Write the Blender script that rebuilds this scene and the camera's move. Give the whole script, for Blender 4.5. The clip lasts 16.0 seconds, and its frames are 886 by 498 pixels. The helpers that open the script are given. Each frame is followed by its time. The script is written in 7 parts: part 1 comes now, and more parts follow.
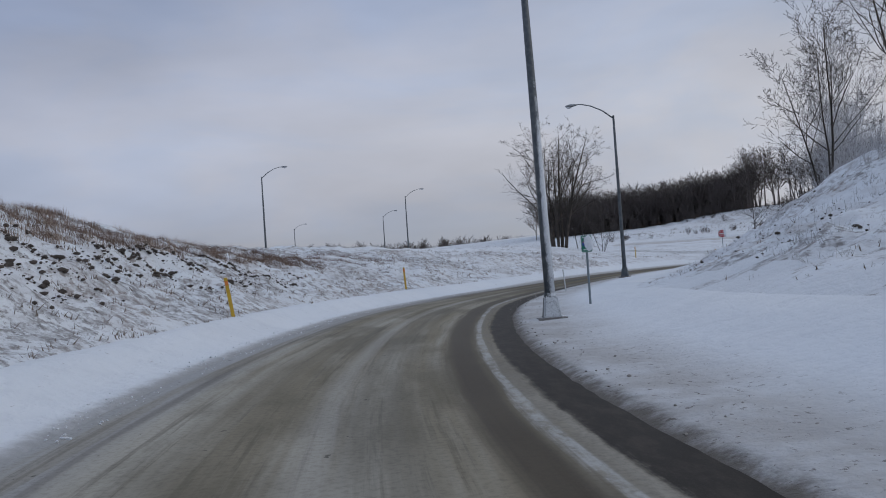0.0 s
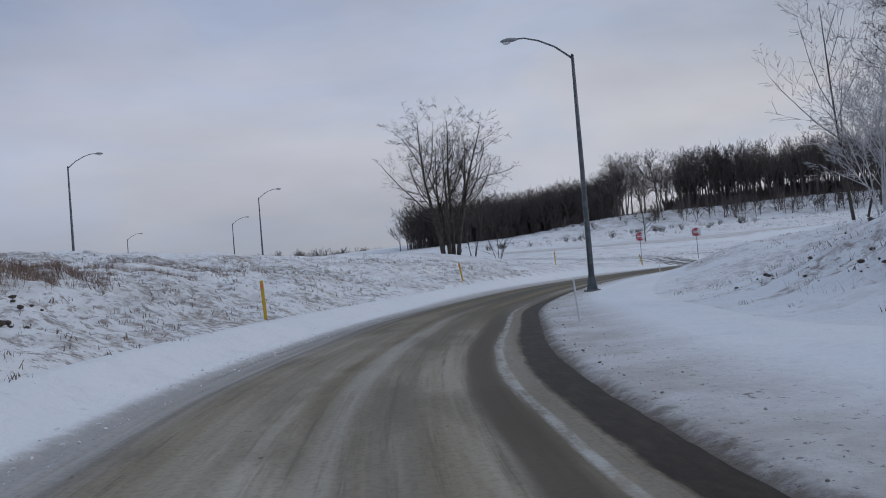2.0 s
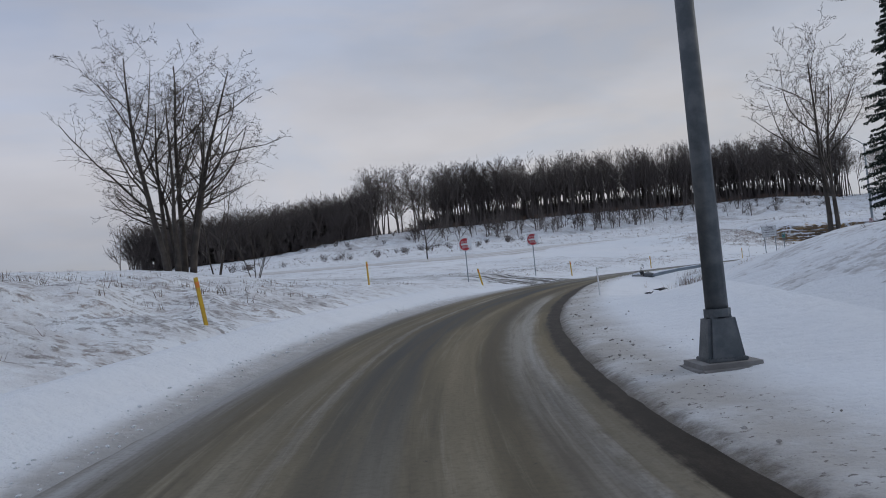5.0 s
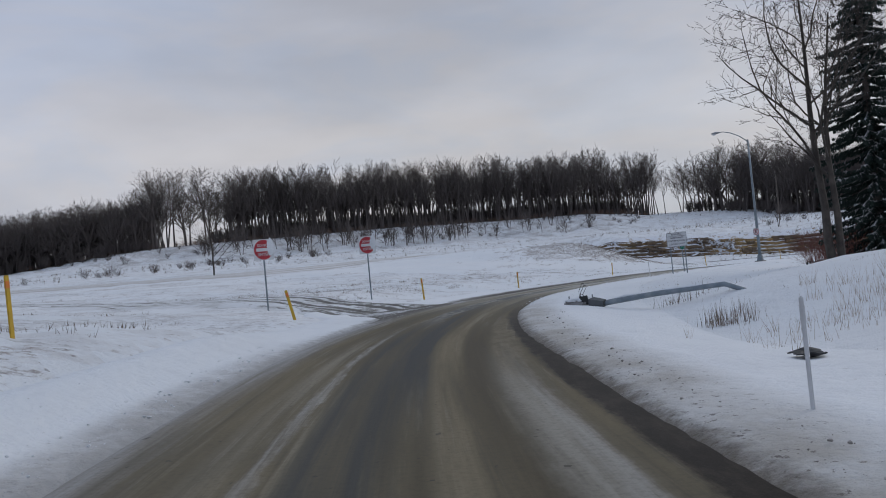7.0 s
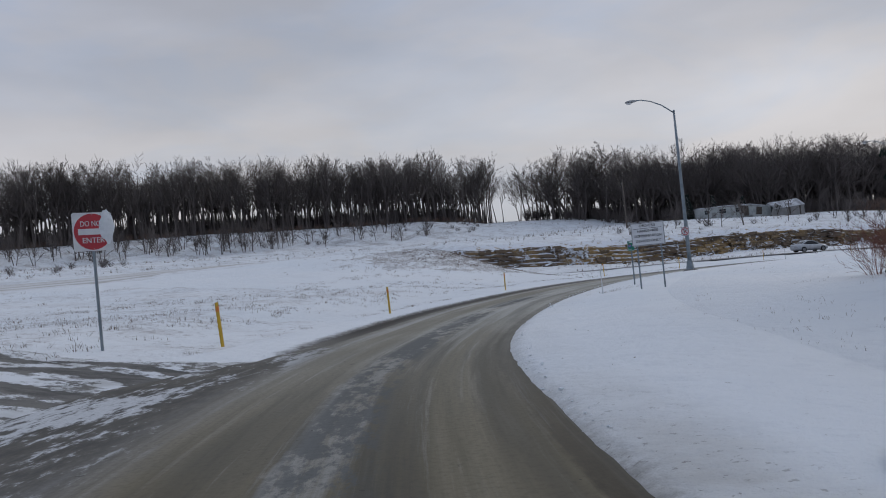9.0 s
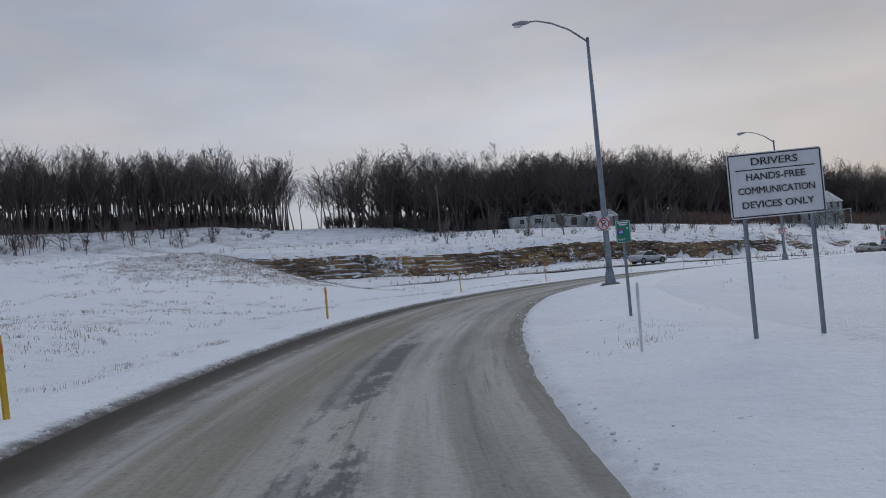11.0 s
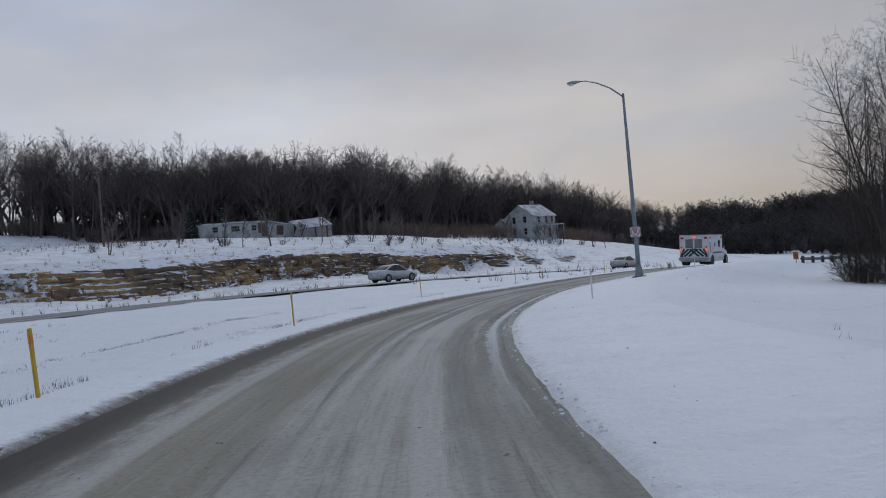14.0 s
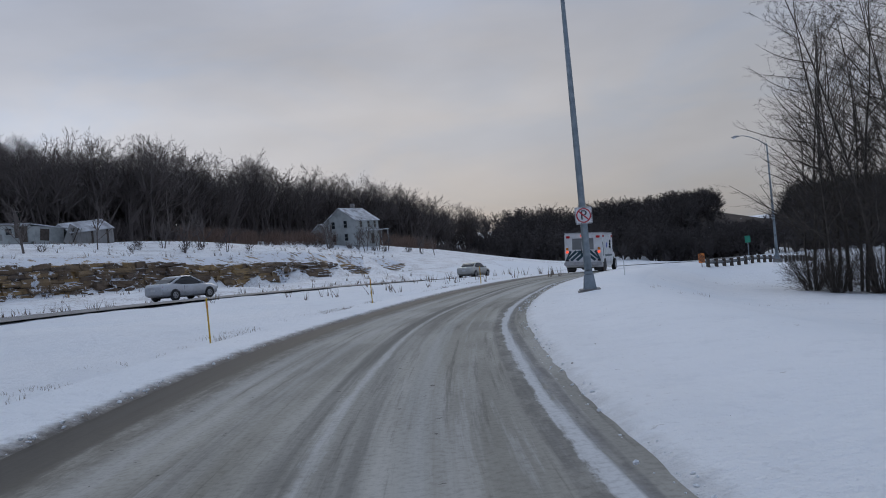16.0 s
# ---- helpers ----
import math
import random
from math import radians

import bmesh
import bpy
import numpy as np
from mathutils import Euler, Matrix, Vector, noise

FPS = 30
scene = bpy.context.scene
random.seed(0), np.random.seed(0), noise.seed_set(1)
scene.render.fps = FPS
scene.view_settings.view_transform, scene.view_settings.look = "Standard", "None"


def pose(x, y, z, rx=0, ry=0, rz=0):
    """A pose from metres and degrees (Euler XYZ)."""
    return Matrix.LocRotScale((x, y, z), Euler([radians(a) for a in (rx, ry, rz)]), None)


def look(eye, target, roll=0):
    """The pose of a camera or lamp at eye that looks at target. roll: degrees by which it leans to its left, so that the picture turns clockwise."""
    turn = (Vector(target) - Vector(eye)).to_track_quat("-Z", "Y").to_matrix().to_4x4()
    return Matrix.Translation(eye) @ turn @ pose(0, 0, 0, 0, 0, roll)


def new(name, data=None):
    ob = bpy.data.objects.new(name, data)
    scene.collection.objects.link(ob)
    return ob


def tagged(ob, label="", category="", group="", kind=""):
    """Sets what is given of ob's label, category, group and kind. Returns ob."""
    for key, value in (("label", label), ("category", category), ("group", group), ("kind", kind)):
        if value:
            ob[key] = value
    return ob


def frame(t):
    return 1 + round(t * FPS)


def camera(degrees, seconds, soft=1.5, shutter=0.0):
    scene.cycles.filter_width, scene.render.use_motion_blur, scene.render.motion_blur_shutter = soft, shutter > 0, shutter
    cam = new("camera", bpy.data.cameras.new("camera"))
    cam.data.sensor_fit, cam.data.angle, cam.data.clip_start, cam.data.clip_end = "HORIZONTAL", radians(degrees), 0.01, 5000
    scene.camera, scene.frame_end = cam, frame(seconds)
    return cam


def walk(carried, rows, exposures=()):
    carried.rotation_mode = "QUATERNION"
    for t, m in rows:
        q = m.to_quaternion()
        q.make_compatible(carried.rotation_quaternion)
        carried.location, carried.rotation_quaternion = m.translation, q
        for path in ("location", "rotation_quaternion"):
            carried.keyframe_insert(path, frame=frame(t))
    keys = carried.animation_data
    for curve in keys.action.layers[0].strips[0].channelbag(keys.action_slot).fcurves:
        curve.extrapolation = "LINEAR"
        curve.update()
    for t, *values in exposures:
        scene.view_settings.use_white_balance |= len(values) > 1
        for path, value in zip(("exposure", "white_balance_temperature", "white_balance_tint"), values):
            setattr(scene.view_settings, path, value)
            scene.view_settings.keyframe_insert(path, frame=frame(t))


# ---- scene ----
cam = camera(55.0, 16.0, soft=1.0)
PATH = [
    (0, (0.649, -1.628, 2.228), (0.694, 0.371, 2.284), -3.9),
    (0.5, (0.278, 2.407, 2.24), (0.391, 4.403, 2.301), -4.4),
    (1, (-0.02, 6.455, 2.278), (0.181, 8.444, 2.339), -4.8),
    (1.5, (-0.042, 10.765, 2.308), (0.253, 12.742, 2.368), -4.7),
    (2, (0.105, 14.928, 2.361), (0.489, 16.89, 2.422), -4.7),
    (2.5, (0.475, 19.183, 2.402), (0.949, 21.126, 2.46), -4.5),
    (3, (1.057, 23.404, 2.422), (1.638, 25.317, 2.478), -4.5),
    (5.5, (7.231, 43.434, 2.467), (8.282, 45.135, 2.531), -5.6),
    (6, (9.68, 47.772, 2.562), (10.829, 49.408, 2.622), -5.6),
    (6.5, (12.104, 51.846, 2.628), (13.354, 53.406, 2.69), -5.7),
    (7, (14.654, 55.572, 2.703), (15.994, 57.055, 2.766), -5.4),
    (7.5, (17.554, 59.266, 2.72), (18.963, 60.684, 2.782), -5.4),
    (8, (20.565, 62.844, 2.792), (22.044, 64.189, 2.851), -5.6),
    (8.5, (23.887, 66.301, 2.856), (25.44, 67.56, 2.91), -5.4),
    (9, (27.332, 69.598, 2.896), (28.949, 70.774, 2.947), -5.6),
    (11.5, (47.265, 82.543, 2.865), (49.159, 83.185, 2.895), -4.9),
    (12, (51.492, 84.461, 2.857), (53.421, 84.99, 2.882), -4.7),
    (12.5, (55.912, 86.011, 2.833), (57.867, 86.429, 2.855), -5.0),
    (13, (60.518, 87.429, 2.828), (62.495, 87.731, 2.851), -5.1),
    (13.5, (65.203, 88.542, 2.83), (67.194, 88.727, 2.849), -5.1),
    (14, (69.716, 89.309, 2.855), (71.715, 89.366, 2.864), -5.1),
    (14.5, (74.273, 89.875, 2.744), (76.272, 89.822, 2.75), -4.9),
    (15, (78.781, 90.115, 2.666), (80.775, 89.958, 2.666), -4.7),
    (15.5, (83.454, 90.14, 2.628), (85.436, 89.869, 2.619), -5.0),
    (16, (87.968, 89.94, 2.566), (89.931, 89.558, 2.557), -5.5),
]
walk(cam, [(t, look(eye, target, roll)) for t, eye, target, roll in PATH],
     exposures=[(0, 0.0, 6400, 10), (3, 0.02, 6430, 10), (5.5, 0.06, 6620, 10), (9, 0.04, 6620, 10), (11.5, -0.02, 6560, 10), (14, -0.02, 6420, 10), (16, -0.02, 6250, 10)])

# ---- light: an overcast winter day, low weak sun behind cloud ----
world = bpy.data.worlds.new("world")
scene.world = world
world.use_nodes = True
W = world.node_tree
W.nodes.clear()


def wn(kind, **inputs):
    n = W.nodes.new(kind)
    for k, v in inputs.items():
        n.inputs[k.replace("_", " ")].default_value = v
    return n


SUN_EL, SUN_AZ = radians(16), radians(100)
sky = wn("ShaderNodeTexSky")
sky.sky_type, sky.sun_disc = "NISHITA", False
sky.sun_elevation, sky.sun_rotation = SUN_EL, SUN_AZ
coord = wn("ShaderNodeTexCoord")
sep = wn("ShaderNodeSeparateXYZ")
W.links.new(coord.outputs["Generated"], sep.inputs[0])
# cloud sheet: darker blue-grey at mid height, pale towards the horizon, bright overhead
ramp = wn("ShaderNodeValToRGB")
stops = [(0.0, (0.42, 0.42, 0.42)), (0.07, (0.50, 0.495, 0.515)), (0.16, (0.56, 0.56, 0.588)), (0.30, (0.44, 0.465, 0.535)),
         (0.5, (0.34, 0.375, 0.44)), (1.0, (0.46, 0.51, 0.58))]
ramp.color_ramp.elements[0].position, ramp.color_ramp.elements[0].color = stops[0][0], (*stops[0][1], 1)
ramp.color_ramp.elements[1].position, ramp.color_ramp.elements[1].color = stops[-1][0], (*stops[-1][1], 1)
for p, c in stops[1:-1]:
    ramp.color_ramp.elements.new(p).color = (*c, 1)
W.links.new(sep.outputs["Z"], ramp.inputs[0])
stretch = wn("ShaderNodeMapping")
stretch.inputs["Scale"].default_value = (1.7, 1.7, 5.0)
W.links.new(coord.outputs["Generated"], stretch.inputs["Vector"])
cloud = wn("ShaderNodeTexNoise", Scale=1.3, Detail=5.0, Roughness=0.5)
W.links.new(stretch.outputs[0], cloud.inputs["Vector"])
tone = wn("ShaderNodeMapRange", From_Min=0.3, From_Max=0.7, To_Min=0.84, To_Max=1.17)
W.links.new(cloud.outputs["Fac"], tone.inputs["Value"])
# the side of the sky away from the low sun is bluer and darker
side = wn("ShaderNodeMapRange", From_Min=-0.55, From_Max=0.62, To_Min=0.0, To_Max=1.0)
W.links.new(sep.outputs["X"], side.inputs["Value"])
tint = wn("ShaderNodeMix")
tint.data_type = "RGBA"
tint.inputs[6].default_value, tint.inputs[7].default_value = (0.705, 0.77, 0.905, 1), (0.95, 0.975, 1.0, 1)
W.links.new(side.outputs[0], tint.inputs[0])
mul1 = wn("ShaderNodeMix")
mul1.data_type, mul1.blend_type, mul1.inputs[0].default_value = "RGBA", "MULTIPLY", 1.0
W.links.new(ramp.outputs[0], mul1.inputs[6])
W.links.new(tint.outputs[2], mul1.inputs[7])
# torn veils: blue-grey gaps against faintly pink cloud
veil = wn("ShaderNodeTexNoise", Scale=2.1, Detail=6.0, Roughness=0.55, Distortion=0.6)
W.links.new(stretch.outputs[0], veil.inputs["Vector"])
torn_veil = wn("ShaderNodeMapRange", From_Min=0.36, From_Max=0.64, To_Min=0.0, To_Max=1.0)
torn_veil.interpolation_type = "SMOOTHSTEP"
W.links.new(veil.outputs["Fac"], torn_veil.inputs["Value"])
hue = wn("ShaderNodeMix")
hue.data_type = "RGBA"
hue.inputs[6].default_value, hue.inputs[7].default_value = (0.95, 0.985, 1.04, 1), (1.05, 1.02, 1.0, 1)
W.links.new(torn_veil.outputs[0], hue.inputs[0])
mul0 = wn("ShaderNodeMix")
mul0.data_type, mul0.blend_type, mul0.inputs[0].default_value = "RGBA", "MULTIPLY", 1.0
W.links.new(mul1.outputs[2], mul0.inputs[6])
W.links.new(hue.outputs[2], mul0.inputs[7])
mul2 = wn("ShaderNodeVectorMath")
mul2.operation = "SCALE"
W.links.new(mul0.outputs[2], mul2.inputs[0])
south = wn("ShaderNodeMapRange", From_Min=-0.5, From_Max=0.35, To_Min=0.66, To_Max=1.0)
W.links.new(sep.outputs["Y"], south.inputs["Value"])
high = wn("ShaderNodeMapRange", From_Min=0.18, From_Max=0.5, To_Min=0.6, To_Max=1.05)
W.links.new(sep.outputs["Z"], high.inputs["Value"])
upper = wn("ShaderNodeMath")
upper.operation = "MAXIMUM"
W.links.new(south.outputs[0], upper.inputs[0])
W.links.new(high.outputs[0], upper.inputs[1])
fade = wn("ShaderNodeMath")
fade.operation = "MULTIPLY"
W.links.new(tone.outputs[0], fade.inputs[0])
W.links.new(upper.outputs[0], fade.inputs[1])
W.links.new(fade.outputs[0], mul2.inputs["Scale"])
bg_sky, bg_cloud = wn("ShaderNodeBackground", Strength=0.003), wn("ShaderNodeBackground", Strength=0.99)
W.links.new(sky.outputs[0], bg_sky.inputs[0])
W.links.new(mul2.outputs[0], bg_cloud.inputs[0])
both, wout = wn("ShaderNodeAddShader"), wn("ShaderNodeOutputWorld")
W.links.new(bg_sky.outputs[0], both.inputs[0])
W.links.new(bg_cloud.outputs[0], both.inputs[1])
W.links.new(both.outputs[0], wout.inputs[0])

sun = new("sun", bpy.data.lights.new("sun", "SUN"))
sun.data.energy, sun.data.angle, sun.data.color = 0.5, radians(30), (1.0, 0.93, 0.85)
sun.matrix_world = look((0, 0, 50), (-50 * math.sin(SUN_AZ), -50 * math.cos(SUN_AZ), 50 - 50 * math.tan(radians(30))))

# ---- materials ----
class Mat:
    """A node material, built with a few short calls."""

    def __init__(self, name, color=(0.5, 0.5, 0.5), rough=0.7, metal=0.0):
        self.m = bpy.data.materials.new(name)
        self.m.use_nodes = True
        self.t = self.m.node_tree
        self.b = self.t.nodes["Principled BSDF"]
        self.b.inputs["Base Color"].default_value = (*color, 1)
        self.b.inputs["Roughness"].default_value = rough
        self.b.inputs["Metallic"].default_value = metal

    def node(self, kind, **inputs):
        n = self.t.nodes.new(kind)
        for k, v in inputs.items():
            n.inputs[k.replace("_", " ")].default_value = v
        return n

    def link(self, a, b):
        self.t.links.new(a, b)

    def coords(self, scale=(1, 1, 1), uv=False):
        c, mp = self.node("ShaderNodeTexCoord"), self.node("ShaderNodeMapping")
        mp.inputs["Scale"].default_value = scale
        self.link(c.outputs["UV" if uv else "Object"], mp.inputs[0])
        return mp.outputs[0]

    def noise(self, scale, vec=None, detail=4.0, rough=0.55):
        n = self.node("ShaderNodeTexNoise", Scale=scale, Detail=detail, Roughness=rough)
        self.link(vec if vec is not None else self.coords(), n.inputs["Vector"])
        return n.outputs["Fac"]

    def range(self, value, a, b, lo=0.0, hi=1.0):
        n = self.node("ShaderNodeMapRange", From_Min=a, From_Max=b, To_Min=lo, To_Max=hi)
        n.interpolation_type = "SMOOTHSTEP"
        self.link(value, n.inputs["Value"])
        return n.outputs[0]

    def math(self, op, a, b):
        n = self.node("ShaderNodeMath")
        n.operation = op
        for i, v in enumerate((a, b)):
            if isinstance(v, (int, float)):
                n.inputs[i].default_value = v
            else:
                self.link(v, n.inputs[i])
        return n.outputs[0]

    def mix(self, fac, a, b):
        n = self.node("ShaderNodeMix")
        n.data_type = "RGBA"
        for slot, v in ((0, fac), (6, a), (7, b)):
            if isinstance(v, tuple):
                n.inputs[slot].default_value = (*v, 1)
            elif isinstance(v, (int, float)):
                n.inputs[slot].default_value = v
            else:
                self.link(v, n.inputs[slot])
        return n.outputs[2]

    def color(self, out):
        self.link(out, self.b.inputs["Base Color"])
        return self

    def rough(self, out):
        self.link(out, self.b.inputs["Roughness"])
        return self

    def bump(self, height, strength=0.5, distance=0.02):
        n = self.node("ShaderNodeBump", Strength=strength, Distance=distance)
        self.link(height, n.inputs["Height"])
        self.link(n.outputs[0], self.b.inputs["Normal"])
        return self


def worn(name, color, color2, rough=0.6, metal=0.0, scale=3.0, fine=40.0, bump=0.15):
    """Two tones mixed by a broad noise, with fine grain in the relief and the gloss."""
    m = Mat(name, color, rough, metal)
    vec = m.coords()
    m.color(m.mix(m.range(m.noise(scale, vec), 0.35, 0.7), color, color2))
    g = m.noise(fine, vec)
    m.rough(m.range(g, 0.2, 0.8, max(0.0, rough - 0.12), min(1.0, rough + 0.12)))
    m.bump(g, bump, 0.01)
    return m.m


def edge_of(m, along):
    """right_edge() as nodes."""
    e = m.math("ADD", m.range(along, 60, 80, -2.05, -1.75), m.range(along, 98, 113, 0.0, 0.55))
    return m.math("ADD", e, m.math("ADD", m.range(along, 115, 124, 0.0, 0.2), m.range(along, 126, 142, 0.0, -0.3)))


def snow_material(name, grass, verge=False):
    """Wind-packed snow; grass: how much dead growth shows through; verge: grit thrown up along the road (uv: metres across, along)."""
    m = Mat(name, (0.84, 0.86, 0.9), 0.75)
    vec = m.coords()
    big, mid, fine = m.noise(0.09, vec, 5), m.noise(0.9, vec, 6, 0.65), m.noise(5.0, vec, 6, 0.72)
    c = m.mix(m.range(big, 0.35, 0.65), (0.83, 0.865, 0.905), (0.885, 0.905, 0.93))
    c = m.mix(m.math("MULTIPLY", m.range(m.noise(0.38, vec, 6, 0.7), 0.5, 0.7), 0.22), c, (0.68, 0.70, 0.74))
    # blue-grey mottling: shading of fine relief put into the snow's colour
    c = m.mix(m.math("MULTIPLY", m.range(m.noise(1.7, vec, 7, 0.72), 0.52, 0.64), 0.2), c, (0.66, 0.69, 0.74))
    c = m.mix(m.math("MULTIPLY", m.range(m.noise(4.0, vec, 5, 0.7), 0.665, 0.70), 0.45), c, (0.36, 0.34, 0.33))
    if grass:
        # dead grass and earth that stick out where the snow is thin
        tuft = m.noise(3.4, m.coords((1, 1, 1.5)), 7, 0.7)
        open_ = m.math("ADD", m.math("MULTIPLY", tuft, 0.62), m.math("MULTIPLY", m.noise(0.33, vec, 4, 0.6), 0.38))
        cut = 0.53 - 0.055 * grass
        thin = m.math("MULTIPLY", m.range(open_, cut, cut + 0.05), m.range(fine, 0.40, 0.60, 0.25, 1.0))
        tone = m.mix(m.range(m.noise(0.5, vec, 3), 0.4, 0.6), (0.15, 0.125, 0.115), (0.23, 0.165, 0.13))
        tone = m.mix(m.range(m.noise(9.0, vec, 4, 0.7), 0.5, 0.7), tone, (0.07, 0.06, 0.055))
        c = m.mix(m.math("MULTIPLY", m.range(m.noise(1.1, vec, 5, 0.7), 0.42, 0.62), 0.22 * grass), c, (0.50, 0.45, 0.43))
        c = m.mix(m.math("MULTIPLY", m.range(m.noise(0.45, m.coords((1, 1, 2)), 7, 0.75), 0.46, 0.62), 0.15 + 0.3 * grass), c, (0.40, 0.36, 0.345))
        c = m.mix(m.math("MULTIPLY", thin, min(1.0, 0.25 + 0.75 * grass)), c, tone)
    if verge:
        uv = m.coords((1, 1, 1), True)
        sp = m.node("ShaderNodeSeparateXYZ")
        m.link(uv, sp.inputs[0])
        out = m.math("SUBTRACT", edge_of(m, sp.outputs["Y"]), sp.outputs["X"])
        wide = m.range(sp.outputs["Y"], 66, 84, 2.3, 1.5)
        inner = m.range(m.math("DIVIDE", out, wide), 0.35, 1.0, 1.0, 0.0)
        inner = m.math("MULTIPLY", m.math("MULTIPLY", inner, m.range(sp.outputs["X"], -1.0, -0.7, 1.0, 0.0)), m.range(sp.outputs["Y"], 108, 119, 1.0, 0.12))
        outer = m.math("MULTIPLY", m.range(sp.outputs["X"], 2.86, 3.35, 1.0, 0.0), m.range(sp.outputs["X"], 1.5, 2.0, 0.0, 1.0))
        outer = m.math("MULTIPLY", outer, m.range(sp.outputs["Y"], 92, 108, 0.5, 0.0))
        far = m.math("MULTIPLY", m.range(sp.outputs["X"], 3.42, 3.75, 1.0, 0.0), m.math("MULTIPLY", m.range(sp.outputs["X"], 2.6, 3.0), m.range(sp.outputs["Y"], 122, 134)))
        splash = m.math("MAXIMUM", inner, m.math("MAXIMUM", outer, far))
        stain = m.math("MULTIPLY", splash, m.range(m.noise(0.7, vec, 6, 0.68), 0.36, 0.6, 0.6, 1.0))
        fringe = m.math("MULTIPLY", m.range(sp.outputs["X"], 2.86, 3.25, 1.0, 0.0), m.math("MULTIPLY", m.range(sp.outputs["X"], 1.5, 2.0), m.range(sp.outputs["Y"], 96, 112, 1.0, 0.0)))
        c = m.mix(m.math("MULTIPLY", fringe, m.range(m.noise(2.2, vec, 6, 0.7), 0.35, 0.6, 0.45, 0.95)), c, (0.46, 0.46, 0.465))
        c = m.mix(m.math("MULTIPLY", stain, 0.9), c, m.mix(m.range(sp.outputs["Y"], 62, 86), (0.46, 0.44, 0.425), (0.41, 0.38, 0.34)))
        crumbs = m.math("MULTIPLY", splash, m.range(m.noise(11.0, vec, 4, 0.65), 0.61, 0.66))
        c = m.mix(m.math("MULTIPLY", crumbs, 0.8), c, (0.12, 0.10, 0.085))
        # thin, dirty snow where the verge runs out onto the asphalt
        thin_by = m.math("MULTIPLY", m.math("SUBTRACT", m.noise(3.5, vec, 6, 0.72), 0.5), 0.55)
        left = m.math("SUBTRACT", sp.outputs["X"], m.math("ADD", m.range(sp.outputs["Y"], 70, 84, 2.75, 2.4), m.range(sp.outputs["Y"], 100, 135, 0.0, 0.95)))
        lip = m.math("MAXIMUM", m.math("MULTIPLY", m.range(m.math("ADD", out, thin_by), 0.12, 0.42, 1.0, 0.0), m.math("MULTIPLY", m.range(sp.outputs["X"], -0.6, -0.3, 1.0, 0.0), m.range(sp.outputs["Y"], 108, 118, 1.0, 0.35))),
                     m.math("MULTIPLY", m.range(m.math("ADD", left, thin_by), 0.12, 0.5, 1.0, 0.0), m.range(sp.outputs["X"], 1.0, 1.4)))
        dirt = m.mix(m.range(sp.outputs["Y"], 104, 126), m.mix(m.range(sp.outputs["X"], -1, 1), (0.11, 0.09, 0.068), (0.36, 0.355, 0.35)), m.mix(m.range(sp.outputs["X"], -1, 1), (0.27, 0.255, 0.235), (0.045, 0.037, 0.03)))
        c = m.mix(m.math("MULTIPLY", lip, 0.92), c, dirt)
    m.color(c)
    m.bump(m.math("ADD", m.math("MULTIPLY", mid, 0.7), m.math("MULTIPLY", fine, 0.35)), 0.85, 0.25 if grass > 0.5 else 0.17 if grass or verge else 0.26)
    return m.m


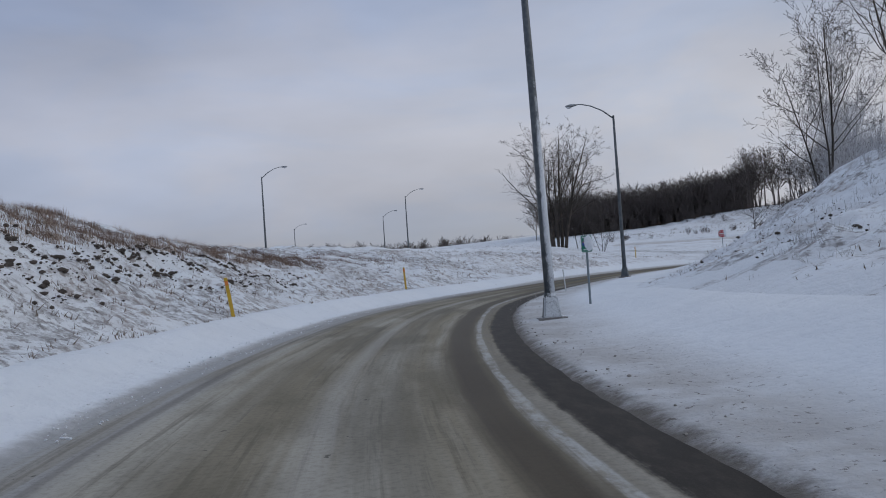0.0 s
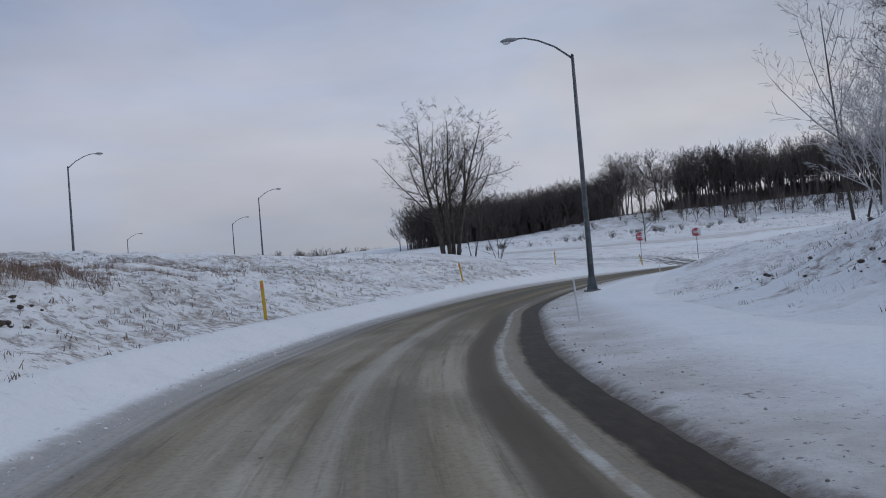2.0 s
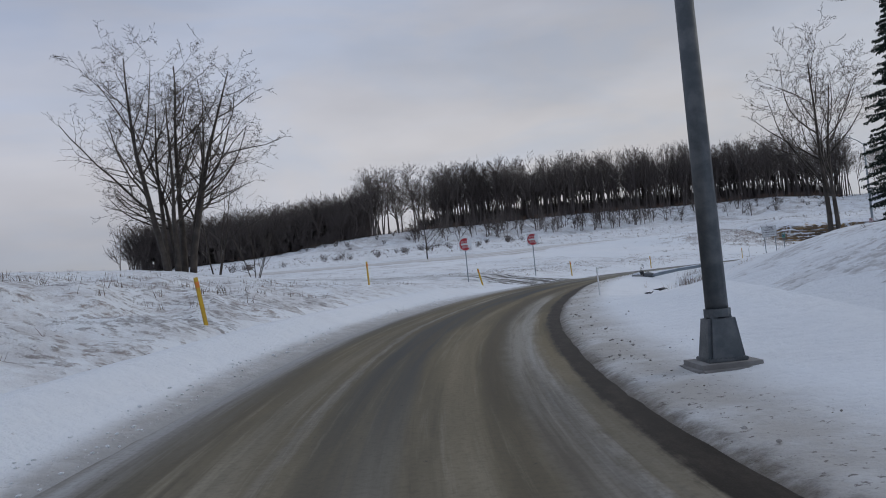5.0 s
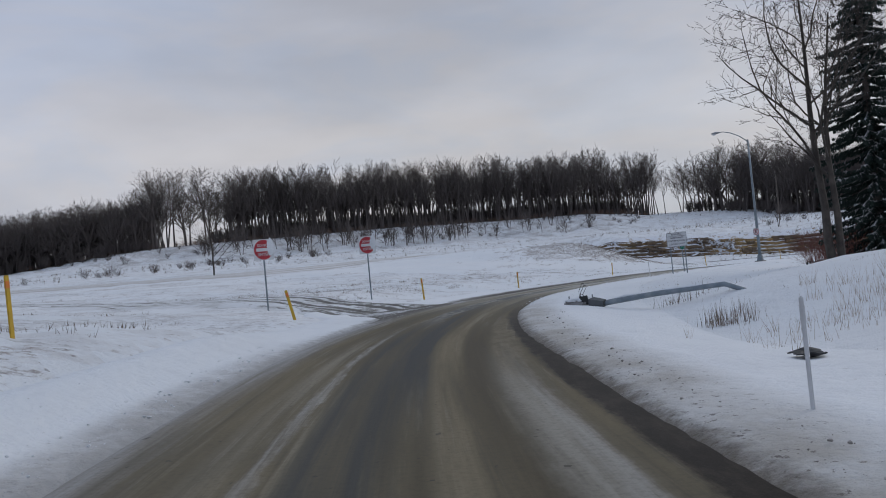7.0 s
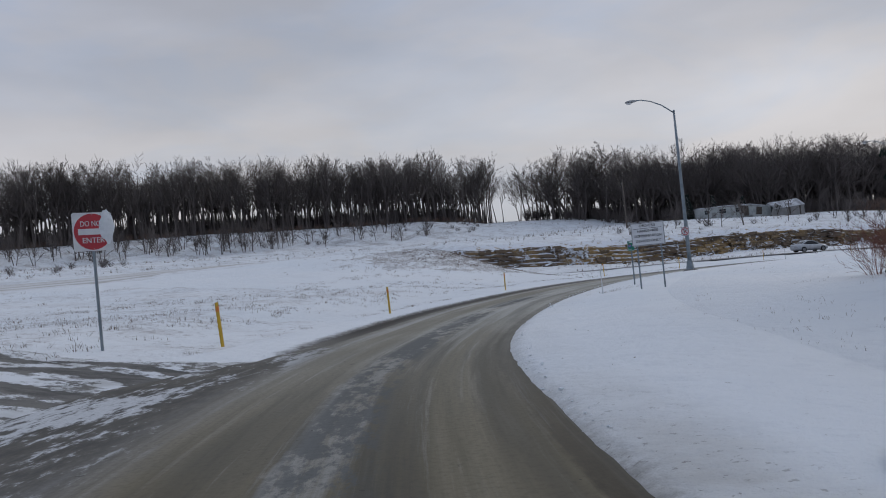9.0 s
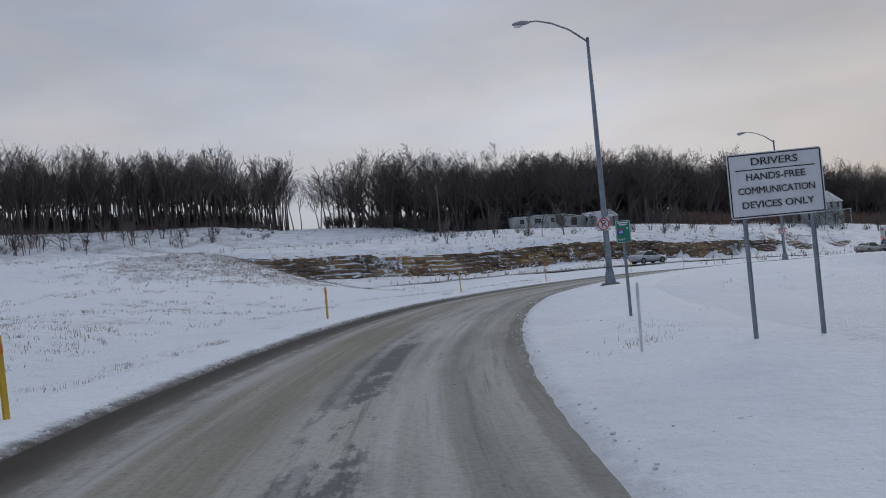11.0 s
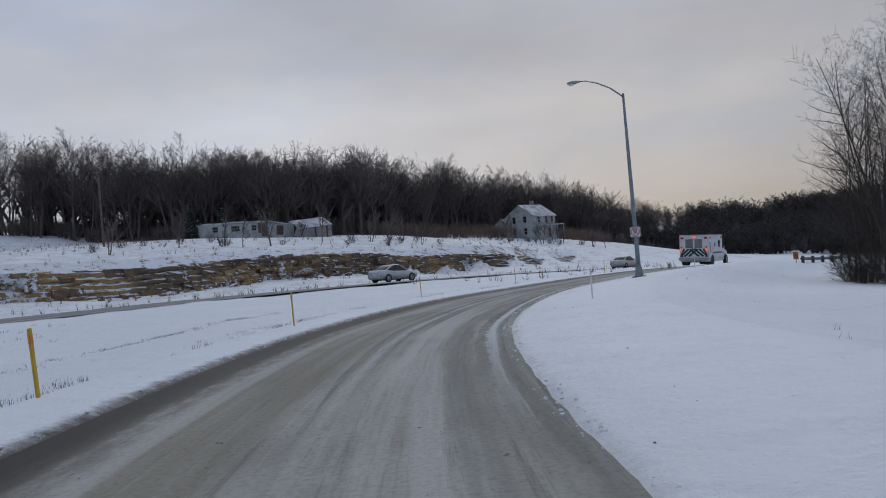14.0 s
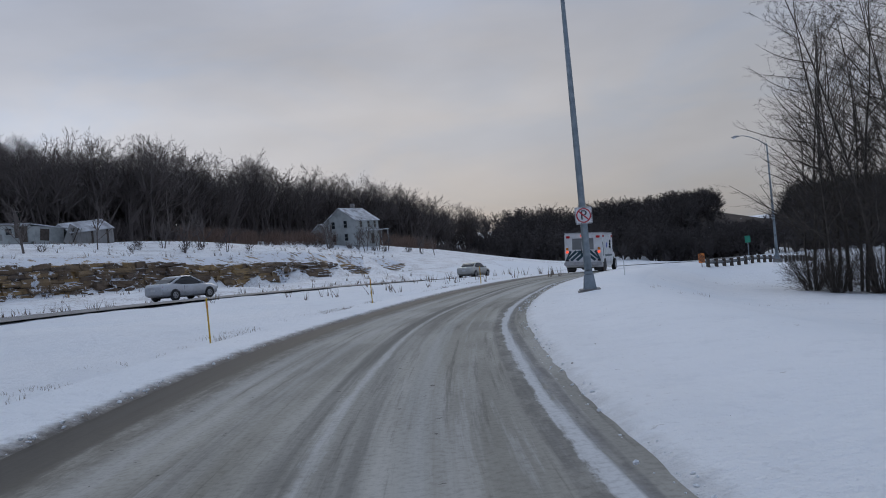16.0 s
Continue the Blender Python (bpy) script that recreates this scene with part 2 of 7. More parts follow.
def road_material():
    """Wet asphalt under tan grit and grey slush, dragged along the way of travel (uv: metres across, metres along)."""
    m = Mat("road_slush", (0.1, 0.1, 0.1), 0.5)
    uv = m.coords((1, 1, 1), True)
    sp = m.node("ShaderNodeSeparateXYZ")
    m.link(uv, sp.inputs[0])
    along = sp.outputs["Y"]
    clot = m.noise(1.0, m.coords((4.5, 1.6, 1), True), 7, 0.74)
    drag = m.noise(1.0, m.coords((1.1, 0.045, 1), True), 5, 0.6)
    fray = m.noise(1.0, m.coords((3.0, 0.075, 1), True), 6, 0.66)
    patch = m.noise(0.5, m.coords((1, 0.35, 1), True), 6, 0.62)
    comb = m.noise(1.0, m.coords((6.5, 0.16, 1), True), 7, 0.72)
    fine = m.noise(16.0, uv, 4, 0.7)
    wob = m.math("ADD", m.range(m.noise(0.06, m.coords((0.4, 1, 1), True), 2), 0.0, 1.0, -0.1, 0.1), m.math("MULTIPLY", m.math("SUBTRACT", fray, 0.5), 0.34))
    d = m.math("ADD", sp.outputs["X"], wob)
    rag = m.math("ADD", d, m.math("MULTIPLY", m.math("SUBTRACT", clot, 0.5), 0.25))

    def span(a, b, c, e):
        up = m.range(along, a, b) if b > 0 else None
        down = m.range(along, c, e, 1.0, 0.0) if e < 900 else None
        return m.math("MULTIPLY", up, down) if up is not None and down is not None else (up if up is not None else down)

    def lay(c, lo, hi, soft, where, colour, strength=1.0, broken=None, x=None):
        """A band of another tone from lo to hi across the road, over part of its length."""
        v = d if x is None else x
        k = m.math("MULTIPLY", m.range(v, lo - soft, lo + soft * 0.3), m.range(v, hi - soft * 0.3, hi + soft, 1.0, 0.0))
        k = m.math("MULTIPLY", k, where)
        if broken is not None:
            k = m.math("MULTIPLY", k, m.range(broken, 0.36, 0.58, 0.3, 1.0))
        return m.mix(m.math("MULTIPLY", k, strength), c, colour)

    first = m.mix(m.range(drag, 0.38, 0.62), (0.29, 0.255, 0.19), (0.46, 0.43, 0.365))
    bend = m.mix(m.range(drag, 0.36, 0.64), (0.115, 0.097, 0.065), (0.225, 0.19, 0.13))
    later = m.mix(m.range(drag, 0.36, 0.64), (0.365, 0.35, 0.305), (0.50, 0.485, 0.44))
    c = m.mix(m.range(along, 48, 84), first, bend)
    c = m.mix(m.range(along, 110, 132), c, later)
    c = m.mix(m.math("MULTIPLY", m.range(patch, 0.44, 0.62), 0.5), c, m.mix(m.range(along, 104, 128), (0.12, 0.105, 0.075), (0.25, 0.24, 0.21)))
    c = m.mix(m.math("MULTIPLY", m.range(fray, 0.44, 0.30), 0.5), c, m.mix(m.range(along, 104, 128), (0.085, 0.074, 0.055), (0.20, 0.19, 0.165)))
    c = m.mix(m.math("MULTIPLY", m.range(fray, 0.52, 0.68), 0.45), c, m.mix(m.range(along, 100, 126), (0.37, 0.335, 0.26), (0.52, 0.51, 0.48)))
    c = m.mix(m.math("MULTIPLY", m.range(comb, 0.54, 0.68), m.range(along, 110, 132, 0.35, 0.5)), c, m.mix(m.range(along, 100, 126), (0.36, 0.33, 0.27), (0.52, 0.51, 0.49)))
    c = m.mix(m.math("MULTIPLY", m.range(comb, 0.47, 0.32), m.range(along, 110, 132, 0.4, 0.6)), c, m.mix(m.range(along, 104, 128), (0.07, 0.06, 0.046), (0.17, 0.16, 0.14)))
    slate, mud, slush = (0.055, 0.058, 0.058), (0.022, 0.017, 0.014), (0.48, 0.47, 0.45)
    # the approach: faint wheel tracks, a brown band, the painted edge line, black mud in the gutter
    a = span(0, 0, 62, 84)
    c = lay(c, -0.25, 0.2, 0.3, a, (0.19, 0.175, 0.145), 0.55, fray)
    c = lay(c, 0.3, 0.5, 0.2, a, (0.50, 0.48, 0.44), 0.5, fray)
    c = lay(c, 1.2, 1.5, 0.3, a, (0.22, 0.195, 0.15), 0.5, fray)
    c = lay(c, -1.28, -0.95, 0.2, span(0, 0, 76, 92), (0.068, 0.053, 0.037), 0.85)
    c = lay(c, -1.66, -1.48, 0.06, a, (0.27, 0.25, 0.215), 0.8, clot)
    # the bend: slate-dark tracks, pale lines of slush where wheels miss
    b = span(68, 84, 104, 113)
    c = lay(c, 0.25, 0.8, 0.2, b, slate, 0.85, fray)
    c = lay(c, -0.1, 0.25, 0.2, span(94, 100, 110, 118), slate, 0.9, fray)
    c = lay(c, -0.95, -0.62, 0.16, b, (0.088, 0.072, 0.048), 0.8, fray)
    c = lay(c, -0.5, -0.2, 0.14, b, (0.285, 0.242, 0.17), 0.6, fray)
    c = lay(c, 1.04, 1.1, 0.09, b, slush, m.range(along, 84, 96, 0.3, 0.6), comb, rag)
    c = lay(c, 1.35, 1.5, 0.14, b, (0.36, 0.335, 0.28), 0.4, fray)
    c = lay(c, -1.3, -1.0, 0.24, span(64, 80, 96, 104), (0.43, 0.41, 0.365), 0.62, fray, rag)
    c = lay(c, -1.33, -1.24, 0.12, span(64, 80, 96, 104), slush, 0.35, comb, rag)
    c = lay(c, -1.42, -1.05, 0.16, span(96, 103, 108, 114), (0.27, 0.235, 0.175), 0.7, clot)
    # by the side road: torn slush over a wet track
    t = span(107, 113, 121, 132)
    rip = m.math("ADD", rag, m.math("MULTIPLY", m.math("SUBTRACT", patch, 0.5), 0.9))
    c = lay(c, 0.42, 0.92, 0.08, t, (0.37, 0.36, 0.335), 0.75, comb, rip)
    torn = m.math("MULTIPLY", m.math("MULTIPLY", m.range(m.math("ADD", m.math("MULTIPLY", clot, 0.5), m.math("MULTIPLY", patch, 0.5)), 0.47, 0.53), m.math("MULTIPLY", m.range(d, 0.05, 0.3), m.range(d, 0.75, 1.0, 1.0, 0.0))), span(107, 113, 138, 156))
    c = m.mix(m.math("MULTIPLY", torn, 0.8), c, (0.13, 0.135, 0.135))
    c = lay(c, -1.0, -0.72, 0.14, t, (0.15, 0.135, 0.105), 0.7, fray)
    c = lay(c, -0.6, -0.25, 0.16, t, (0.30, 0.265, 0.195), 0.6, fray)
    # the drier stretch beyond
    l = span(124, 134, 168, 184)
    c = lay(c, 1.2, 2.2, 0.25, span(114, 126, 168, 184), (0.265, 0.24, 0.185), 0.7, fray)
    c = lay(c, 0.66, 0.78, 0.08, l, slush, 0.6, clot, rag)
    c = lay(c, 0.1, 0.24, 0.1, l, (0.56, 0.55, 0.53), 0.6, fray)
    c = lay(c, -0.3, -0.14, 0.1, l, (0.54, 0.53, 0.51), 0.55, fray)
    c = lay(c, -0.72, -0.45, 0.14, l, (0.23, 0.225, 0.20), 0.6, fray)
    c = lay(c, 2.2, 2.45, 0.12, span(122, 132, 230, 250), (0.54, 0.53, 0.51), 0.5, fray)
    c = lay(c, 2.86, 4.2, 0.2, span(122, 130, 280, 300), (0.036, 0.029, 0.023), m.range(along, 156, 176, 0.96, 0.8), None, rag)
    c = lay(c, 2.5, 2.95, 0.25, span(122, 134, 280, 300), (0.17, 0.155, 0.13), 0.6, clot)
    # late in the bend: paired ruts, and white ridges thrown up beside them
    z = span(160, 176, 300, 320)
    c = lay(c, 0.82, 0.98, 0.08, z, (0.16, 0.155, 0.14), 0.75, fray)
    c = lay(c, 0.36, 0.6, 0.1, z, (0.17, 0.165, 0.15), 0.7, fray)
    c = lay(c, 0.68, 0.74, 0.06, z, (0.58, 0.58, 0.57), 0.65, comb, rag)
    c = lay(c, -0.1, 0.08, 0.12, z, (0.52, 0.52, 0.50), 0.6, fray)
    c = lay(c, 1.5, 1.62, 0.12, z, (0.50, 0.49, 0.47), 0.4, fray)
    c = lay(c, -1.03, -0.9, 0.05, z, (0.17, 0.165, 0.155), 0.7, clot)
    c = lay(c, -1.16, -1.05, 0.04, z, (0.66, 0.67, 0.68), 0.85, None, rag)
    c = lay(c, -1.27, -1.17, 0.05, z, (0.20, 0.195, 0.19), 0.75, clot)
    # the gutter along the inner edge, wide at first and thin later
    edge = edge_of(m, along)
    from_edge = m.math("SUBTRACT", rag, edge)
    width = m.math("ADD", m.range(along, 62, 82, 0.34, 0.1), m.range(along, 100, 114, 0.0, -0.04))
    gut = m.range(m.math("SUBTRACT", from_edge, width), -0.05, 0.06, 1.0, 0.0)
    c = m.mix(m.math("MULTIPLY", gut, m.math("MULTIPLY", m.range(along, 106, 118, 0.97, 0.3), m.range(along, 150, 172, 1.0, 0.35))), c, m.mix(m.range(clot, 0.42, 0.66), mud, (0.05, 0.04, 0.032)))
    line = m.math("ABSOLUTE", m.math("ADD", d, m.range(along, 40, 76, 1.42, 1.36)), 0)
    c = m.mix(m.math("MULTIPLY", m.range(line, 0.03, 0.085, 1.0, 0.0), m.math("MULTIPLY", m.range(clot, 0.36, 0.62, 0.15, 0.75), m.range(along, 66, 80, 1.0, 0.0))), c, (0.55, 0.55, 0.54))
    # thin slush along the outer edge
    film = m.math("MULTIPLY", m.range(rag, 1.85, 2.7), m.range(along, 112, 126, 0.85, 0.0))
    c = m.mix(m.math("MULTIPLY", film, m.range(fray, 0.34, 0.6, 0.35, 1.0)), c, (0.46, 0.46, 0.465))
    c = lay(c, 2.3, 2.38, 0.07, span(0, 0, 66, 84), (0.13, 0.12, 0.11), 0.45, fray)
    # where the side road comes in: dark churned slush with scraps of snow
    mouth = m.math("MULTIPLY", m.range(rag, 2.1, 3.0), m.math("MULTIPLY", m.range(along, 110, 115), m.range(along, 122, 127, 1.0, 0.0)))
    churn = m.mix(m.range(clot, 0.36, 0.62), (0.055, 0.05, 0.044), (0.17, 0.157, 0.135))
    churn = m.mix(m.range(m.math("ADD", m.math("MULTIPLY", clot, 0.45), m.math("MULTIPLY", patch, 0.55)), 0.49, 0.54), churn, (0.66, 0.67, 0.69))
    c = m.mix(m.math("MULTIPLY", mouth, 0.9), c, churn)
    # grit and crumbs
    c = m.mix(m.range(fine, 0.42, 0.72, 0.0, 0.25), c, (0.04, 0.035, 0.029))
    c = m.mix(m.range(m.noise(60.0, uv, 3, 0.7), 0.5, 0.74, 0.0, 0.05), c, (0.45, 0.43, 0.40))
    c = m.mix(m.math("MULTIPLY", m.range(m.noise(7.0, m.coords((1, 0.7, 1), True), 3), 0.70, 0.73), 0.7), c, (0.06, 0.053, 0.045))
    m.color(c)
    bright = m.node("ShaderNodeRGBToBW")
    m.link(c, bright.inputs[0])
    m.rough(m.range(bright.outputs[0], 0.05, 0.25, 0.5, 0.9))
    m.b.inputs["Specular IOR Level"].default_value = 0.035
    m.bump(m.math("ADD", m.math("ADD", m.math("MULTIPLY", fray, 0.35), m.math("MULTIPLY", fine, 0.25)), m.math("MULTIPLY", clot, 0.5)), 0.22, 0.015)
    return m.m


def grey_road_material():
    m = Mat("salted_asphalt", (0.2, 0.2, 0.2), 0.7)
    uv = m.coords((1, 1, 1), True)
    streak = m.noise(1.0, m.coords((1.2, 0.03, 1), True), 5, 0.6)
    c = m.mix(m.range(streak, 0.35, 0.65), (0.13, 0.13, 0.135), (0.27, 0.27, 0.275))
    m.color(c)
    m.bump(m.noise(20.0, uv), 0.3, 0.01)
    return m.m


def side_road_material():
    """Packed snow with dark melted wheel tracks (uv: metres across, metres along)."""
    m = Mat("tracked_snow", (0.7, 0.7, 0.7), 0.7)
    uv = m.coords((1, 1, 1), True)
    sp = m.node("ShaderNodeSeparateXYZ")
    m.link(uv, sp.inputs[0])
    bend = m.range(m.noise(0.12, m.coords((0.2, 1, 1), True), 3), 0.2, 0.8, -1.3, 1.3)
    x = m.math("ABSOLUTE", m.math("ADD", sp.outputs["X"], bend), 0)
    wheel = m.math("MAXIMUM", m.range(m.math("ABSOLUTE", m.math("SUBTRACT", x, 0.8), 0), 0.12, 0.40, 1.0, 0.0),
                   m.math("MULTIPLY", m.range(m.math("ABSOLUTE", m.math("SUBTRACT", x, 1.7), 0), 0.06, 0.3, 1.0, 0.0), 0.8))
    torn = m.noise(1.0, m.coords((2.2, 0.7, 1), True), 7, 0.74)
    bare = m.math("ADD", m.math("MULTIPLY", wheel, 0.20), m.math("MULTIPLY", torn, 0.9))
    bare = m.math("ADD", bare, m.range(sp.outputs["Y"], 5, 14, 0.17, 0.0))
    bare = m.math("ADD", bare, m.math("MULTIPLY", m.math("SUBTRACT", m.noise(3.0, uv, 6, 0.75), 0.5), 0.55))
    dark = m.range(bare, 0.57, 0.66)
    c = m.mix(m.range(torn, 0.4, 0.6), (0.07, 0.066, 0.06), (0.16, 0.15, 0.135))
    snow = m.mix(m.range(m.noise(0.7, uv, 6, 0.65), 0.4, 0.65), (0.76, 0.78, 0.81), (0.52, 0.52, 0.52))
    m.color(m.mix(dark, snow, c))
    m.bump(m.math("ADD", torn, wheel), 0.5, 0.03)
    return m.m


def dusted_road_material():
    """Packed snow tanned by grit, with faint wheel tracks along it (uv: metres across, metres along)."""
    m = Mat("dusted_road", (0.6, 0.58, 0.55), 0.8)
    uv = m.coords((1, 1, 1), True)
    streak = m.noise(1.0, m.coords((1.6, 0.05, 1), True), 6, 0.65)
    c = m.mix(m.range(streak, 0.42, 0.6), (0.74, 0.74, 0.75), (0.50, 0.475, 0.45))
    m.color(m.mix(m.range(m.noise(1.0, m.coords((3.0, 0.12, 1), True), 6, 0.7), 0.56, 0.66, 0.0, 0.6), c, (0.30, 0.275, 0.25)))
    m.bump(m.noise(3.0, uv, 5), 0.4, 0.05)
    return m.m


ROAD_GREY, SIDE_ROAD, FAR_ROAD = grey_road_material(), side_road_material(), dusted_road_material()


def stone_material():
    """Layered tan and brown sandstone, block by block and bed by bed, with snow lying on its ledges and ice in its seams."""
    m = Mat("cut_stone", (0.25, 0.18, 0.1), 0.9)
    info, geo, sp = m.node("ShaderNodeObjectInfo"), m.node("ShaderNodeNewGeometry"), m.node("ShaderNodeSeparateXYZ")
    at, beds = geo.outputs["Position"], m.node("ShaderNodeMapping")
    beds.inputs["Scale"].default_value = (0.35, 0.35, 3.4)
    m.link(at, beds.inputs[0])
    c = m.mix(m.range(info.outputs["Random"], 0.2, 0.95), (0.38, 0.255, 0.115), (0.18, 0.132, 0.092))
    c = m.mix(m.range(m.noise(0.13, at, 4), 0.45, 0.6, 0.0, 0.85), c, (0.15, 0.11, 0.08))
    c = m.mix(m.range(m.noise(1.0, beds.outputs[0], 5, 0.65), 0.5, 0.64, 0.0, 0.75), c, (0.065, 0.05, 0.04))
    c = m.mix(m.range(m.noise(2.2, at, 6, 0.7), 0.54, 0.7, 0.0, 0.7), c, (0.055, 0.044, 0.036))
    m.link(geo.outputs["Normal"], sp.inputs[0])
    lies = m.range(m.math("ADD", sp.outputs["Z"], m.math("MULTIPLY", m.math("SUBTRACT", m.noise(0.7, at, 7, 0.75), 0.5), 2.6)), 0.66, 0.86)
    drift = m.range(m.math("ADD", m.math("MULTIPLY", m.noise(0.16, at, 3), 0.5), m.math("MULTIPLY", m.noise(1.3, at, 6, 0.7), 0.5)), 0.545, 0.575)
    m.color(m.mix(m.math("MAXIMUM", lies, drift), c, (0.78, 0.81, 0.86)))
    m.bump(m.noise(1.8, at, 7, 0.68), 1.0, 0.25)
    return m.m


STONE = stone_material()
CAR_WHITE = worn("white_car_paint", (0.74, 0.75, 0.76), (0.60, 0.60, 0.60), 0.35, 0.0, 1.5, 30.0, 0.02)
CAR_SILVER = worn("silver_car_paint", (0.58, 0.60, 0.63), (0.50, 0.51, 0.53), 0.35, 0.4, 1.5, 30.0, 0.02)
CAR_BEIGE = worn("pale_gold_car_paint", (0.55, 0.55, 0.52), (0.45, 0.45, 0.43), 0.35, 0.35, 1.5, 30.0, 0.02)
CAR_DARK = worn("black_trim", (0.02, 0.02, 0.022), (0.035, 0.035, 0.035), 0.6)
GLASS_DARK = Mat("dark_glass", (0.02, 0.024, 0.028), 0.08).m
TYRE = worn("tyre_rubber", (0.018, 0.018, 0.018), (0.04, 0.04, 0.038), 0.9)
RIM = worn("alloy_rim", (0.45, 0.46, 0.48), (0.3, 0.3, 0.31), 0.4, 0.7)
LAMP_RED = Mat("red_lens", (0.45, 0.01, 0.015), 0.25).m
LAMP_AMBER = Mat("amber_lens", (0.6, 0.2, 0.02), 0.25).m
_glow = Mat("lit_red_lamp", (0.5, 0.02, 0.02), 0.3)
_glow.b.inputs["Emission Color"].default_value = (1.0, 0.12, 0.05, 1)
_glow.b.inputs["Emission Strength"].default_value = 1.0
LAMP_LIT = _glow.m
STRIPE = worn("blue_green_stripe", (0.015, 0.05, 0.065), (0.02, 0.065, 0.085), 0.4)
SIDING = worn("weathered_siding", (0.42, 0.44, 0.43), (0.27, 0.29, 0.28), 0.8, 0.0, 0.6, 12.0, 0.2)
SIDING_GREY = worn("grey_boards", (0.22, 0.22, 0.21), (0.32, 0.31, 0.30), 0.85, 0.0, 0.6, 12.0, 0.3)
SHINGLE = worn("snowy_roof", (0.62, 0.64, 0.67), (0.28, 0.28, 0.29), 0.85, 0.0, 0.7, 8.0, 0.2)
DARKWOOD = worn("old_timber", (0.06, 0.05, 0.04), (0.10, 0.08, 0.065), 0.9)
SNOW = snow_material("snow", 0.0)
SNOW_BANK = snow_material("snow_bank", 0.72)
SNOW_WEEDY = snow_material("weedy_snow", 0.32)
SNOW_VERGE = snow_material("snow_verge", 0.0, True)
ROAD = road_material()
STEEL = worn("galvanised_steel", (0.20, 0.24, 0.27), (0.28, 0.32, 0.35), 0.45, 0.75, 5.0, 60.0)
DARKSTEEL = worn("weathered_steel", (0.10, 0.115, 0.125), (0.17, 0.18, 0.19), 0.5, 0.6, 5.0, 60.0)
CONCRETE = worn("concrete", (0.30, 0.29, 0.28), (0.20, 0.19, 0.18), 0.85)
def icy_steel_material():
    """Dark steel with granular wind-blown snow frozen to the side that faces the weather."""
    m = Mat("icy_steel", (0.1, 0.11, 0.12), 0.5, 0.0)
    geo, dot, sp = m.node("ShaderNodeNewGeometry"), m.node("ShaderNodeVectorMath"), m.node("ShaderNodeSeparateXYZ")
    dot.operation = "DOT_PRODUCT"
    dot.inputs[1].default_value = (0.62, -0.78, 0.1)
    m.link(geo.outputs["Normal"], dot.inputs[0])
    m.link(geo.outputs["Position"], sp.inputs[0])
    grain, lump = m.noise(45.0, geo.outputs["Position"], 5, 0.75), m.noise(5.0, geo.outputs["Position"], 4, 0.6)
    rough_edge = m.math("ADD", dot.outputs["Value"], m.math("ADD", m.math("MULTIPLY", m.math("SUBTRACT", grain, 0.5), 1.1), m.math("MULTIPLY", m.math("SUBTRACT", lump, 0.5), 0.7)))
    rough_edge = m.math("SUBTRACT", rough_edge, m.range(sp.outputs["Z"], 3.2, 7.5, 0.0, 0.75))
    k = m.range(rough_edge, 0.42, 0.72)
    steel = m.mix(m.range(m.noise(8.0, geo.outputs["Position"]), 0.35, 0.7), (0.075, 0.088, 0.10), (0.13, 0.145, 0.155))
    m.color(m.mix(k, steel, m.mix(m.range(grain, 0.35, 0.7), (0.58, 0.61, 0.64), (0.82, 0.85, 0.88))))
    m.rough(m.range(k, 0.0, 1.0, 0.45, 0.9))
    m.bump(m.math("ADD", m.math("MULTIPLY", k, 0.8), m.math("MULTIPLY", grain, 0.5)), 0.7, 0.012)
    return m.m


ICY_STEEL = icy_steel_material()
BASE_GREY = worn("grey_paint", (0.075, 0.083, 0.09), (0.12, 0.128, 0.135), 0.7)
YELLOW = worn("yellow_plastic", (0.62, 0.40, 0.03), (0.48, 0.30, 0.04), 0.5)
WHITEPOST = worn("white_plastic", (0.72, 0.73, 0.75), (0.58, 0.58, 0.58), 0.5)
SLUSH = worn("dirty_slush", (0.42, 0.40, 0.38), (0.16, 0.14, 0.12), 0.8, 0.0, 6.0)
ORANGE = worn("orange_reflector", (0.75, 0.22, 0.03), (0.6, 0.2, 0.05), 0.4)
SIGN_WHITE = worn("sign_white", (0.72, 0.73, 0.74), (0.62, 0.63, 0.65), 0.4)
SIGN_RED = worn("sign_red", (0.50, 0.03, 0.045), (0.40, 0.035, 0.05), 0.4)
SIGN_GREEN = worn("sign_green", (0.01, 0.22, 0.14), (0.015, 0.17, 0.11), 0.4)
SIGN_BLUE = worn("sign_blue", (0.03, 0.09, 0.4), (0.03, 0.08, 0.3), 0.4)
SIGN_BLACK = worn("sign_black", (0.02, 0.02, 0.022), (0.03, 0.03, 0.03), 0.5)
SIGN_BACK = worn("sign_back", (0.35, 0.36, 0.37), (0.28, 0.28, 0.29), 0.5, 0.6)
BARK = worn("bark", (0.045, 0.037, 0.031), (0.09, 0.075, 0.062), 0.9, 0.0, 2.0, 25.0, 0.5)
BARK_PALE = worn("pale_bark", (0.15, 0.125, 0.105), (0.085, 0.07, 0.06), 0.9, 0.0, 1.5, 25.0, 0.5)
WOODS = worn("woods_bark", (0.092, 0.077, 0.071), (0.152, 0.128, 0.116), 0.95, 0.0, 0.08, 3.0, 0.2)
FROST = worn("frosted_twigs", (0.58, 0.575, 0.585), (0.38, 0.365, 0.36), 0.9)
NEEDLES = worn("spruce_needles", (0.010, 0.022, 0.017), (0.022, 0.038, 0.028), 0.85)
STRAW = worn("dead_grass", (0.52, 0.43, 0.36), (0.36, 0.28, 0.22), 0.9)
WEED = worn("dead_weeds", (0.17, 0.13, 0.10), (0.27, 0.21, 0.17), 0.9)
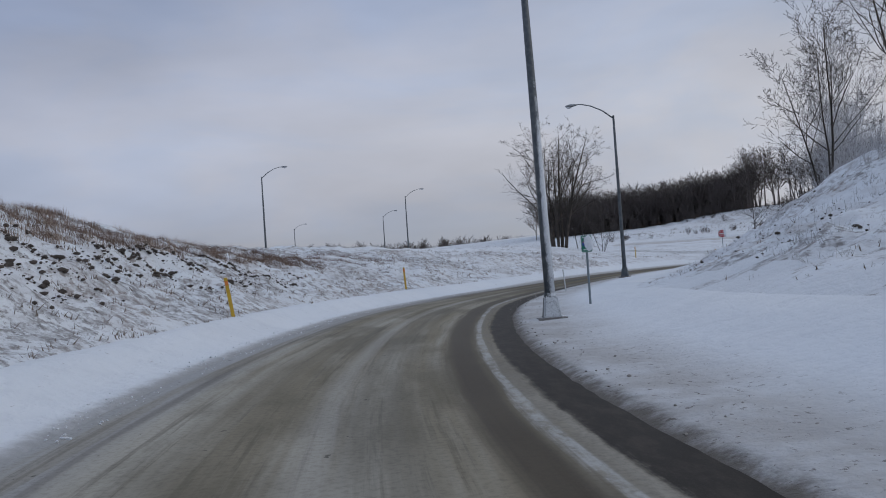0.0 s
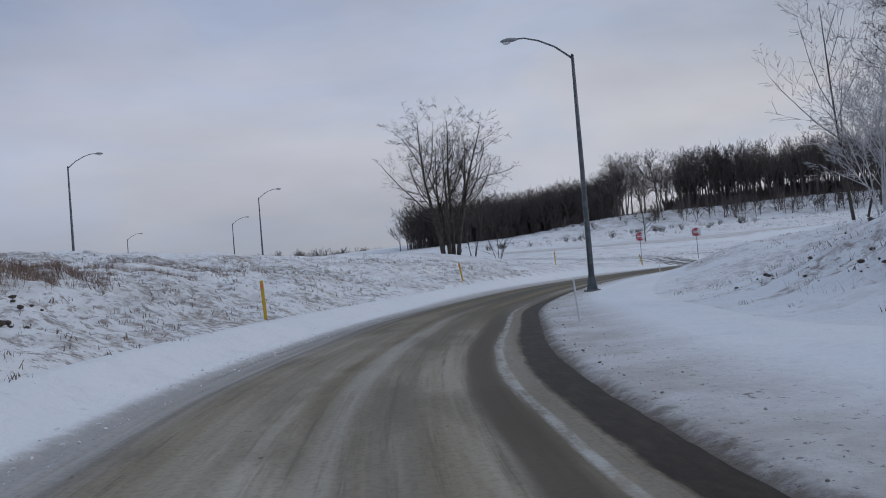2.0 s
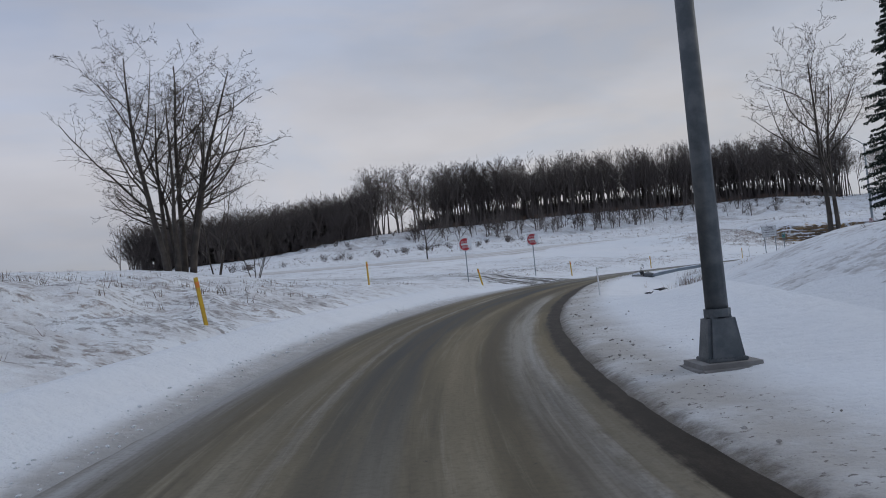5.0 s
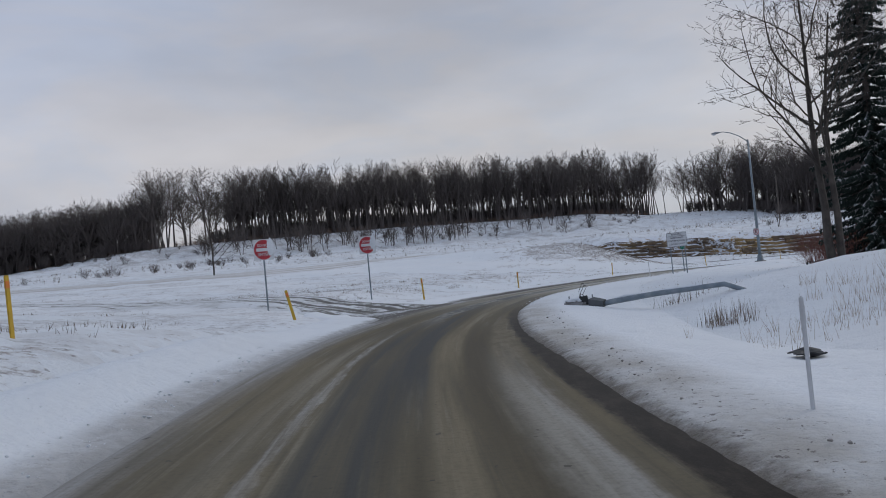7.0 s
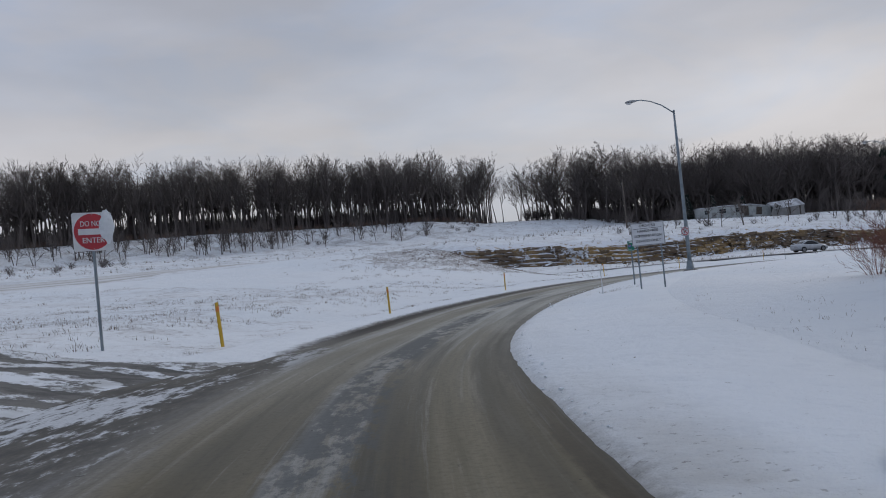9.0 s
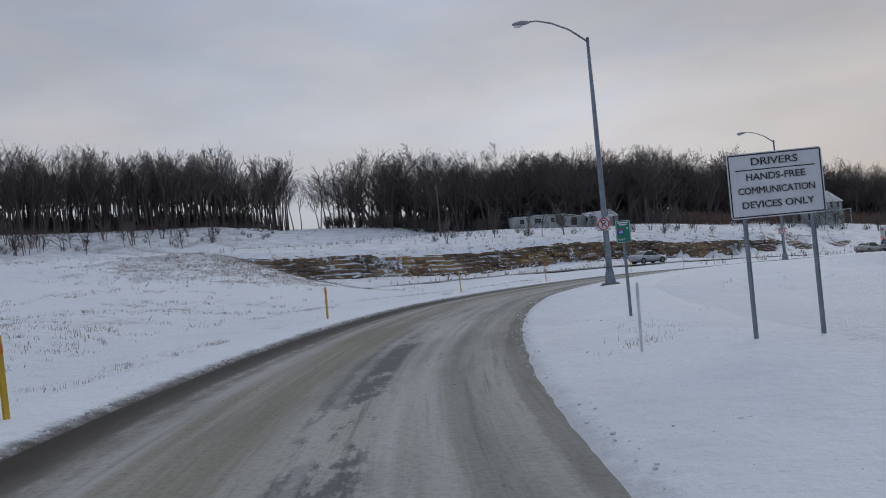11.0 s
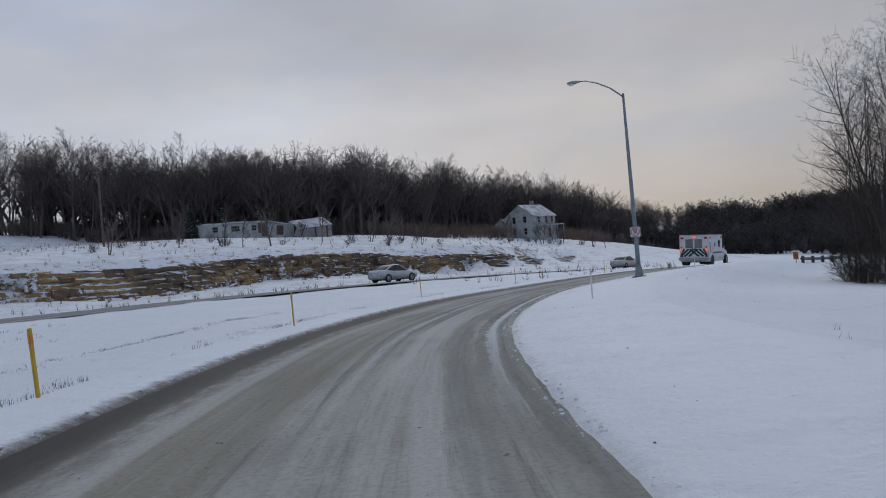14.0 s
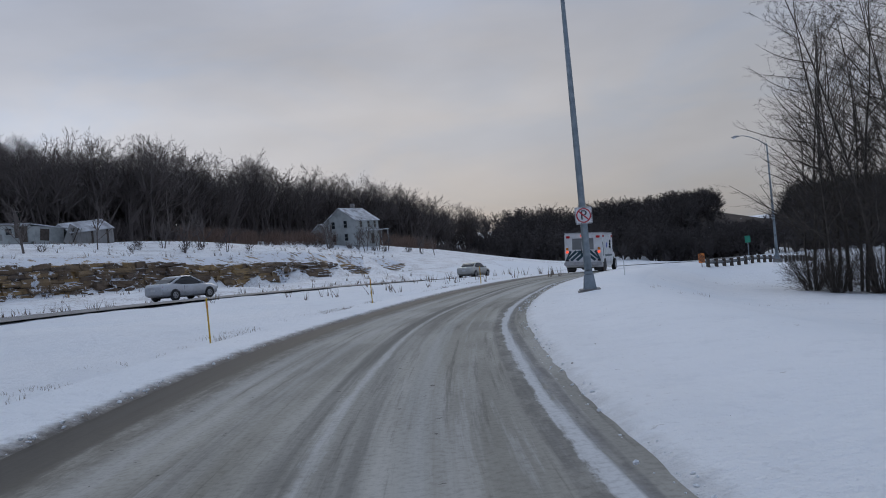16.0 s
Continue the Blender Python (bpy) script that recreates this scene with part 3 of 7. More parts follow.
EARTH = worn("bare_earth", (0.055, 0.045, 0.038), (0.10, 0.08, 0.066), 0.95)
REDTWIG = worn("red_twigs", (0.22, 0.08, 0.06), (0.15, 0.07, 0.05), 0.85)


def wood_floor_material():
    """Leaf litter and old snow under bare trees, darkened to stand for dim close trunks."""
    m = Mat("wood_floor", (0.07, 0.055, 0.045), 0.95)
    vec = m.coords()
    c = m.mix(m.range(m.noise(0.3, vec, 5), 0.35, 0.65), (0.075, 0.058, 0.048), (0.045, 0.037, 0.033))
    m.color(m.mix(m.range(m.noise(0.8, vec, 6, 0.7), 0.62, 0.68), c, (0.55, 0.56, 0.6)))
    m.bump(m.noise(2.5, vec, 6), 0.8, 0.2)
    return m.m


WOOD_FLOOR = wood_floor_material()
RUSSET = worn("russet_dead_grass", (0.165, 0.105, 0.078), (0.24, 0.17, 0.135), 0.9)
# woods bark copied darker, so the distant hill's shade sits in its colour
HILL_BARK = worn("shaded_hill_bark", (0.052, 0.045, 0.044), (0.085, 0.073, 0.069), 0.95, 0.0, 0.08, 3.0, 0.2)
DUSTY_GLASS = worn("dusty_glass", (0.16, 0.165, 0.17), (0.26, 0.26, 0.26), 0.4, 0.0, 1.2)

# ---- plan: the ramp, the highway below it, and the lie of the land ----
RAMP = [(3.6, -30, 0.8), (1.9, -15, 0.86), (0.65, -1.6, 0.93), (0.0, 10.8, 1.0), (1.06, 23.4, 1.1), (3.6, 33.5, 1.14), (7.2, 43.4, 1.17),
        (13, 53.2, 1.38), (20.6, 62.8, 1.5), (27.3, 69.6, 1.58), (36.5, 76.8, 1.6), (47.3, 82.5, 1.56), (56, 86, 1.53),
        (65.2, 88.5, 1.52), (74.3, 89.9, 1.45), (88, 89.95, 1.26), (101, 87.6, 1.05), (113, 83.9, 0.72), (126, 78.2, 0.4),
        (141, 69.6, -0.1), (160, 57, -1.15), (200, 30, -3.3), (260, -8, -6.6), (330, -50, -9.5)]
HIGHWAY = [(70, 146, 3.2), (90, 132, 2.0), (109, 119, 1.35), (127, 107.5, 1.1), (140, 96, 0.8), (155, 82.5, 0.05), (171, 69, -1.0),
           (210, 38, -3.2), (270, -8, -6.8), (340, -60, -10)]


def ease(v, a, b):
    t = np.clip((v - a) / (b - a), 0, 1)
    return t * t * (3 - 2 * t)


def right_edge(s):
    """Where the cleared width ends, across from the line driven."""
    return float(-2.05 + 0.30 * ease(s, 60, 80) + 0.55 * ease(s, 98, 113) + 0.2 * ease(s, 115, 124) - 0.3 * ease(s, 126, 142))


def left_edge(s):
    return 2.75 - 0.35 * ease(s, 70, 84) + 0.95 * ease(s, 100, 135) + 2.4 * ease(s, 113.5, 119) * (1 - ease(s, 120, 125))


def spline(points, step=1.0):
    """A smooth line through the points, resampled at even steps: rows of x, y, z, and the length so far."""
    p = np.array(points, float)
    p = np.vstack([2 * p[0] - p[1], p, 2 * p[-1] - p[-2]])
    fine = []
    for a, b, c, d in zip(p, p[1:], p[2:], p[3:]):
        t = np.linspace(0, 1, 40, endpoint=False)[:, None]
        fine.append(0.5 * (2 * b + (c - a) * t + (2 * a - 5 * b + 4 * c - d) * t**2 + (3 * b - a - 3 * c + d) * t**3))
    fine = np.vstack(fine + [p[-2:-1]])
    run = np.r_[0, np.cumsum(np.hypot(*np.diff(fine[:, :2], axis=0).T))]
    s = np.arange(0, run[-1], step)
    return np.column_stack([np.interp(s, run, fine[:, i]) for i in range(3)]), s


RAMP_LINE, RAMP_S = spline(RAMP)
HIGH_LINE, HIGH_S = spline(HIGHWAY)


def beside(x, y, line):
    """Signed distance to a line (left of it is positive), its height there and its length so far."""
    x, y = np.atleast_1d(np.asarray(x, float)), np.atleast_1d(np.asarray(y, float))
    d, z, s = np.empty(len(x)), np.empty(len(x)), np.empty(len(x))
    way = np.gradient(line[:, :2], axis=0)
    way /= np.linalg.norm(way, axis=1)[:, None]
    for a in range(0, len(x), 4000):
        xs, ys = x[a : a + 4000], y[a : a + 4000]
        gx, gy = xs[:, None] - line[:, 0], ys[:, None] - line[:, 1]
        i = np.argmin(gx**2 + gy**2, axis=1)
        k = np.arange(len(xs))
        wx, wy = way[i, 0], way[i, 1]
        e = gx[k, i] * wx + gy[k, i] * wy
        d[a : a + 4000] = wx * gy[k, i] - wy * gx[k, i]
        dz = np.gradient(line[:, 2])
        z[a : a + 4000] = line[i, 2] + np.clip(e, -1, 1) * dz[i]
        s[a : a + 4000] = i + np.clip(e, -1, 1)
    return d, z, s


def along(s, d, line=None):
    """The place at length s of the ramp, d metres to its left, with its heading (degrees from +x)."""
    line = RAMP_LINE if line is None else line
    i = np.clip(s, 0.5, len(line) - 1.5)
    p = np.array([np.interp(i, np.arange(len(line)), line[:, k]) for k in range(3)])
    q = np.array([np.interp(i + 0.5, np.arange(len(line)), line[:, k]) for k in range(3)])
    w = (q - p)[:2] / np.linalg.norm((q - p)[:2])
    return p[0] - w[1] * d, p[1] + w[0] * d, p[2], math.degrees(math.atan2(w[1], w[0]))


# heights of the land, place by place
PLATEAU = [(-30, -20, 4.8), (-12, 5, 4.9), (-10.5, 20, 4.65), (-12, 36, 4.5), (-6, 55, 4.35), (2, 72, 4.3), (14, 87, 4.2), (-40, 60, 4.6), (-15, 88, 4.4), (-20, 140, 5.0)]
FIELD = [(24, 88, 2.6), (31, 83, 2.2), (37, 86, 2.3), (45, 100, 2.6), (30, 105, 3.2), (52, 129, 4.7), (60, 103, 2.5), (70, 119, 4.2), (87, 114.5, 4.7), (92, 115, 4.0), (96.5, 114.5, 1.7), (93, 108, 1.8),
         (103, 116, 1.2), (72, 99, 2.0), (85, 102, 1.7), (100, 106, 1.4), (118, 98, 1.0), (132, 86, 0.25)]
HILL = [(12, 3, 3.0), (9, 12, 2.4), (13, 20, 3.8), (17, 28, 5.6), (18.5, 32.5, 4.9), (30, 22, 9.0), (27, 34, 6.0), (14, 37, 1.7), (10, 32, 1.4), (9, 26, 1.6), (19, 41, 2.5),
        (21, 46.5, 2.9), (24, 54, 2.4), (32, 60, 2.0), (42, 68, 1.8), (29.7, 64.4, 1.2), (33.6, 65.2, 1.98), (33, 69, 1.42), (36.5, 69, 1.5), (48, 48, 4.0), (20, -12, 5.0)]
INSIDE = [(60, 77, 1.4), (80, 78, 1.0), (100, 76, 0.2), (121, 65, -1.3), (90, 55, -0.6), (130, 45, -3.2), (139, 63, -0.75), (149, 53.5, -1.15), (166, 38.5, -2.5), (175, 15, -5.0)]
BEYOND = [(120, 150, 4.0), (150, 119, 1.0), (175, 90, 0.2), (190, 93, 0.0), (205, 65, -0.8), (216, 73, -0.7), (305, 52, 2.5), (270, 20, -6), (300, -20, -8), (250, -50, -8), (220, 0, -6.0), (265, 150, 12), (305, 110, 10), (335, 30, -1), (100, 160, 6.0), (60, 190, 8.0), (90, 225, 11.5), (160, 190, 10.5),
          (150, 225, 14), (206, 184, 13), (198, 131, 7.6), (225, 108, 6.5), (262, 70, 3.8), (70, 310, 15), (0, 260, 8)]
LAND = np.array(PLATEAU + FIELD + HILL + INSIDE + BEYOND)
_r = np.linalg.norm(LAND[:, None, :2] - LAND[None, :, :2], axis=2)
_n = len(LAND)
_A = np.zeros((_n + 3, _n + 3))
_A[:_n, :_n] = np.sqrt(_r**2 + 25)
_A[:_n, _n:] = np.column_stack([np.ones(_n), LAND[:, :2]])
_A[_n:, :_n] = _A[:_n, _n:].T
LAND_W = np.linalg.solve(_A, np.r_[LAND[:, 2], 0, 0, 0])
ROCK_A, ROCK_B = np.array((124.0, 146.5)), np.array((240.0, 57.0))  # the foot of the cut beyond the highway
ROCK_WAY = (ROCK_B - ROCK_A) / np.linalg.norm(ROCK_B - ROCK_A)


WOOD_EDGES = [([(52, 259), (94, 237), (118, 229), (150, 217), (180, 200), (206, 184)], 34), ([(219, 182), (214, 150), (214, 124), (226, 109), (246, 99), (276, 90), (302, 72), (335, 40)], 60),
              ([(345, 40), (322, -5), (300, -50), (262, -95), (205, -130)], 420)]
BROW, _ = spline([(a, b, 0) for a, b in WOOD_EDGES[0][0]], 4.0)
FAR_EDGE, _ = spline([(a, b, 0) for a, b in WOOD_EDGES[2][0]], 6.0)


def land(x, y):
    """Height of the ground, corridors of the roads included."""
    x, y = np.atleast_1d(np.asarray(x, float)), np.atleast_1d(np.asarray(y, float))
    z = np.empty(len(x))
    for a in range(0, len(x), 8000):
        xs, ys = x[a : a + 8000], y[a : a + 8000]
        r = np.sqrt((xs[:, None] - LAND[:, 0]) ** 2 + (ys[:, None] - LAND[:, 1]) ** 2 + 25)
        z[a : a + 8000] = r @ LAND_W[:_n] + LAND_W[_n] + LAND_W[_n + 1] * xs + LAND_W[_n + 2] * ys
    away = np.hypot(x - 95, y - 110)
    outer = (5 + ease(away, 260, 460) * 6) * (1 - ease(x - y, 60, 240)) + ease(x - y, 60, 240) * (-8 + ease(away, 280, 420) * 9.5)
    z = z * (1 - ease(away, 200, 330)) + ease(away, 200, 330) * outer
    # the bank below the woods, and the wooded hill across the valley
    e, _, run = beside(x, y, BROW)
    z = z + 2.3 * ease(e, -20, -3) * (1 - ease(e, 24, 60)) * ease(run, 4, 12) * (1 - ease(run, len(BROW) - 5, len(BROW) + 2)) - 0.9 * ease(e, -42, -24) * (1 - ease(e, -24, -14)) * ease(run, 6, 14)
    e, _, run = beside(x, y, FAR_EDGE)
    z = z + 5.5 * ease(e, 2, 70) * (1 - ease(e, 140, 400)) * (1 - ease(run, len(FAR_EDGE) - 8, len(FAR_EDGE)))
    # the rock cut: a step of three metres or so
    u = (x - ROCK_A[0]) * ROCK_WAY[0] + (y - ROCK_A[1]) * ROCK_WAY[1]
    q = -(x - ROCK_A[0]) * ROCK_WAY[1] + (y - ROCK_A[1]) * ROCK_WAY[0]
    inside = ease(u, 2, 12) * (1 - ease(u, 95, 150))
    z = z + inside * (ease(q, 0.6, 3.0) * 2.9 * (1 - ease(q, 10, 45)) - (1 - ease(-q, 0, 10)) * (1 - ease(q, 0.2, 1.0)) * 0.3)
    # roads
    d, zr, s = beside(x, y, HIGH_LINE)
    w = 1 - ease(np.abs(d - 8) - 9, 0, 9)
    w = w * ease(s, 12, 32)
    z = z * (1 - w) + (zr - 0.02 * np.abs(d)) * w
    d, zr, s = beside(x, y, RAMP_LINE)
    w = np.where(d > 0, 1 - ease(d, 4.4 + 1.5 * ease(s, 100, 130), 10.2), 1 - ease(-d, 3.6, 8.5 - 1.8 * ease(s, 90, 98) * (1 - ease(s, 112, 120))))
    return z * (1 - w) + (zr + np.where(d > 0, (0.25 - 0.17 * ease(s, 104, 110) - 0.05 * ease(s, 124, 140)) * np.maximum(0, d - left_edge(s)), 0.04 * np.maximum(0, -1.6 - d) - 0.17 * ease(s, 88, 98) * (1 - ease(s, 112, 122)) * np.maximum(0, -2.4 - d))) * w


def rumple(x, y):
    """Tussocks and drifts: small relief away from the cleared road."""
    d, _, s = beside(x, y, RAMP_LINE)
    rough = np.where(d > 0, ease(d - left_edge(s), 1.4, 2.6), ease(-d, 5, 8))
    bank = np.where(d > 0, ease(d, 4.2, 6) * (1 - ease(d, 14, 25)) * (1 - ease(s, 85, 115)), np.maximum(ease(-d, 5, 9) * (1 - ease(s, 60, 90)), 0.0))
    out = np.empty(len(x))
    for i in range(len(x)):
        v = Vector((x[i] * 0.55, y[i] * 0.55, 0))
        out[i] = rough[i] * ((0.06 + 0.2 * bank[i]) * (noise.noise(v) + 0.6 * noise.noise(v * 2.1)) + bank[i] * (0.2 * noise.noise(v * 2.9) + 0.09 * abs(noise.noise(v * 1.7)))) + rough[i] * 0.12 * noise.noise(v * 0.25)
    return out


def ground_z(x, y):
    return float(land(x, y)[0])


def mesh_object(name, verts, faces, materials, parent=None, smooth=False, uvs=None):
    me = bpy.data.meshes.new(name)
    verts, faces = np.asarray(verts, np.float32), np.asarray(faces, np.int32)
    me.vertices.add(len(verts))
    me.vertices.foreach_set("co", verts.ravel())
    me.loops.add(faces.size)
    me.loops.foreach_set("vertex_index", faces.ravel())
    me.polygons.add(len(faces))
    me.polygons.foreach_set("loop_start", np.arange(len(faces), dtype=np.int32) * faces.shape[1])
    me.polygons.foreach_set("loop_total", np.full(len(faces), faces.shape[1], np.int32))
    if uvs is not None:
        layer = me.uv_layers.new(name="UVMap")
        layer.data.foreach_set("uv", np.asarray(uvs, np.float32)[faces.ravel()].ravel())
    me.polygons.foreach_set("use_smooth", np.full(len(faces), smooth))
    for m in materials if isinstance(materials, (list, tuple)) else [materials]:
        me.materials.append(m)
    me.update(calc_edges=True)
    me.validate()
    ob = new(name, me)
    if parent:
        ob.parent = parent
    return ob


def grid_faces(rows, cols):
    i = np.arange(rows - 1)[:, None] * cols + np.arange(cols - 1)[None, :]
    i = i.ravel()
    return np.column_stack([i, i + 1, i + cols + 1, i + cols])


def spaced(spans, reach):
    """Grid lines: even within each span, ever wider outside."""
    inner = np.concatenate([np.arange(lo, hi, step) for lo, hi, step in spans])
    lo, grow, d = inner[0], [], spans[-1][2]
    while not grow or grow[-1] < reach:
        d *= 1.12
        grow.append((grow[-1] if grow else 0) + d)
    grow = np.array(grow)
    return np.r_[lo - grow[::-1], inner, inner[-1] + grow]


def build_ground():
    xs, ys = spaced([(-14, 20, 0.34), (20, 150, 1.0)], 3200), spaced([(-1, 56, 0.34), (56, 130, 1.0)], 3200)
    gx, gy = np.meshgrid(xs, ys)
    x, y = gx.ravel(), gy.ravel()
    z = land(x, y)
    near = (np.abs(x - 60) < 110) & (np.abs(y - 60) < 100)
    z[near] += rumple(x[near], y[near])
    d, _, s = beside(x, y, RAMP_LINE)
    z -= np.where((d > -6.0) & (d < 8.0) & (s < 240), 0.3 * (1 - np.where(d > 0, ease(d - left_edge(s), 0.9, 2.1), ease(-d, 3.0, 4.2))), 0)
    faces = grid_faces(len(ys), len(xs))
    ob = mesh_object("ground", np.column_stack([x, y, z]), faces, [SNOW, SNOW_BANK, SNOW_WEEDY, WOOD_FLOOR], smooth=True)
    # rough tussocky banks take the grassier snow
    wander = np.sin(x * 1.3 + 2 * np.sin(y * 0.7)) + np.sin(y * 1.9 + x * 0.4)
    bank = ((d > 4.1) & (d < 17) & (s < 76) & (x < 22)) | ((d > 4.3) & (d < 13) & (s >= 70) & (s < 100)) | (np.hypot((x - 88) / 11, (y - 111.5) / 6.5) < 1 + 0.15 * wander)
    weedy = ((d < -6.4 - 0.8 * wander) & (d > -40) & (s < 95)) | ((d > 4.1) & (d < 34) & (s < 150) & (y < 116)) | (d > 34)
    weedy &= (s < 132) | (d > 9) | (d < 0)
    bank |= (d < -6.6 - 0.8 * wander) & (d > -15) & (s > 30) & (s < 66) & (np.sin(x * 0.9 + 1.7 * np.sin(y * 0.53)) + np.sin(y * 1.1) > 0.1)
    e_brow, _, run_brow = beside(x, y, BROW)
    bank |= (e_brow > -22 + 2.5 * wander) & (e_brow < -1) & (run_brow > 3) & (run_brow < len(BROW) - 2)
    under = np.zeros(len(x), bool)
    close = np.hypot(x - 150, y - 60) < 420
    for edge, depth in WOOD_EDGES:
        line, _ = spline([(a, b, 0) for a, b in edge], 4.0)
        e, _, run = beside(x[close], y[close], line)
        under[close] |= (e > 3) & (e < depth) & (run > 0) & (run < len(line) - 1)
    ob.data.polygons.foreach_set("material_index", np.where(under, 3, np.where(bank, 1, np.where(weedy, 2, 0)))[faces[:, 0]].astype(np.int32))
    return tagged(ob, "snow-covered fields and banks with dead grass showing", "ground", kind="structure")


def strip(name, line, s0, s1, ds, offsets, height, material, label, category, edge=0.0, base=None):
    """A ribbon along a line: offsets across (from base(s), where given), height(d, s, ...) of each row. edge: how far the outer rows wander."""
    rows, uv = [], []
    n = int((s1 - s0) / ds) + 1
    for k in range(n):
        s = s0 + k * ds
        x0, y0, z0, h = along(s, 0, line)
        nx, ny = -math.sin(radians(h)), math.cos(radians(h))
        from_ = base(s) if base else 0.0
        for j, d in enumerate(offsets):
            w = 0.0
            if edge:
                w = edge * (noise.noise(Vector((s * 0.1, 3, 0))) + 0.5 * noise.noise(Vector((s * 0.37, 3, 5))) + 0.7 * noise.noise(Vector((s * 1.3, 3, 9))) + 0.5 * noise.noise(Vector((s * 3.1, 3, 2))))
                w *= max(0.0, 1 - abs(d) / 1.5)
            dd = from_ + d + w
            x, y = x0 + nx * dd, y0 + ny * dd
            rows.append((x, y, height(dd, s, x, y, z0, abs(d))))
            uv.append((dd, s))
    ob = mesh_object(name, rows, grid_faces(n, len(offsets)), material, smooth=True, uvs=uv)
    return tagged(ob, label, category, kind="structure")


def verge_height(d, s, x, y, z0, out):
    lift = 0.11 * float(ease(out, 0.0, 0.4))
    loose = float(ease(out, 0.25, 0.9))
    ridge = 0.07 * max(0.0, noise.noise(Vector((x * 1.5, y * 1.5, 0)))) * loose * float(1 - ease(out, 1.0, 2.0))
    z = z0 - 0.07 + lift + ridge + 0.025 * loose * noise.noise(Vector((x * 0.8, y * 0.8, 3)))
    g = float(land(x, y)[0])
    t = float(ease(out, 1.0, 2.2))
    return z * (1 - t) + (g + 0.05 - 0.035 * float(ease(out, 2.2, 3.4))) * t - float(ease(out, 3.6, 4.4)) * 0.45


def verge_height_left(d, s, x, y, z0, out):
    z = z0 - 0.07 + 0.11 * float(ease(out, 0.0, 0.4)) + 0.02 * float(ease(out, 0.3, 1.0)) * noise.noise(Vector((x * 0.8, y * 0.8, 3)))
    t = float(ease(out, 0.3, 1.5))
    return z * (1 - t) + (float(land(x, y)[0]) + 0.04) * t - float(ease(out, 1.7, 2.4)) * 0.4


build_ground()
S_A, S_B = 6.0, 260.0
VERGE = (0, 0.12, 0.28, 0.5, 0.8, 1.3, 2.0, 2.8, 3.6, 4.4)
road = strip("road", RAMP_LINE, S_A, S_B + 60, 1.0, np.linspace(-3.0, 6.0, 19),
             lambda d, s, x, y, z0, out: z0 + 0.005 - 0.012 * abs(d - 0.8) - 0.12 * float(ease(d, left_edge(s) + 0.25, left_edge(s) + 0.9)) - 0.12 * float(ease(-d, 0.25 - right_edge(s), 0.9 - right_edge(s))),
             ROAD, "curving asphalt ramp, wet and tan with grit and slush", "road")
strip("snow_verge_left", RAMP_LINE, S_A, S_B, 0.22, (0, 0.12, 0.28, 0.5, 0.8, 1.1, 1.5, 1.9, 2.4), verge_height_left, SNOW_VERGE, "smooth ploughed snow along the road edge", "snow", 0.05, left_edge)
strip("snow_verge_right", RAMP_LINE, S_A, S_B, 0.22, [-a for a in VERGE[::-1]], verge_height, SNOW_VERGE, "grit-stained ploughed snow along the inner road edge", "snow", 0.05, right_edge)
strip("highway", HIGH_LINE, 34, len(HIGH_LINE) - 2, 2.0, [-3.0, -1.5, 0, 3, 6, 9, 12, 15, 17.5],
      lambda d, s, x, y, z0, out: z0 - 0.02 * abs(d) + 0.06, ROAD_GREY, "grey salted asphalt highway between snow strips", "road")


def side_height(x, y, d):
    dr, _, sr = beside(x, y, RAMP_LINE)
    lift = 0.012 + 0.07 * float(ease(dr[0] - left_edge(sr[0]), 0.0, 1.2))
    return float(land(x, y)[0]) + lift - (lift + 0.06) * float(ease(abs(d), 2.0, 3.2)) - 0.10 * (1 - float(ease(dr[0] - left_edge(sr[0]), -0.5, 0.25)))


SIDE_LINE, SIDE_S = spline([(39.5, 77.5, 1.66), (36.2, 80.0, 1.72), (33.9, 83.5, 2.02), (32.0, 88, 2.35), (29, 96, 2.75), (25, 108, 3.2)], 1.0)
strip("side_road", SIDE_LINE, 4.2, 33, 0.7, np.linspace(-3.2, 3.2, 17),
      lambda d, s, x, y, z0, out: side_height(x, y, d),
      SIDE_ROAD, "snow-packed side ramp with dark wheel tracks", "road")

FAR_RAMP, _ = spline([(30, 133, 0), (46, 128, 0), (60, 127.5, 0), (78, 131, 0), (100, 137, 0), (118, 141, 0)], 1.0)
strip("far_ramp", FAR_RAMP, 1, len(FAR_RAMP) - 3, 1.5, np.linspace(-3.4, 3.4, 9),
      lambda d, s, x, y, z0, out: float(land(x, y)[0]) + 0.09 - 0.16 * float(ease(out, 2.4, 3.4)),
      FAR_ROAD, "snow-dusted ramp behind the field, tan with grit", "road")

# ---- building helpers ----
def part(name, bm, material, parent=None, label="", smooth=False):
    """Links a bmesh as one mesh object, under a thing or a part."""
    me = bpy.data.meshes.new(name)
    bm.to_mesh(me)
    bm.free()
    for m in material if isinstance(material, (list, tuple)) else [material]:
        me.materials.append(m)
    if smooth:
        me.polygons.foreach_set("use_smooth", np.full(len(me.polygons), True))
    ob = new(name, me)
    if parent is not None:
        ob.parent = parent
    if label:
        tagged(ob, label)
    return ob


def thing(name, label, category, x, y, z=None, turn=0.0, group=""):
    """An empty at a thing's base."""
    ob = new(name)
    ob.matrix_world = pose(x, y, ground_z(x, y) if z is None else z, 0, 0, turn)
    return tagged(ob, label, category, group)


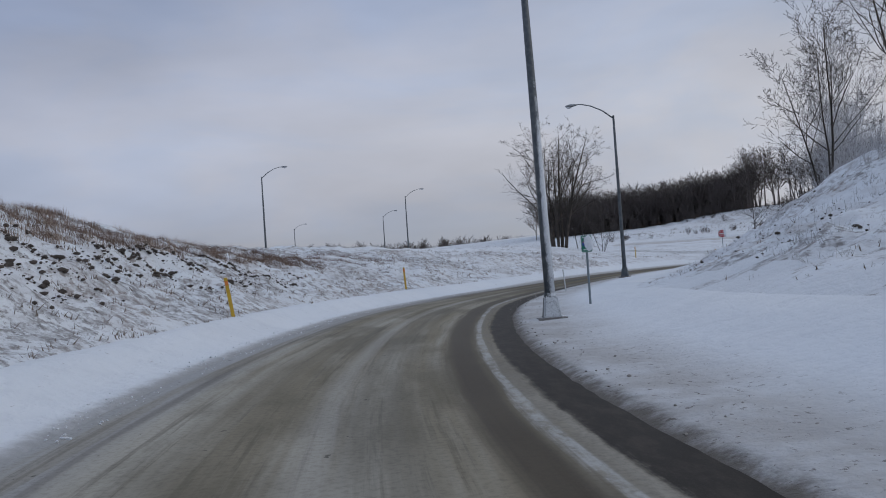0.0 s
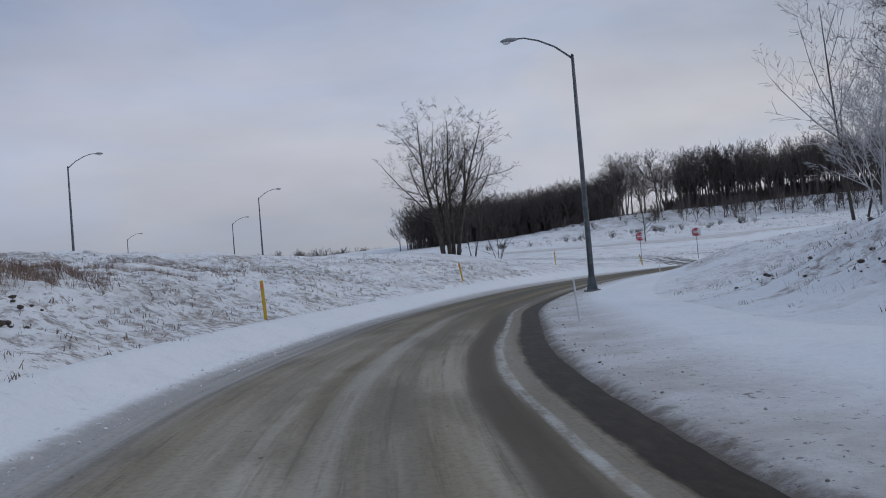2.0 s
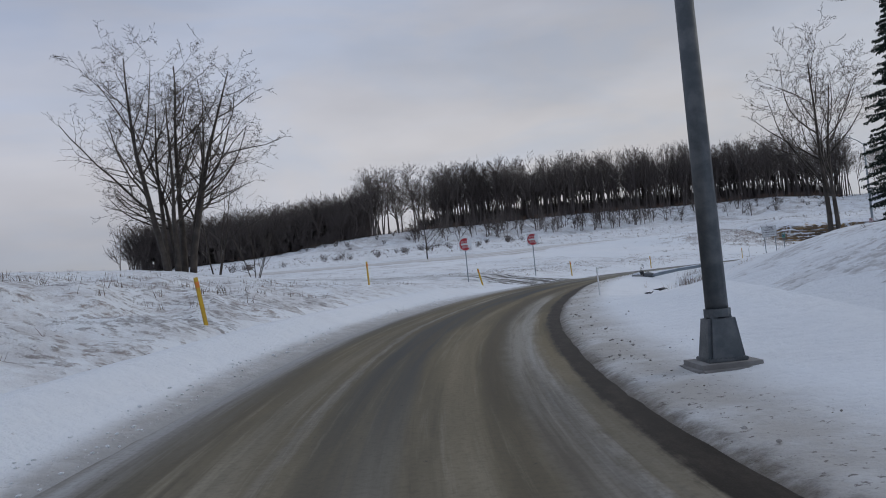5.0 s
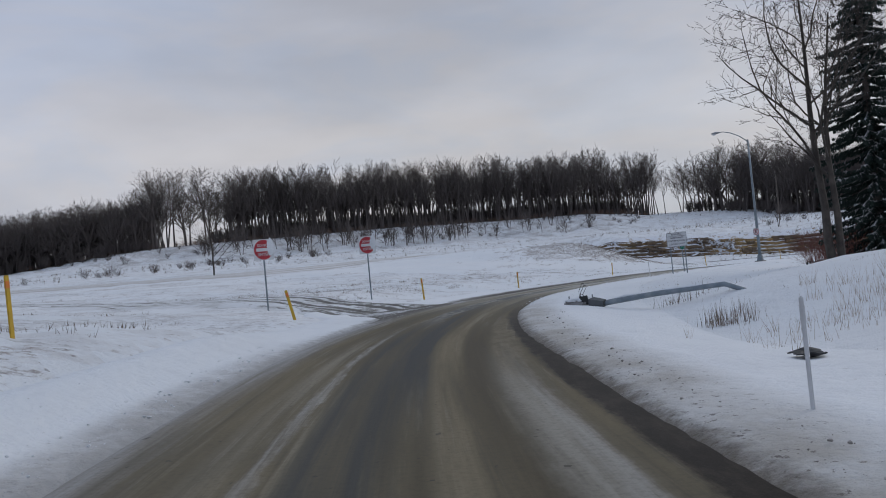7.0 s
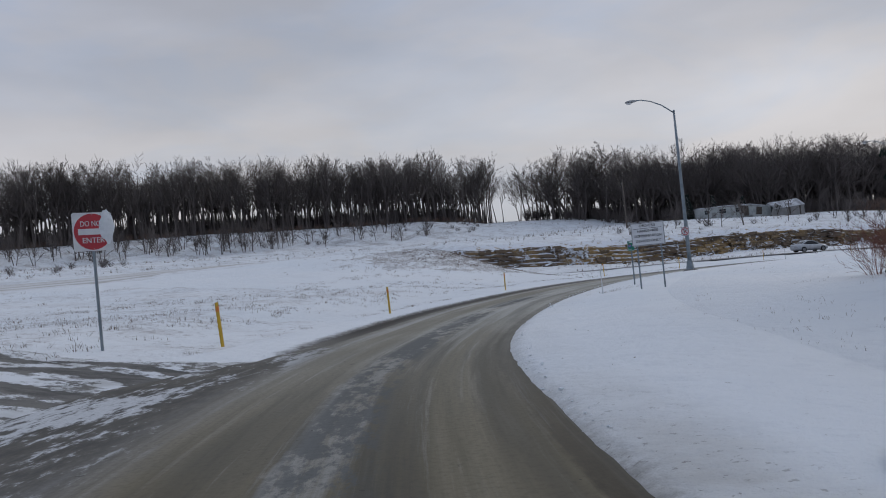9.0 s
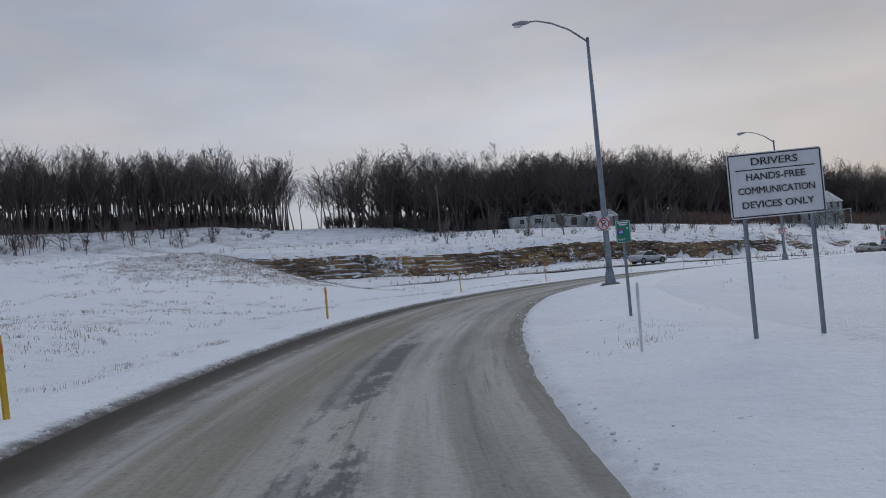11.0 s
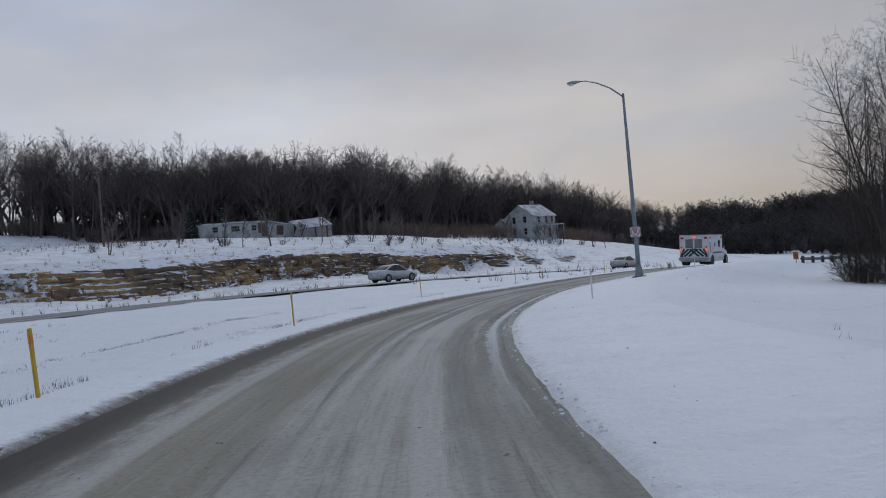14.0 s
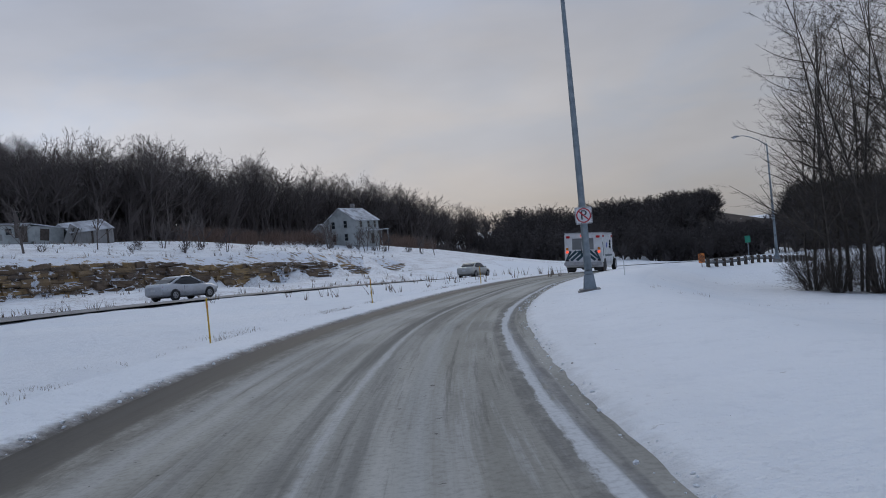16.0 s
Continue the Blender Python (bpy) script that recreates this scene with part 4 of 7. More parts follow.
def box(w, d, h, x=0.0, y=0.0, z=0.0, bevel=0.0, bm=None, top=1.0):
    """A box on z, w along x and d along y; top: the scale of its upper face."""
    own = bm is None
    b = bmesh.new()
    r = bmesh.ops.create_cube(b, size=1)
    for v in r["verts"]:
        k = top if v.co.z > 0 else 1.0
        v.co = Vector((v.co.x * w * k, v.co.y * d * k, (v.co.z + 0.5) * h))
    if bevel:
        bmesh.ops.bevel(b, geom=list(b.edges), offset=bevel, segments=2, affect="EDGES")
    bmesh.ops.translate(b, verts=b.verts, vec=(x, y, z))
    if own:
        return b
    me = bpy.data.meshes.new("t")
    b.to_mesh(me)
    b.free()
    bm.from_mesh(me)
    bpy.data.meshes.remove(me)
    return bm


def tube(points, radii, sides=8, bm=None, cap=True):
    """A tapered tube through points."""
    b = bmesh.new() if bm is None else bm
    pts = [Vector(p) for p in points]
    radii = radii if isinstance(radii, (list, tuple)) else [radii] * len(pts)
    rings = []
    up = Vector((0, 0, 1))
    for i, p in enumerate(pts):
        w = (pts[min(i + 1, len(pts) - 1)] - pts[max(i - 1, 0)]).normalized()
        a = w.cross(up if abs(w.z) < 0.95 else Vector((1, 0, 0))).normalized()
        c = w.cross(a)
        rings.append([b.verts.new(p + (a * math.cos(k * math.tau / sides) + c * math.sin(k * math.tau / sides)) * radii[i]) for k in range(sides)])
    for r, q in zip(rings, rings[1:]):
        for k in range(sides):
            b.faces.new((r[k], r[(k + 1) % sides], q[(k + 1) % sides], q[k]))
    if cap:
        b.faces.new(rings[0][::-1])
        b.faces.new(rings[-1])
    return b


def street_lamp(x, y, heading, height=9.1, z=None, arm=2.1, label="", steel=STEEL, icy=0.0):
    """A tapered steel lamp post on a box base, with a curved arm and a cobra-head luminaire. heading: where the arm points."""
    t = thing("street_lamp", label or "tall tapered steel street lamp with a curved arm", "street lamp", x, y, z, heading, "lamps along the roads")
    part("footing", box(0.70, 0.70, 0.75, 0, 0, -0.62, 0.05), CONCRETE, t, "rough concrete footing in the snow")
    part("base_housing", box(0.38, 0.38, 0.46, 0, 0, 0.13, 0.035, top=0.72), steel, t)
    part("access_door", box(0.2, 0.012, 0.3, 0, -0.181, 0.2, 0.004), steel, t)
    part("base_plate", box(0.4, 0.4, 0.04, 0, 0, 0.13, 0.008), steel, t)
    part("pole", tube([(0, 0, 0.55), (0, 0, 3), (0, 0, 6), (0, 0, height)], [0.115, 0.1, 0.083, 0.058], 12), steel, t, smooth=True)
    part("collar", tube([(0, 0, 0.57), (0, 0, 0.65)], 0.135, 12), steel, t)
    part("arm", tube([(0, 0, height - 0.12), (arm * 0.3, 0, height + 0.42), (arm * 0.6, 0, height + 0.76), (arm * 0.85, 0, height + 0.93), (arm, 0, height + 0.95)],
                     [0.04, 0.036, 0.032, 0.03, 0.03], 8), steel, t, smooth=True)
    part("cap", tube([(0, 0, height - 0.02), (0, 0, height + 0.05)], [0.066, 0.04], 10), steel, t)
    b = bmesh.new()
    bmesh.ops.create_uvsphere(b, u_segments=12, v_segments=8, radius=1)
    for v in b.verts:
        k = 1.0 if v.co.x < 0 else 0.62
        v.co = Vector((arm + 0.28 - v.co.x * 0.36 * 1.0, v.co.y * 0.16 * (1.0 if v.co.x < 0.2 else k), height + 0.93 + v.co.z * (0.1 if v.co.z > 0 else 0.07)))
    if icy:
        mound = bmesh.new()
        bmesh.ops.create_icosphere(mound, subdivisions=3, radius=1)
        for v in mound.verts:
            n = 1 + 0.35 * noise.noise(v.co * 1.6) + 0.15 * noise.noise(v.co * 4)
            v.co = Vector((v.co.x * 0.5 * n - 0.12, v.co.y * 0.46 * n - 0.12, max(v.co.z, -0.3) * 0.13 * n + 0.02))
        part("snow_mound", mound, SNOW, t, "snow heaped round the footing", True)
    head = part("luminaire", b, SIGN_BACK, t, "grey cobra-head luminaire", True)
    b = bmesh.new()
    bmesh.ops.create_uvsphere(b, u_segments=10, v_segments=6, radius=1)
    for v in b.verts:
        v.co = Vector((arm + 0.4 + v.co.x * 0.17, v.co.y * 0.12, height + 0.87 + v.co.z * (0.09 if v.co.z < 0 else 0.02)))
    part("lens", b, SIGN_WHITE, head, smooth=True)
    return t


def marker_post(x, y, color, lean=0.0, lean_dir=0.0, h=1.15, z=None):
    """A flat flexible marker post, sometimes knocked askew."""
    word = "yellow" if color is YELLOW else "white"
    t = thing("marker_post", ("leaning " if abs(lean) > 6 else "upright ") + word + " plastic marker post in the snow at the road edge", "marker post", x, y, z, 0, word + " marker posts")
    t.matrix_world = pose(x, y, (ground_z(x, y) if z is None else z), 0, 0, lean_dir) @ pose(0, 0, 0, 0, lean, 0)
    wide = 0.085 if color is YELLOW else 0.042
    part("stake", box(wide, 0.03, h + 0.4, 0, 0, -0.4, 0.008), color, t)
    part("reflector", box(wide - 0.005, 0.036, 0.12, 0, 0, h - 0.2, 0.004), ORANGE if color is YELLOW else SIGN_WHITE, t)
    return t




def lettering(text, size, width=None):
    """Flat raised letters as a bmesh, centred, standing in the xz plane and facing -y."""
    cu = bpy.data.curves.new("letters", "FONT")
    cu.body, cu.size, cu.align_x, cu.align_y, cu.extrude, cu.resolution_u = text, size, "CENTER", "CENTER", 0.002, 3
    ob = bpy.data.objects.new("letters", cu)
    me = bpy.data.meshes.new_from_object(ob)
    b = bmesh.new()
    b.from_mesh(me)
    wide = max(v.co.x for v in b.verts) - min(v.co.x for v in b.verts)
    k = width / wide if width else 1.0
    for v in b.verts:
        v.co = Vector((v.co.x * k, -v.co.z, v.co.y))
    bpy.data.objects.remove(ob)
    bpy.data.meshes.remove(me)
    return b


def bold(b, by):
    """Letters struck heavier: each outline point pushed out by a little."""
    b.normal_update()
    for v in b.verts:
        n = Vector((0, 0, 0))
        for f in v.link_faces:
            if abs(f.normal.y) < 0.5:
                n += f.normal
        if n.length > 0:
            v.co += n.normalized() * by
    return b


def disc(r, thick, sides=28, inner=0.0):
    """A disc (or ring) in the xz plane, its front at -y."""
    b = bmesh.new()
    def ring(rad, y):
        return [b.verts.new((rad * math.cos(k * math.tau / sides), y, rad * math.sin(k * math.tau / sides))) for k in range(sides)]
    f, g = ring(r, -thick), ring(r, 0)
    if inner:
        fi, gi = ring(inner, -thick), ring(inner, 0)
    for k in range(sides):
        j = (k + 1) % sides
        b.faces.new((f[k], f[j], g[j], g[k]))
        if inner:
            b.faces.new((fi[k], gi[k], gi[j], fi[j]))
            b.faces.new((f[j], f[k], fi[k], fi[j]))
    if not inner:
        b.faces.new(f)
    bmesh.ops.recalc_face_normals(b, faces=b.faces)
    return b


def moved(b, x=0.0, y=0.0, z=0.0, tilt=0.0):
    """Shifts a bmesh; tilt: degrees turned in its own plane (about y) first."""
    if tilt:
        bmesh.ops.rotate(b, verts=b.verts, cent=(0, 0, 0), matrix=Matrix.Rotation(radians(tilt), 3, "Y"))
    bmesh.ops.translate(b, verts=b.verts, vec=(x, y, z))
    return b


def panel(w, h, z, y=0.0, thick=0.006, r=0.04):
    """A sheet with rounded corners in the xz plane, centred on z."""
    b = bmesh.new()
    pts = []
    for cx, cz, a0 in ((w / 2 - r, h / 2 - r, 0), (-w / 2 + r, h / 2 - r, 90), (-w / 2 + r, -h / 2 + r, 180), (w / 2 - r, -h / 2 + r, 270)):
        for k in range(4):
            a = radians(a0 + 30 * k)
            pts.append((cx + r * math.cos(a), cz + r * math.sin(a)))
    f = [b.verts.new((px, y - thick, z + pz)) for px, pz in pts]
    g = [b.verts.new((px, y, z + pz)) for px, pz in pts]
    b.faces.new(f)
    b.faces.new(g[::-1])
    for k in range(len(pts)):
        j = (k + 1) % len(pts)
        b.faces.new((f[k], g[k], g[j], f[j]))
    bmesh.ops.recalc_face_normals(b, faces=b.faces)
    return b


def snow_patch(w, h, z, y, seed, x=0.0, depth=0.02):
    """Wind-blown snow stuck on an upright face: a lumpy, ragged lens."""
    b = bmesh.new()
    bmesh.ops.create_uvsphere(b, u_segments=18, v_segments=10, radius=1)
    for v in b.verts:
        n = 1 + 0.28 * noise.noise(v.co * 1.7 + Vector((seed, 0, 0))) + 0.14 * noise.noise(v.co * 4.3 + Vector((0, seed, 0)))
        v.co = Vector((x + v.co.x * w / 2 * n, y - max(0.0, -v.co.y) * depth, z + v.co.z * h / 2 * n))
    return b


LAMPS = [(3.27, 16.44, 1.0), (11.72, 45.53, 1.22), (74.01, 86.61, 1.5), (111.85, 81.0, 0.74)]
for x, y, z in LAMPS:
    _, _, s = beside(x, y, RAMP_LINE)
    lamp = street_lamp(x, y, along(float(s[0]), 0)[3] + 93, z=z, steel=ICY_STEEL if y < 30 else DARKSTEEL if y < 60 else STEEL, icy=float(y < 30),
                label="dark steel street lamp with ice down one side" if y < 30 else "blue-grey steel street lamp on a concrete footing")
    if y < 30:
        lamp.matrix_world = Matrix.Translation((x, y, z)) @ Matrix.Rotation(radians(1.5), 4, Vector((-0.9, -0.45, 0))) @ Matrix.Translation((-x, -y, -z)) @ lamp.matrix_world
street_lamp(151.4, 49.8, 50, height=9.6, z=-1.3, label="blue-grey street lamp beside the guard rail")
for x, y, h in ((-15.65, 86.8, 0), (-1.5, 119, 0), (-6.5, 156, 0), (-26, 176, 5)):
    street_lamp(x, y, h, z=4.3, steel=DARKSTEEL, label="dark street lamp behind the snowy bank")

# marker posts: yellow on the outer side, white on the inner
for x, y, lean, turn in ((-4.1, 19.27, 8, 200), (-0.28, 37.07, 3, 200), (8.9, 55.5, 9, 200), (18.4, 69.6, 2, 210), (27.86, 76.81, 13, 170), (39.3, 84.4, 4, 180),
                         (49.85, 88.48, 2, 180), (64.71, 93.06, 1, 0), (80.62, 95.03, 5, 180), (92.11, 94.05, 2, 180), (105.83, 91.43, 0, 0),
                         (119.16, 86.69, 1, 0), (132, 79.5, 0, 0)):
    marker_post(x, y, YELLOW, lean, turn, h=0.95)
for x, y, lean in ((6.09, 31.59, 5), (20.57, 58.39, 2), (53.42, 82.17, 6), (92.32, 86.13, 1), (122, 75.6, 1)):
    marker_post(x, y, WHITEPOST, lean, 200, h=0.86)


def no_entry_sign(x, y, z, turn, seed):
    t = thing("no_entry_sign", "red and white do-not-enter sign, part snow-covered, on a steel post", "road sign", x, y, z, turn, "no entry signs")
    part("post", tube([(0, 0.03, -0.4), (0, 0.03, 2.3)], 0.03, 6), STEEL, t, "grey steel post")
    plate = part("panel", panel(0.762, 0.762, 2.06), SIGN_WHITE, t, "white square sheet")
    part("disc", moved(disc(0.36, 0.004), 0, -0.006, 2.06), SIGN_RED, plate, "red disc")
    part("bar", box(0.56, 0.004, 0.12, 0, -0.013, 2.0), SIGN_WHITE, plate, "white bar")
    part("lettering", moved(bold(lettering("DO NOT", 0.15, 0.46), 0.006), 0, -0.013, 2.215), SIGN_WHITE, plate, "white words DO NOT")
    part("lettering", moved(bold(lettering("ENTER", 0.15, 0.42), 0.006), 0, -0.013, 1.885), SIGN_WHITE, plate, "white word ENTER")
    part("snow_crust", snow_patch(0.27, 0.62, 2.15, -0.016, seed, 0.27), SNOW, t, "snow stuck to the sheet")
    for k in (-0.26, 0.26):
        part("bolt", moved(disc(0.012, 0.006, 8), 0, -0.006, 2.06 + k * 1.3), SIGN_BACK, plate)
    return t


no_entry_sign(30.5, 82.78, 2.2, -8, 1.0)
no_entry_sign(36.87, 85.01, 2.28, -14, 4.0)


def drivers_sign(x, y, z, turn):
    t = thing("notice_sign", "white notice sign to drivers in black letters on two posts", "road sign", x, y, z, turn)
    for k in (-0.38, 0.38):
        part("post", tube([(k, 0.03, -0.4), (k, 0.03, 2.4)], 0.028, 6), STEEL, t, "grey steel post")
    plate = part("panel", panel(1.07, 0.76, 2.03), SIGN_WHITE, t, "white sheet")
    part("border", panel_ring(1.03, 0.72, 0.014, 2.03), SIGN_BLACK, plate, "thin black border")
    part("lettering", moved(bold(lettering("DRIVERS", 0.12, 0.52), 0.007), 0, -0.008, 2.30), SIGN_BLACK, plate)
    part("rule", box(0.9, 0.003, 0.012, 0, -0.0085, 2.205), SIGN_BLACK, plate)
    part("lettering", moved(bold(lettering("HANDS-FREE", 0.11, 0.66), 0.006), 0, -0.008, 2.125), SIGN_BLACK, plate)
    part("lettering", moved(bold(lettering("COMMUNICATION", 0.11, 0.86), 0.006), 0, -0.008, 1.965), SIGN_BLACK, plate)
    part("lettering", moved(bold(lettering("DEVICES ONLY", 0.11, 0.8), 0.006), 0, -0.008, 1.80), SIGN_BLACK, plate)
    return t


def panel_ring(w, h, t, z):
    b = bmesh.new()
    for bw, bh, cx, cz in ((w, t, 0, h / 2), (w, t, 0, -h / 2), (t, h, w / 2, 0), (t, h, -w / 2, 0)):
        box(bw, 0.003, bh, cx, -0.0085, z + cz - bh / 2, bm=b)
    return b


drivers_sign(53.7, 80.5, 1.42, -96 + 22)


def route_sign(x, y, z, turn, w, h, top, snowy):
    t = thing("route_sign", "small green route sign " + ("half covered by snow" if snowy else "with a blue shield") + " on a steel post", "road sign", x, y, z, turn, "green route signs")
    part("post", tube([(0, 0.03, -0.4), (0, 0.03, top - 0.02)], 0.03, 6), STEEL, t, "grey steel post")
    plate = part("panel", panel(w, h, top - h / 2), SIGN_GREEN, t, "green sheet")
    part("border", moved(panel_ring(w - 0.02, h - 0.02, 0.008, top - h / 2)), SIGN_WHITE, plate, "thin white border")
    for k, (bw, bz) in enumerate(((0.7, 0.12), (0.45, 0.2), (0.6, 0.84)) if snowy else ((0.7, 0.1), (0.5, 0.19))):
        part("worn_word", box(w * bw, 0.003, h * 0.055, 0, -0.0085, top - h * bz - h * 0.03), SIGN_WHITE, plate)
    part("shield", moved(panel(w * 0.44, h * 0.25, 0, -0.006, 0.003, 0.03), -w * 0.16, 0, top - h * 0.5), SIGN_BLUE, plate, "blue shield")
    part("shield_band", moved(panel(w * 0.38, h * 0.05, 0, -0.009, 0.002, 0.006), -w * 0.16, 0, top - h * 0.4), SIGN_RED, plate, "red band of the shield")
    if not snowy:
        part("lettering", moved(lettering("68", h * 0.17), -w * 0.16, -0.012, top - h * 0.52), SIGN_WHITE, plate, "white number 68")
        part("lettering", moved(lettering("R", h * 0.13), w * 0.28, -0.008, top - h * 0.36), SIGN_WHITE, plate, "white letter R")
        part("lettering", moved(lettering("RAMP", h * 0.13, w * 0.5), -w * 0.12, -0.008, top - h * 0.85), SIGN_WHITE, plate, "white word RAMP")
    if snowy:
        part("snow_crust", snow_patch(w * 0.72, h * 0.85, top - h * 0.46, -0.012, 7.0, w * 0.16), SNOW, t, "snow stuck to the sheet")
    return t


route_sign(4.61, 19.02, 0.93, 0, 0.27, 0.42, 1.98, True)
route_sign(58.3, 83.14, 1.45, -72, 0.26, 0.4, 1.9, False)


def no_parking_sign(x, y, z, turn):
    t = thing("no_parking_sign", "square white no-parking sign with a red ring on the lamp post", "road sign", x, y, z, turn, "no parking signs")
    plate = part("panel", panel(0.5, 0.5, 0), SIGN_WHITE, t, "white square sheet")
    part("border", panel_ring(0.465, 0.465, 0.012, 0), SIGN_BLACK, plate)
    part("letter", moved(bold(lettering("P", 0.40), 0.022), 0.0, -0.008, 0.0), SIGN_BLACK, plate, "black letter P")
    part("ring", moved(disc(0.218, 0.004, 32, 0.182), 0, -0.011, 0), SIGN_RED, plate, "red ring")
    part("slash", moved(box(0.36, 0.004, 0.04, 0, -0.0135, -0.02), 0, 0, 0, 45), SIGN_RED, plate, "red slash")
    part("strap", moved(disc(0.125, 0.03, 14, 0.105), 0, 0.13, 0.2), SIGN_BACK, t)
    return t


for (lx, ly, lz), up, turn in ((LAMPS[2], 2.28, -100), (LAMPS[3], 2.3, -104)):
    ang = radians(turn - 90)
    no_parking_sign(lx + 0.14 * math.cos(ang), ly + 0.14 * math.sin(ang), lz + up, turn)


LIFT = 0.04  # the footing stands this far above the foot of the fallen pole


def fallen_lamp(x, y, z, x2, y2, z2):
    """A knocked-down lamp post half sunk in snow, torn off its footing, the cables still standing out of the concrete."""
    h = math.degrees(math.atan2(y2 - y, x2 - x))
    t = thing("fallen_lamp_post", "knocked-down grey lamp post lying half buried in snow", "street lamp", x, y, z, h)
    run, rise = math.hypot(x2 - x, y2 - y), z2 - z
    part("pole", tube([(0.34, 0, -0.02), (0.42, 0, 0.02), (run * 0.5, 0, rise * 0.5 + 0.02), (run, 0.04, rise), (run + 0.7, 0.05, rise - 0.25)], [0.05, 0.074, 0.068, 0.06, 0.055], 14), STEEL, t, smooth=True)
    part("snow_crust", tube([(0.5, 0.03, rise * 0.14 + 0.05), (0.9, 0.03, rise * 0.24 + 0.075), (1.6, 0.03, rise * 0.42 + 0.07), (2.2, 0.03, rise * 0.57 + 0.075), (2.9, 0.03, rise * 0.76 + 0.07), (3.2, 0.03, rise * 0.85 + 0.05)], [0.015, 0.045, 0.03, 0.05, 0.04, 0.012], 8), SNOW, t, "snow lying on the pole", True)
    housing = bmesh.new()
    rings = [[housing.verts.new(p) for p in ((px, -w, -hh), (px, w, -hh), (px, w, hh), (px, -w, hh))] for px, w, hh in ((-0.06, 0.145, 0.125), (0.0, 0.14, 0.12), (0.29, 0.10, 0.09), (0.34, 0.09, 0.08))]
    for r, q in zip(rings, rings[1:]):
        for k in range(4):
            housing.faces.new((r[k], r[(k + 1) % 4], q[(k + 1) % 4], q[k]))
    housing.faces.new(rings[-1])
    bmesh.ops.recalc_face_normals(housing, faces=housing.faces)
    bmesh.ops.solidify(housing, geom=list(housing.faces), thickness=0.014)
    hb = part("base_housing", housing, BASE_GREY, t, "grey tapered base box on its side")
    hb.matrix_local = pose(-0.02, 0.0, 0.03, 8, 5, 4)
    door = part("base_cover", box(0.2, 0.03, 0.24, 0, 0, 0, 0.01, top=1.1), CAR_DARK, t, "black torn cover")
    door.matrix_local = pose(-0.17, -0.12, 0.0, 12, -8, 10)
    slab = box(0.70, 0.66, 0.3, 0, 0, 0, 0.05)
    for v in slab.verts:
        v.co += Vector((noise.noise(v.co * 5) * 0.03, noise.noise(v.co * 5 + Vector((3, 0, 0))) * 0.03, noise.noise(v.co * 4 + Vector((0, 5, 0))) * 0.02))
    part("footing", moved(slab, -0.50, 0.12, LIFT - 0.22), CONCRETE, t, "broken concrete footing")
    cap = bmesh.new()
    bmesh.ops.create_icosphere(cap, subdivisions=4, radius=1)
    for v in cap.verts:
        n = 1 + 0.14 * noise.noise(v.co * 2.1) + 0.08 * noise.noise(v.co * 5)
        v.co = Vector((-0.52 + max(-0.97, min(0.97, v.co.x * 1.25)) * 0.33 * n, 0.15 + max(-0.95, min(0.97, v.co.y * 1.25)) * 0.34 * n, LIFT + 0.07 + max(v.co.z, -0.2) * 0.085 * n))
    part("snow_cap", cap, SNOW, t, "snow lying on the footing", True)
    for bx, by in ((-0.78, 0.0), (-0.36, -0.12), (-0.24, 0.3)):
        part("bolt", tube([(bx, by, LIFT + 0.04), (bx + 0.01, by, LIFT + 0.2)], 0.014, 6), DARKSTEEL, t, "rusty anchor bolt")
    for k, (wx, top) in enumerate(((-0.53, 0.56), (-0.47, 0.5))):
        up = [(wx + 0.16 * f * f + 0.02 * math.sin(9 * f + k), 0.08 + 0.03 * math.sin(5 * f + k), 0.1 + (top - 0.1) * f) for f in (0, 0.12, 0.25, 0.4, 0.55, 0.7, 0.85, 0.95, 1.0)]
        back = [(wx + 0.20, 0.1, top - 0.01), (wx + 0.205, 0.1, top - 0.05), (wx + 0.15, 0.1, top - 0.13), (wx + 0.07, 0.09, top - 0.26)]
        part("wire", tube(up + back, 0.0065, 5), CAR_DARK, t, "dark looped cable")
    for k in range(2):
        part("wire", tube([(-0.47, 0.06, 0.1), (-0.40, 0.0, 0.28 - 0.06 * k), (-0.30, -0.04, 0.27 - 0.07 * k), (-0.20, -0.08, 0.19 - 0.03 * k), (-0.16, -0.12, 0.17)], 0.008, 5), CAR_DARK, t, "dark loose cable")
    return t


fallen_lamp(32.46, 69.60, 1.6, 32.75, 66.0, 1.90)


def debris(x, y, w, d, turn):
    """A dark torn sheet lying on the snow, edges curled."""
    t = thing("torn_sheet", "dark torn sheet lying flat on the snow", "debris", x, y, ground_z(x, y) + 0.06, turn, "torn sheets in the snow")
    b = bmesh.new()
    bmesh.ops.create_grid(b, x_segments=8, y_segments=4, size=0.5)
    for v in b.verts:
        n = noise.noise(Vector((v.co.x * 3, v.co.y * 3, x)))
        v.co = Vector((v.co.x * w * (1 + 0.2 * n), v.co.y * d * (1 - 0.3 * n), 0.03 + 0.05 * n + 0.1 * v.co.x * v.co.x))
    bmesh.ops.solidify(b, geom=list(b.faces), thickness=0.015)
    part("sheet", b, CAR_DARK, t)
    return t


debris(24.6, 60.3, 0.5, 0.34, 35)
debris(20.7, 56.5, 0.2, 0.14, 10)

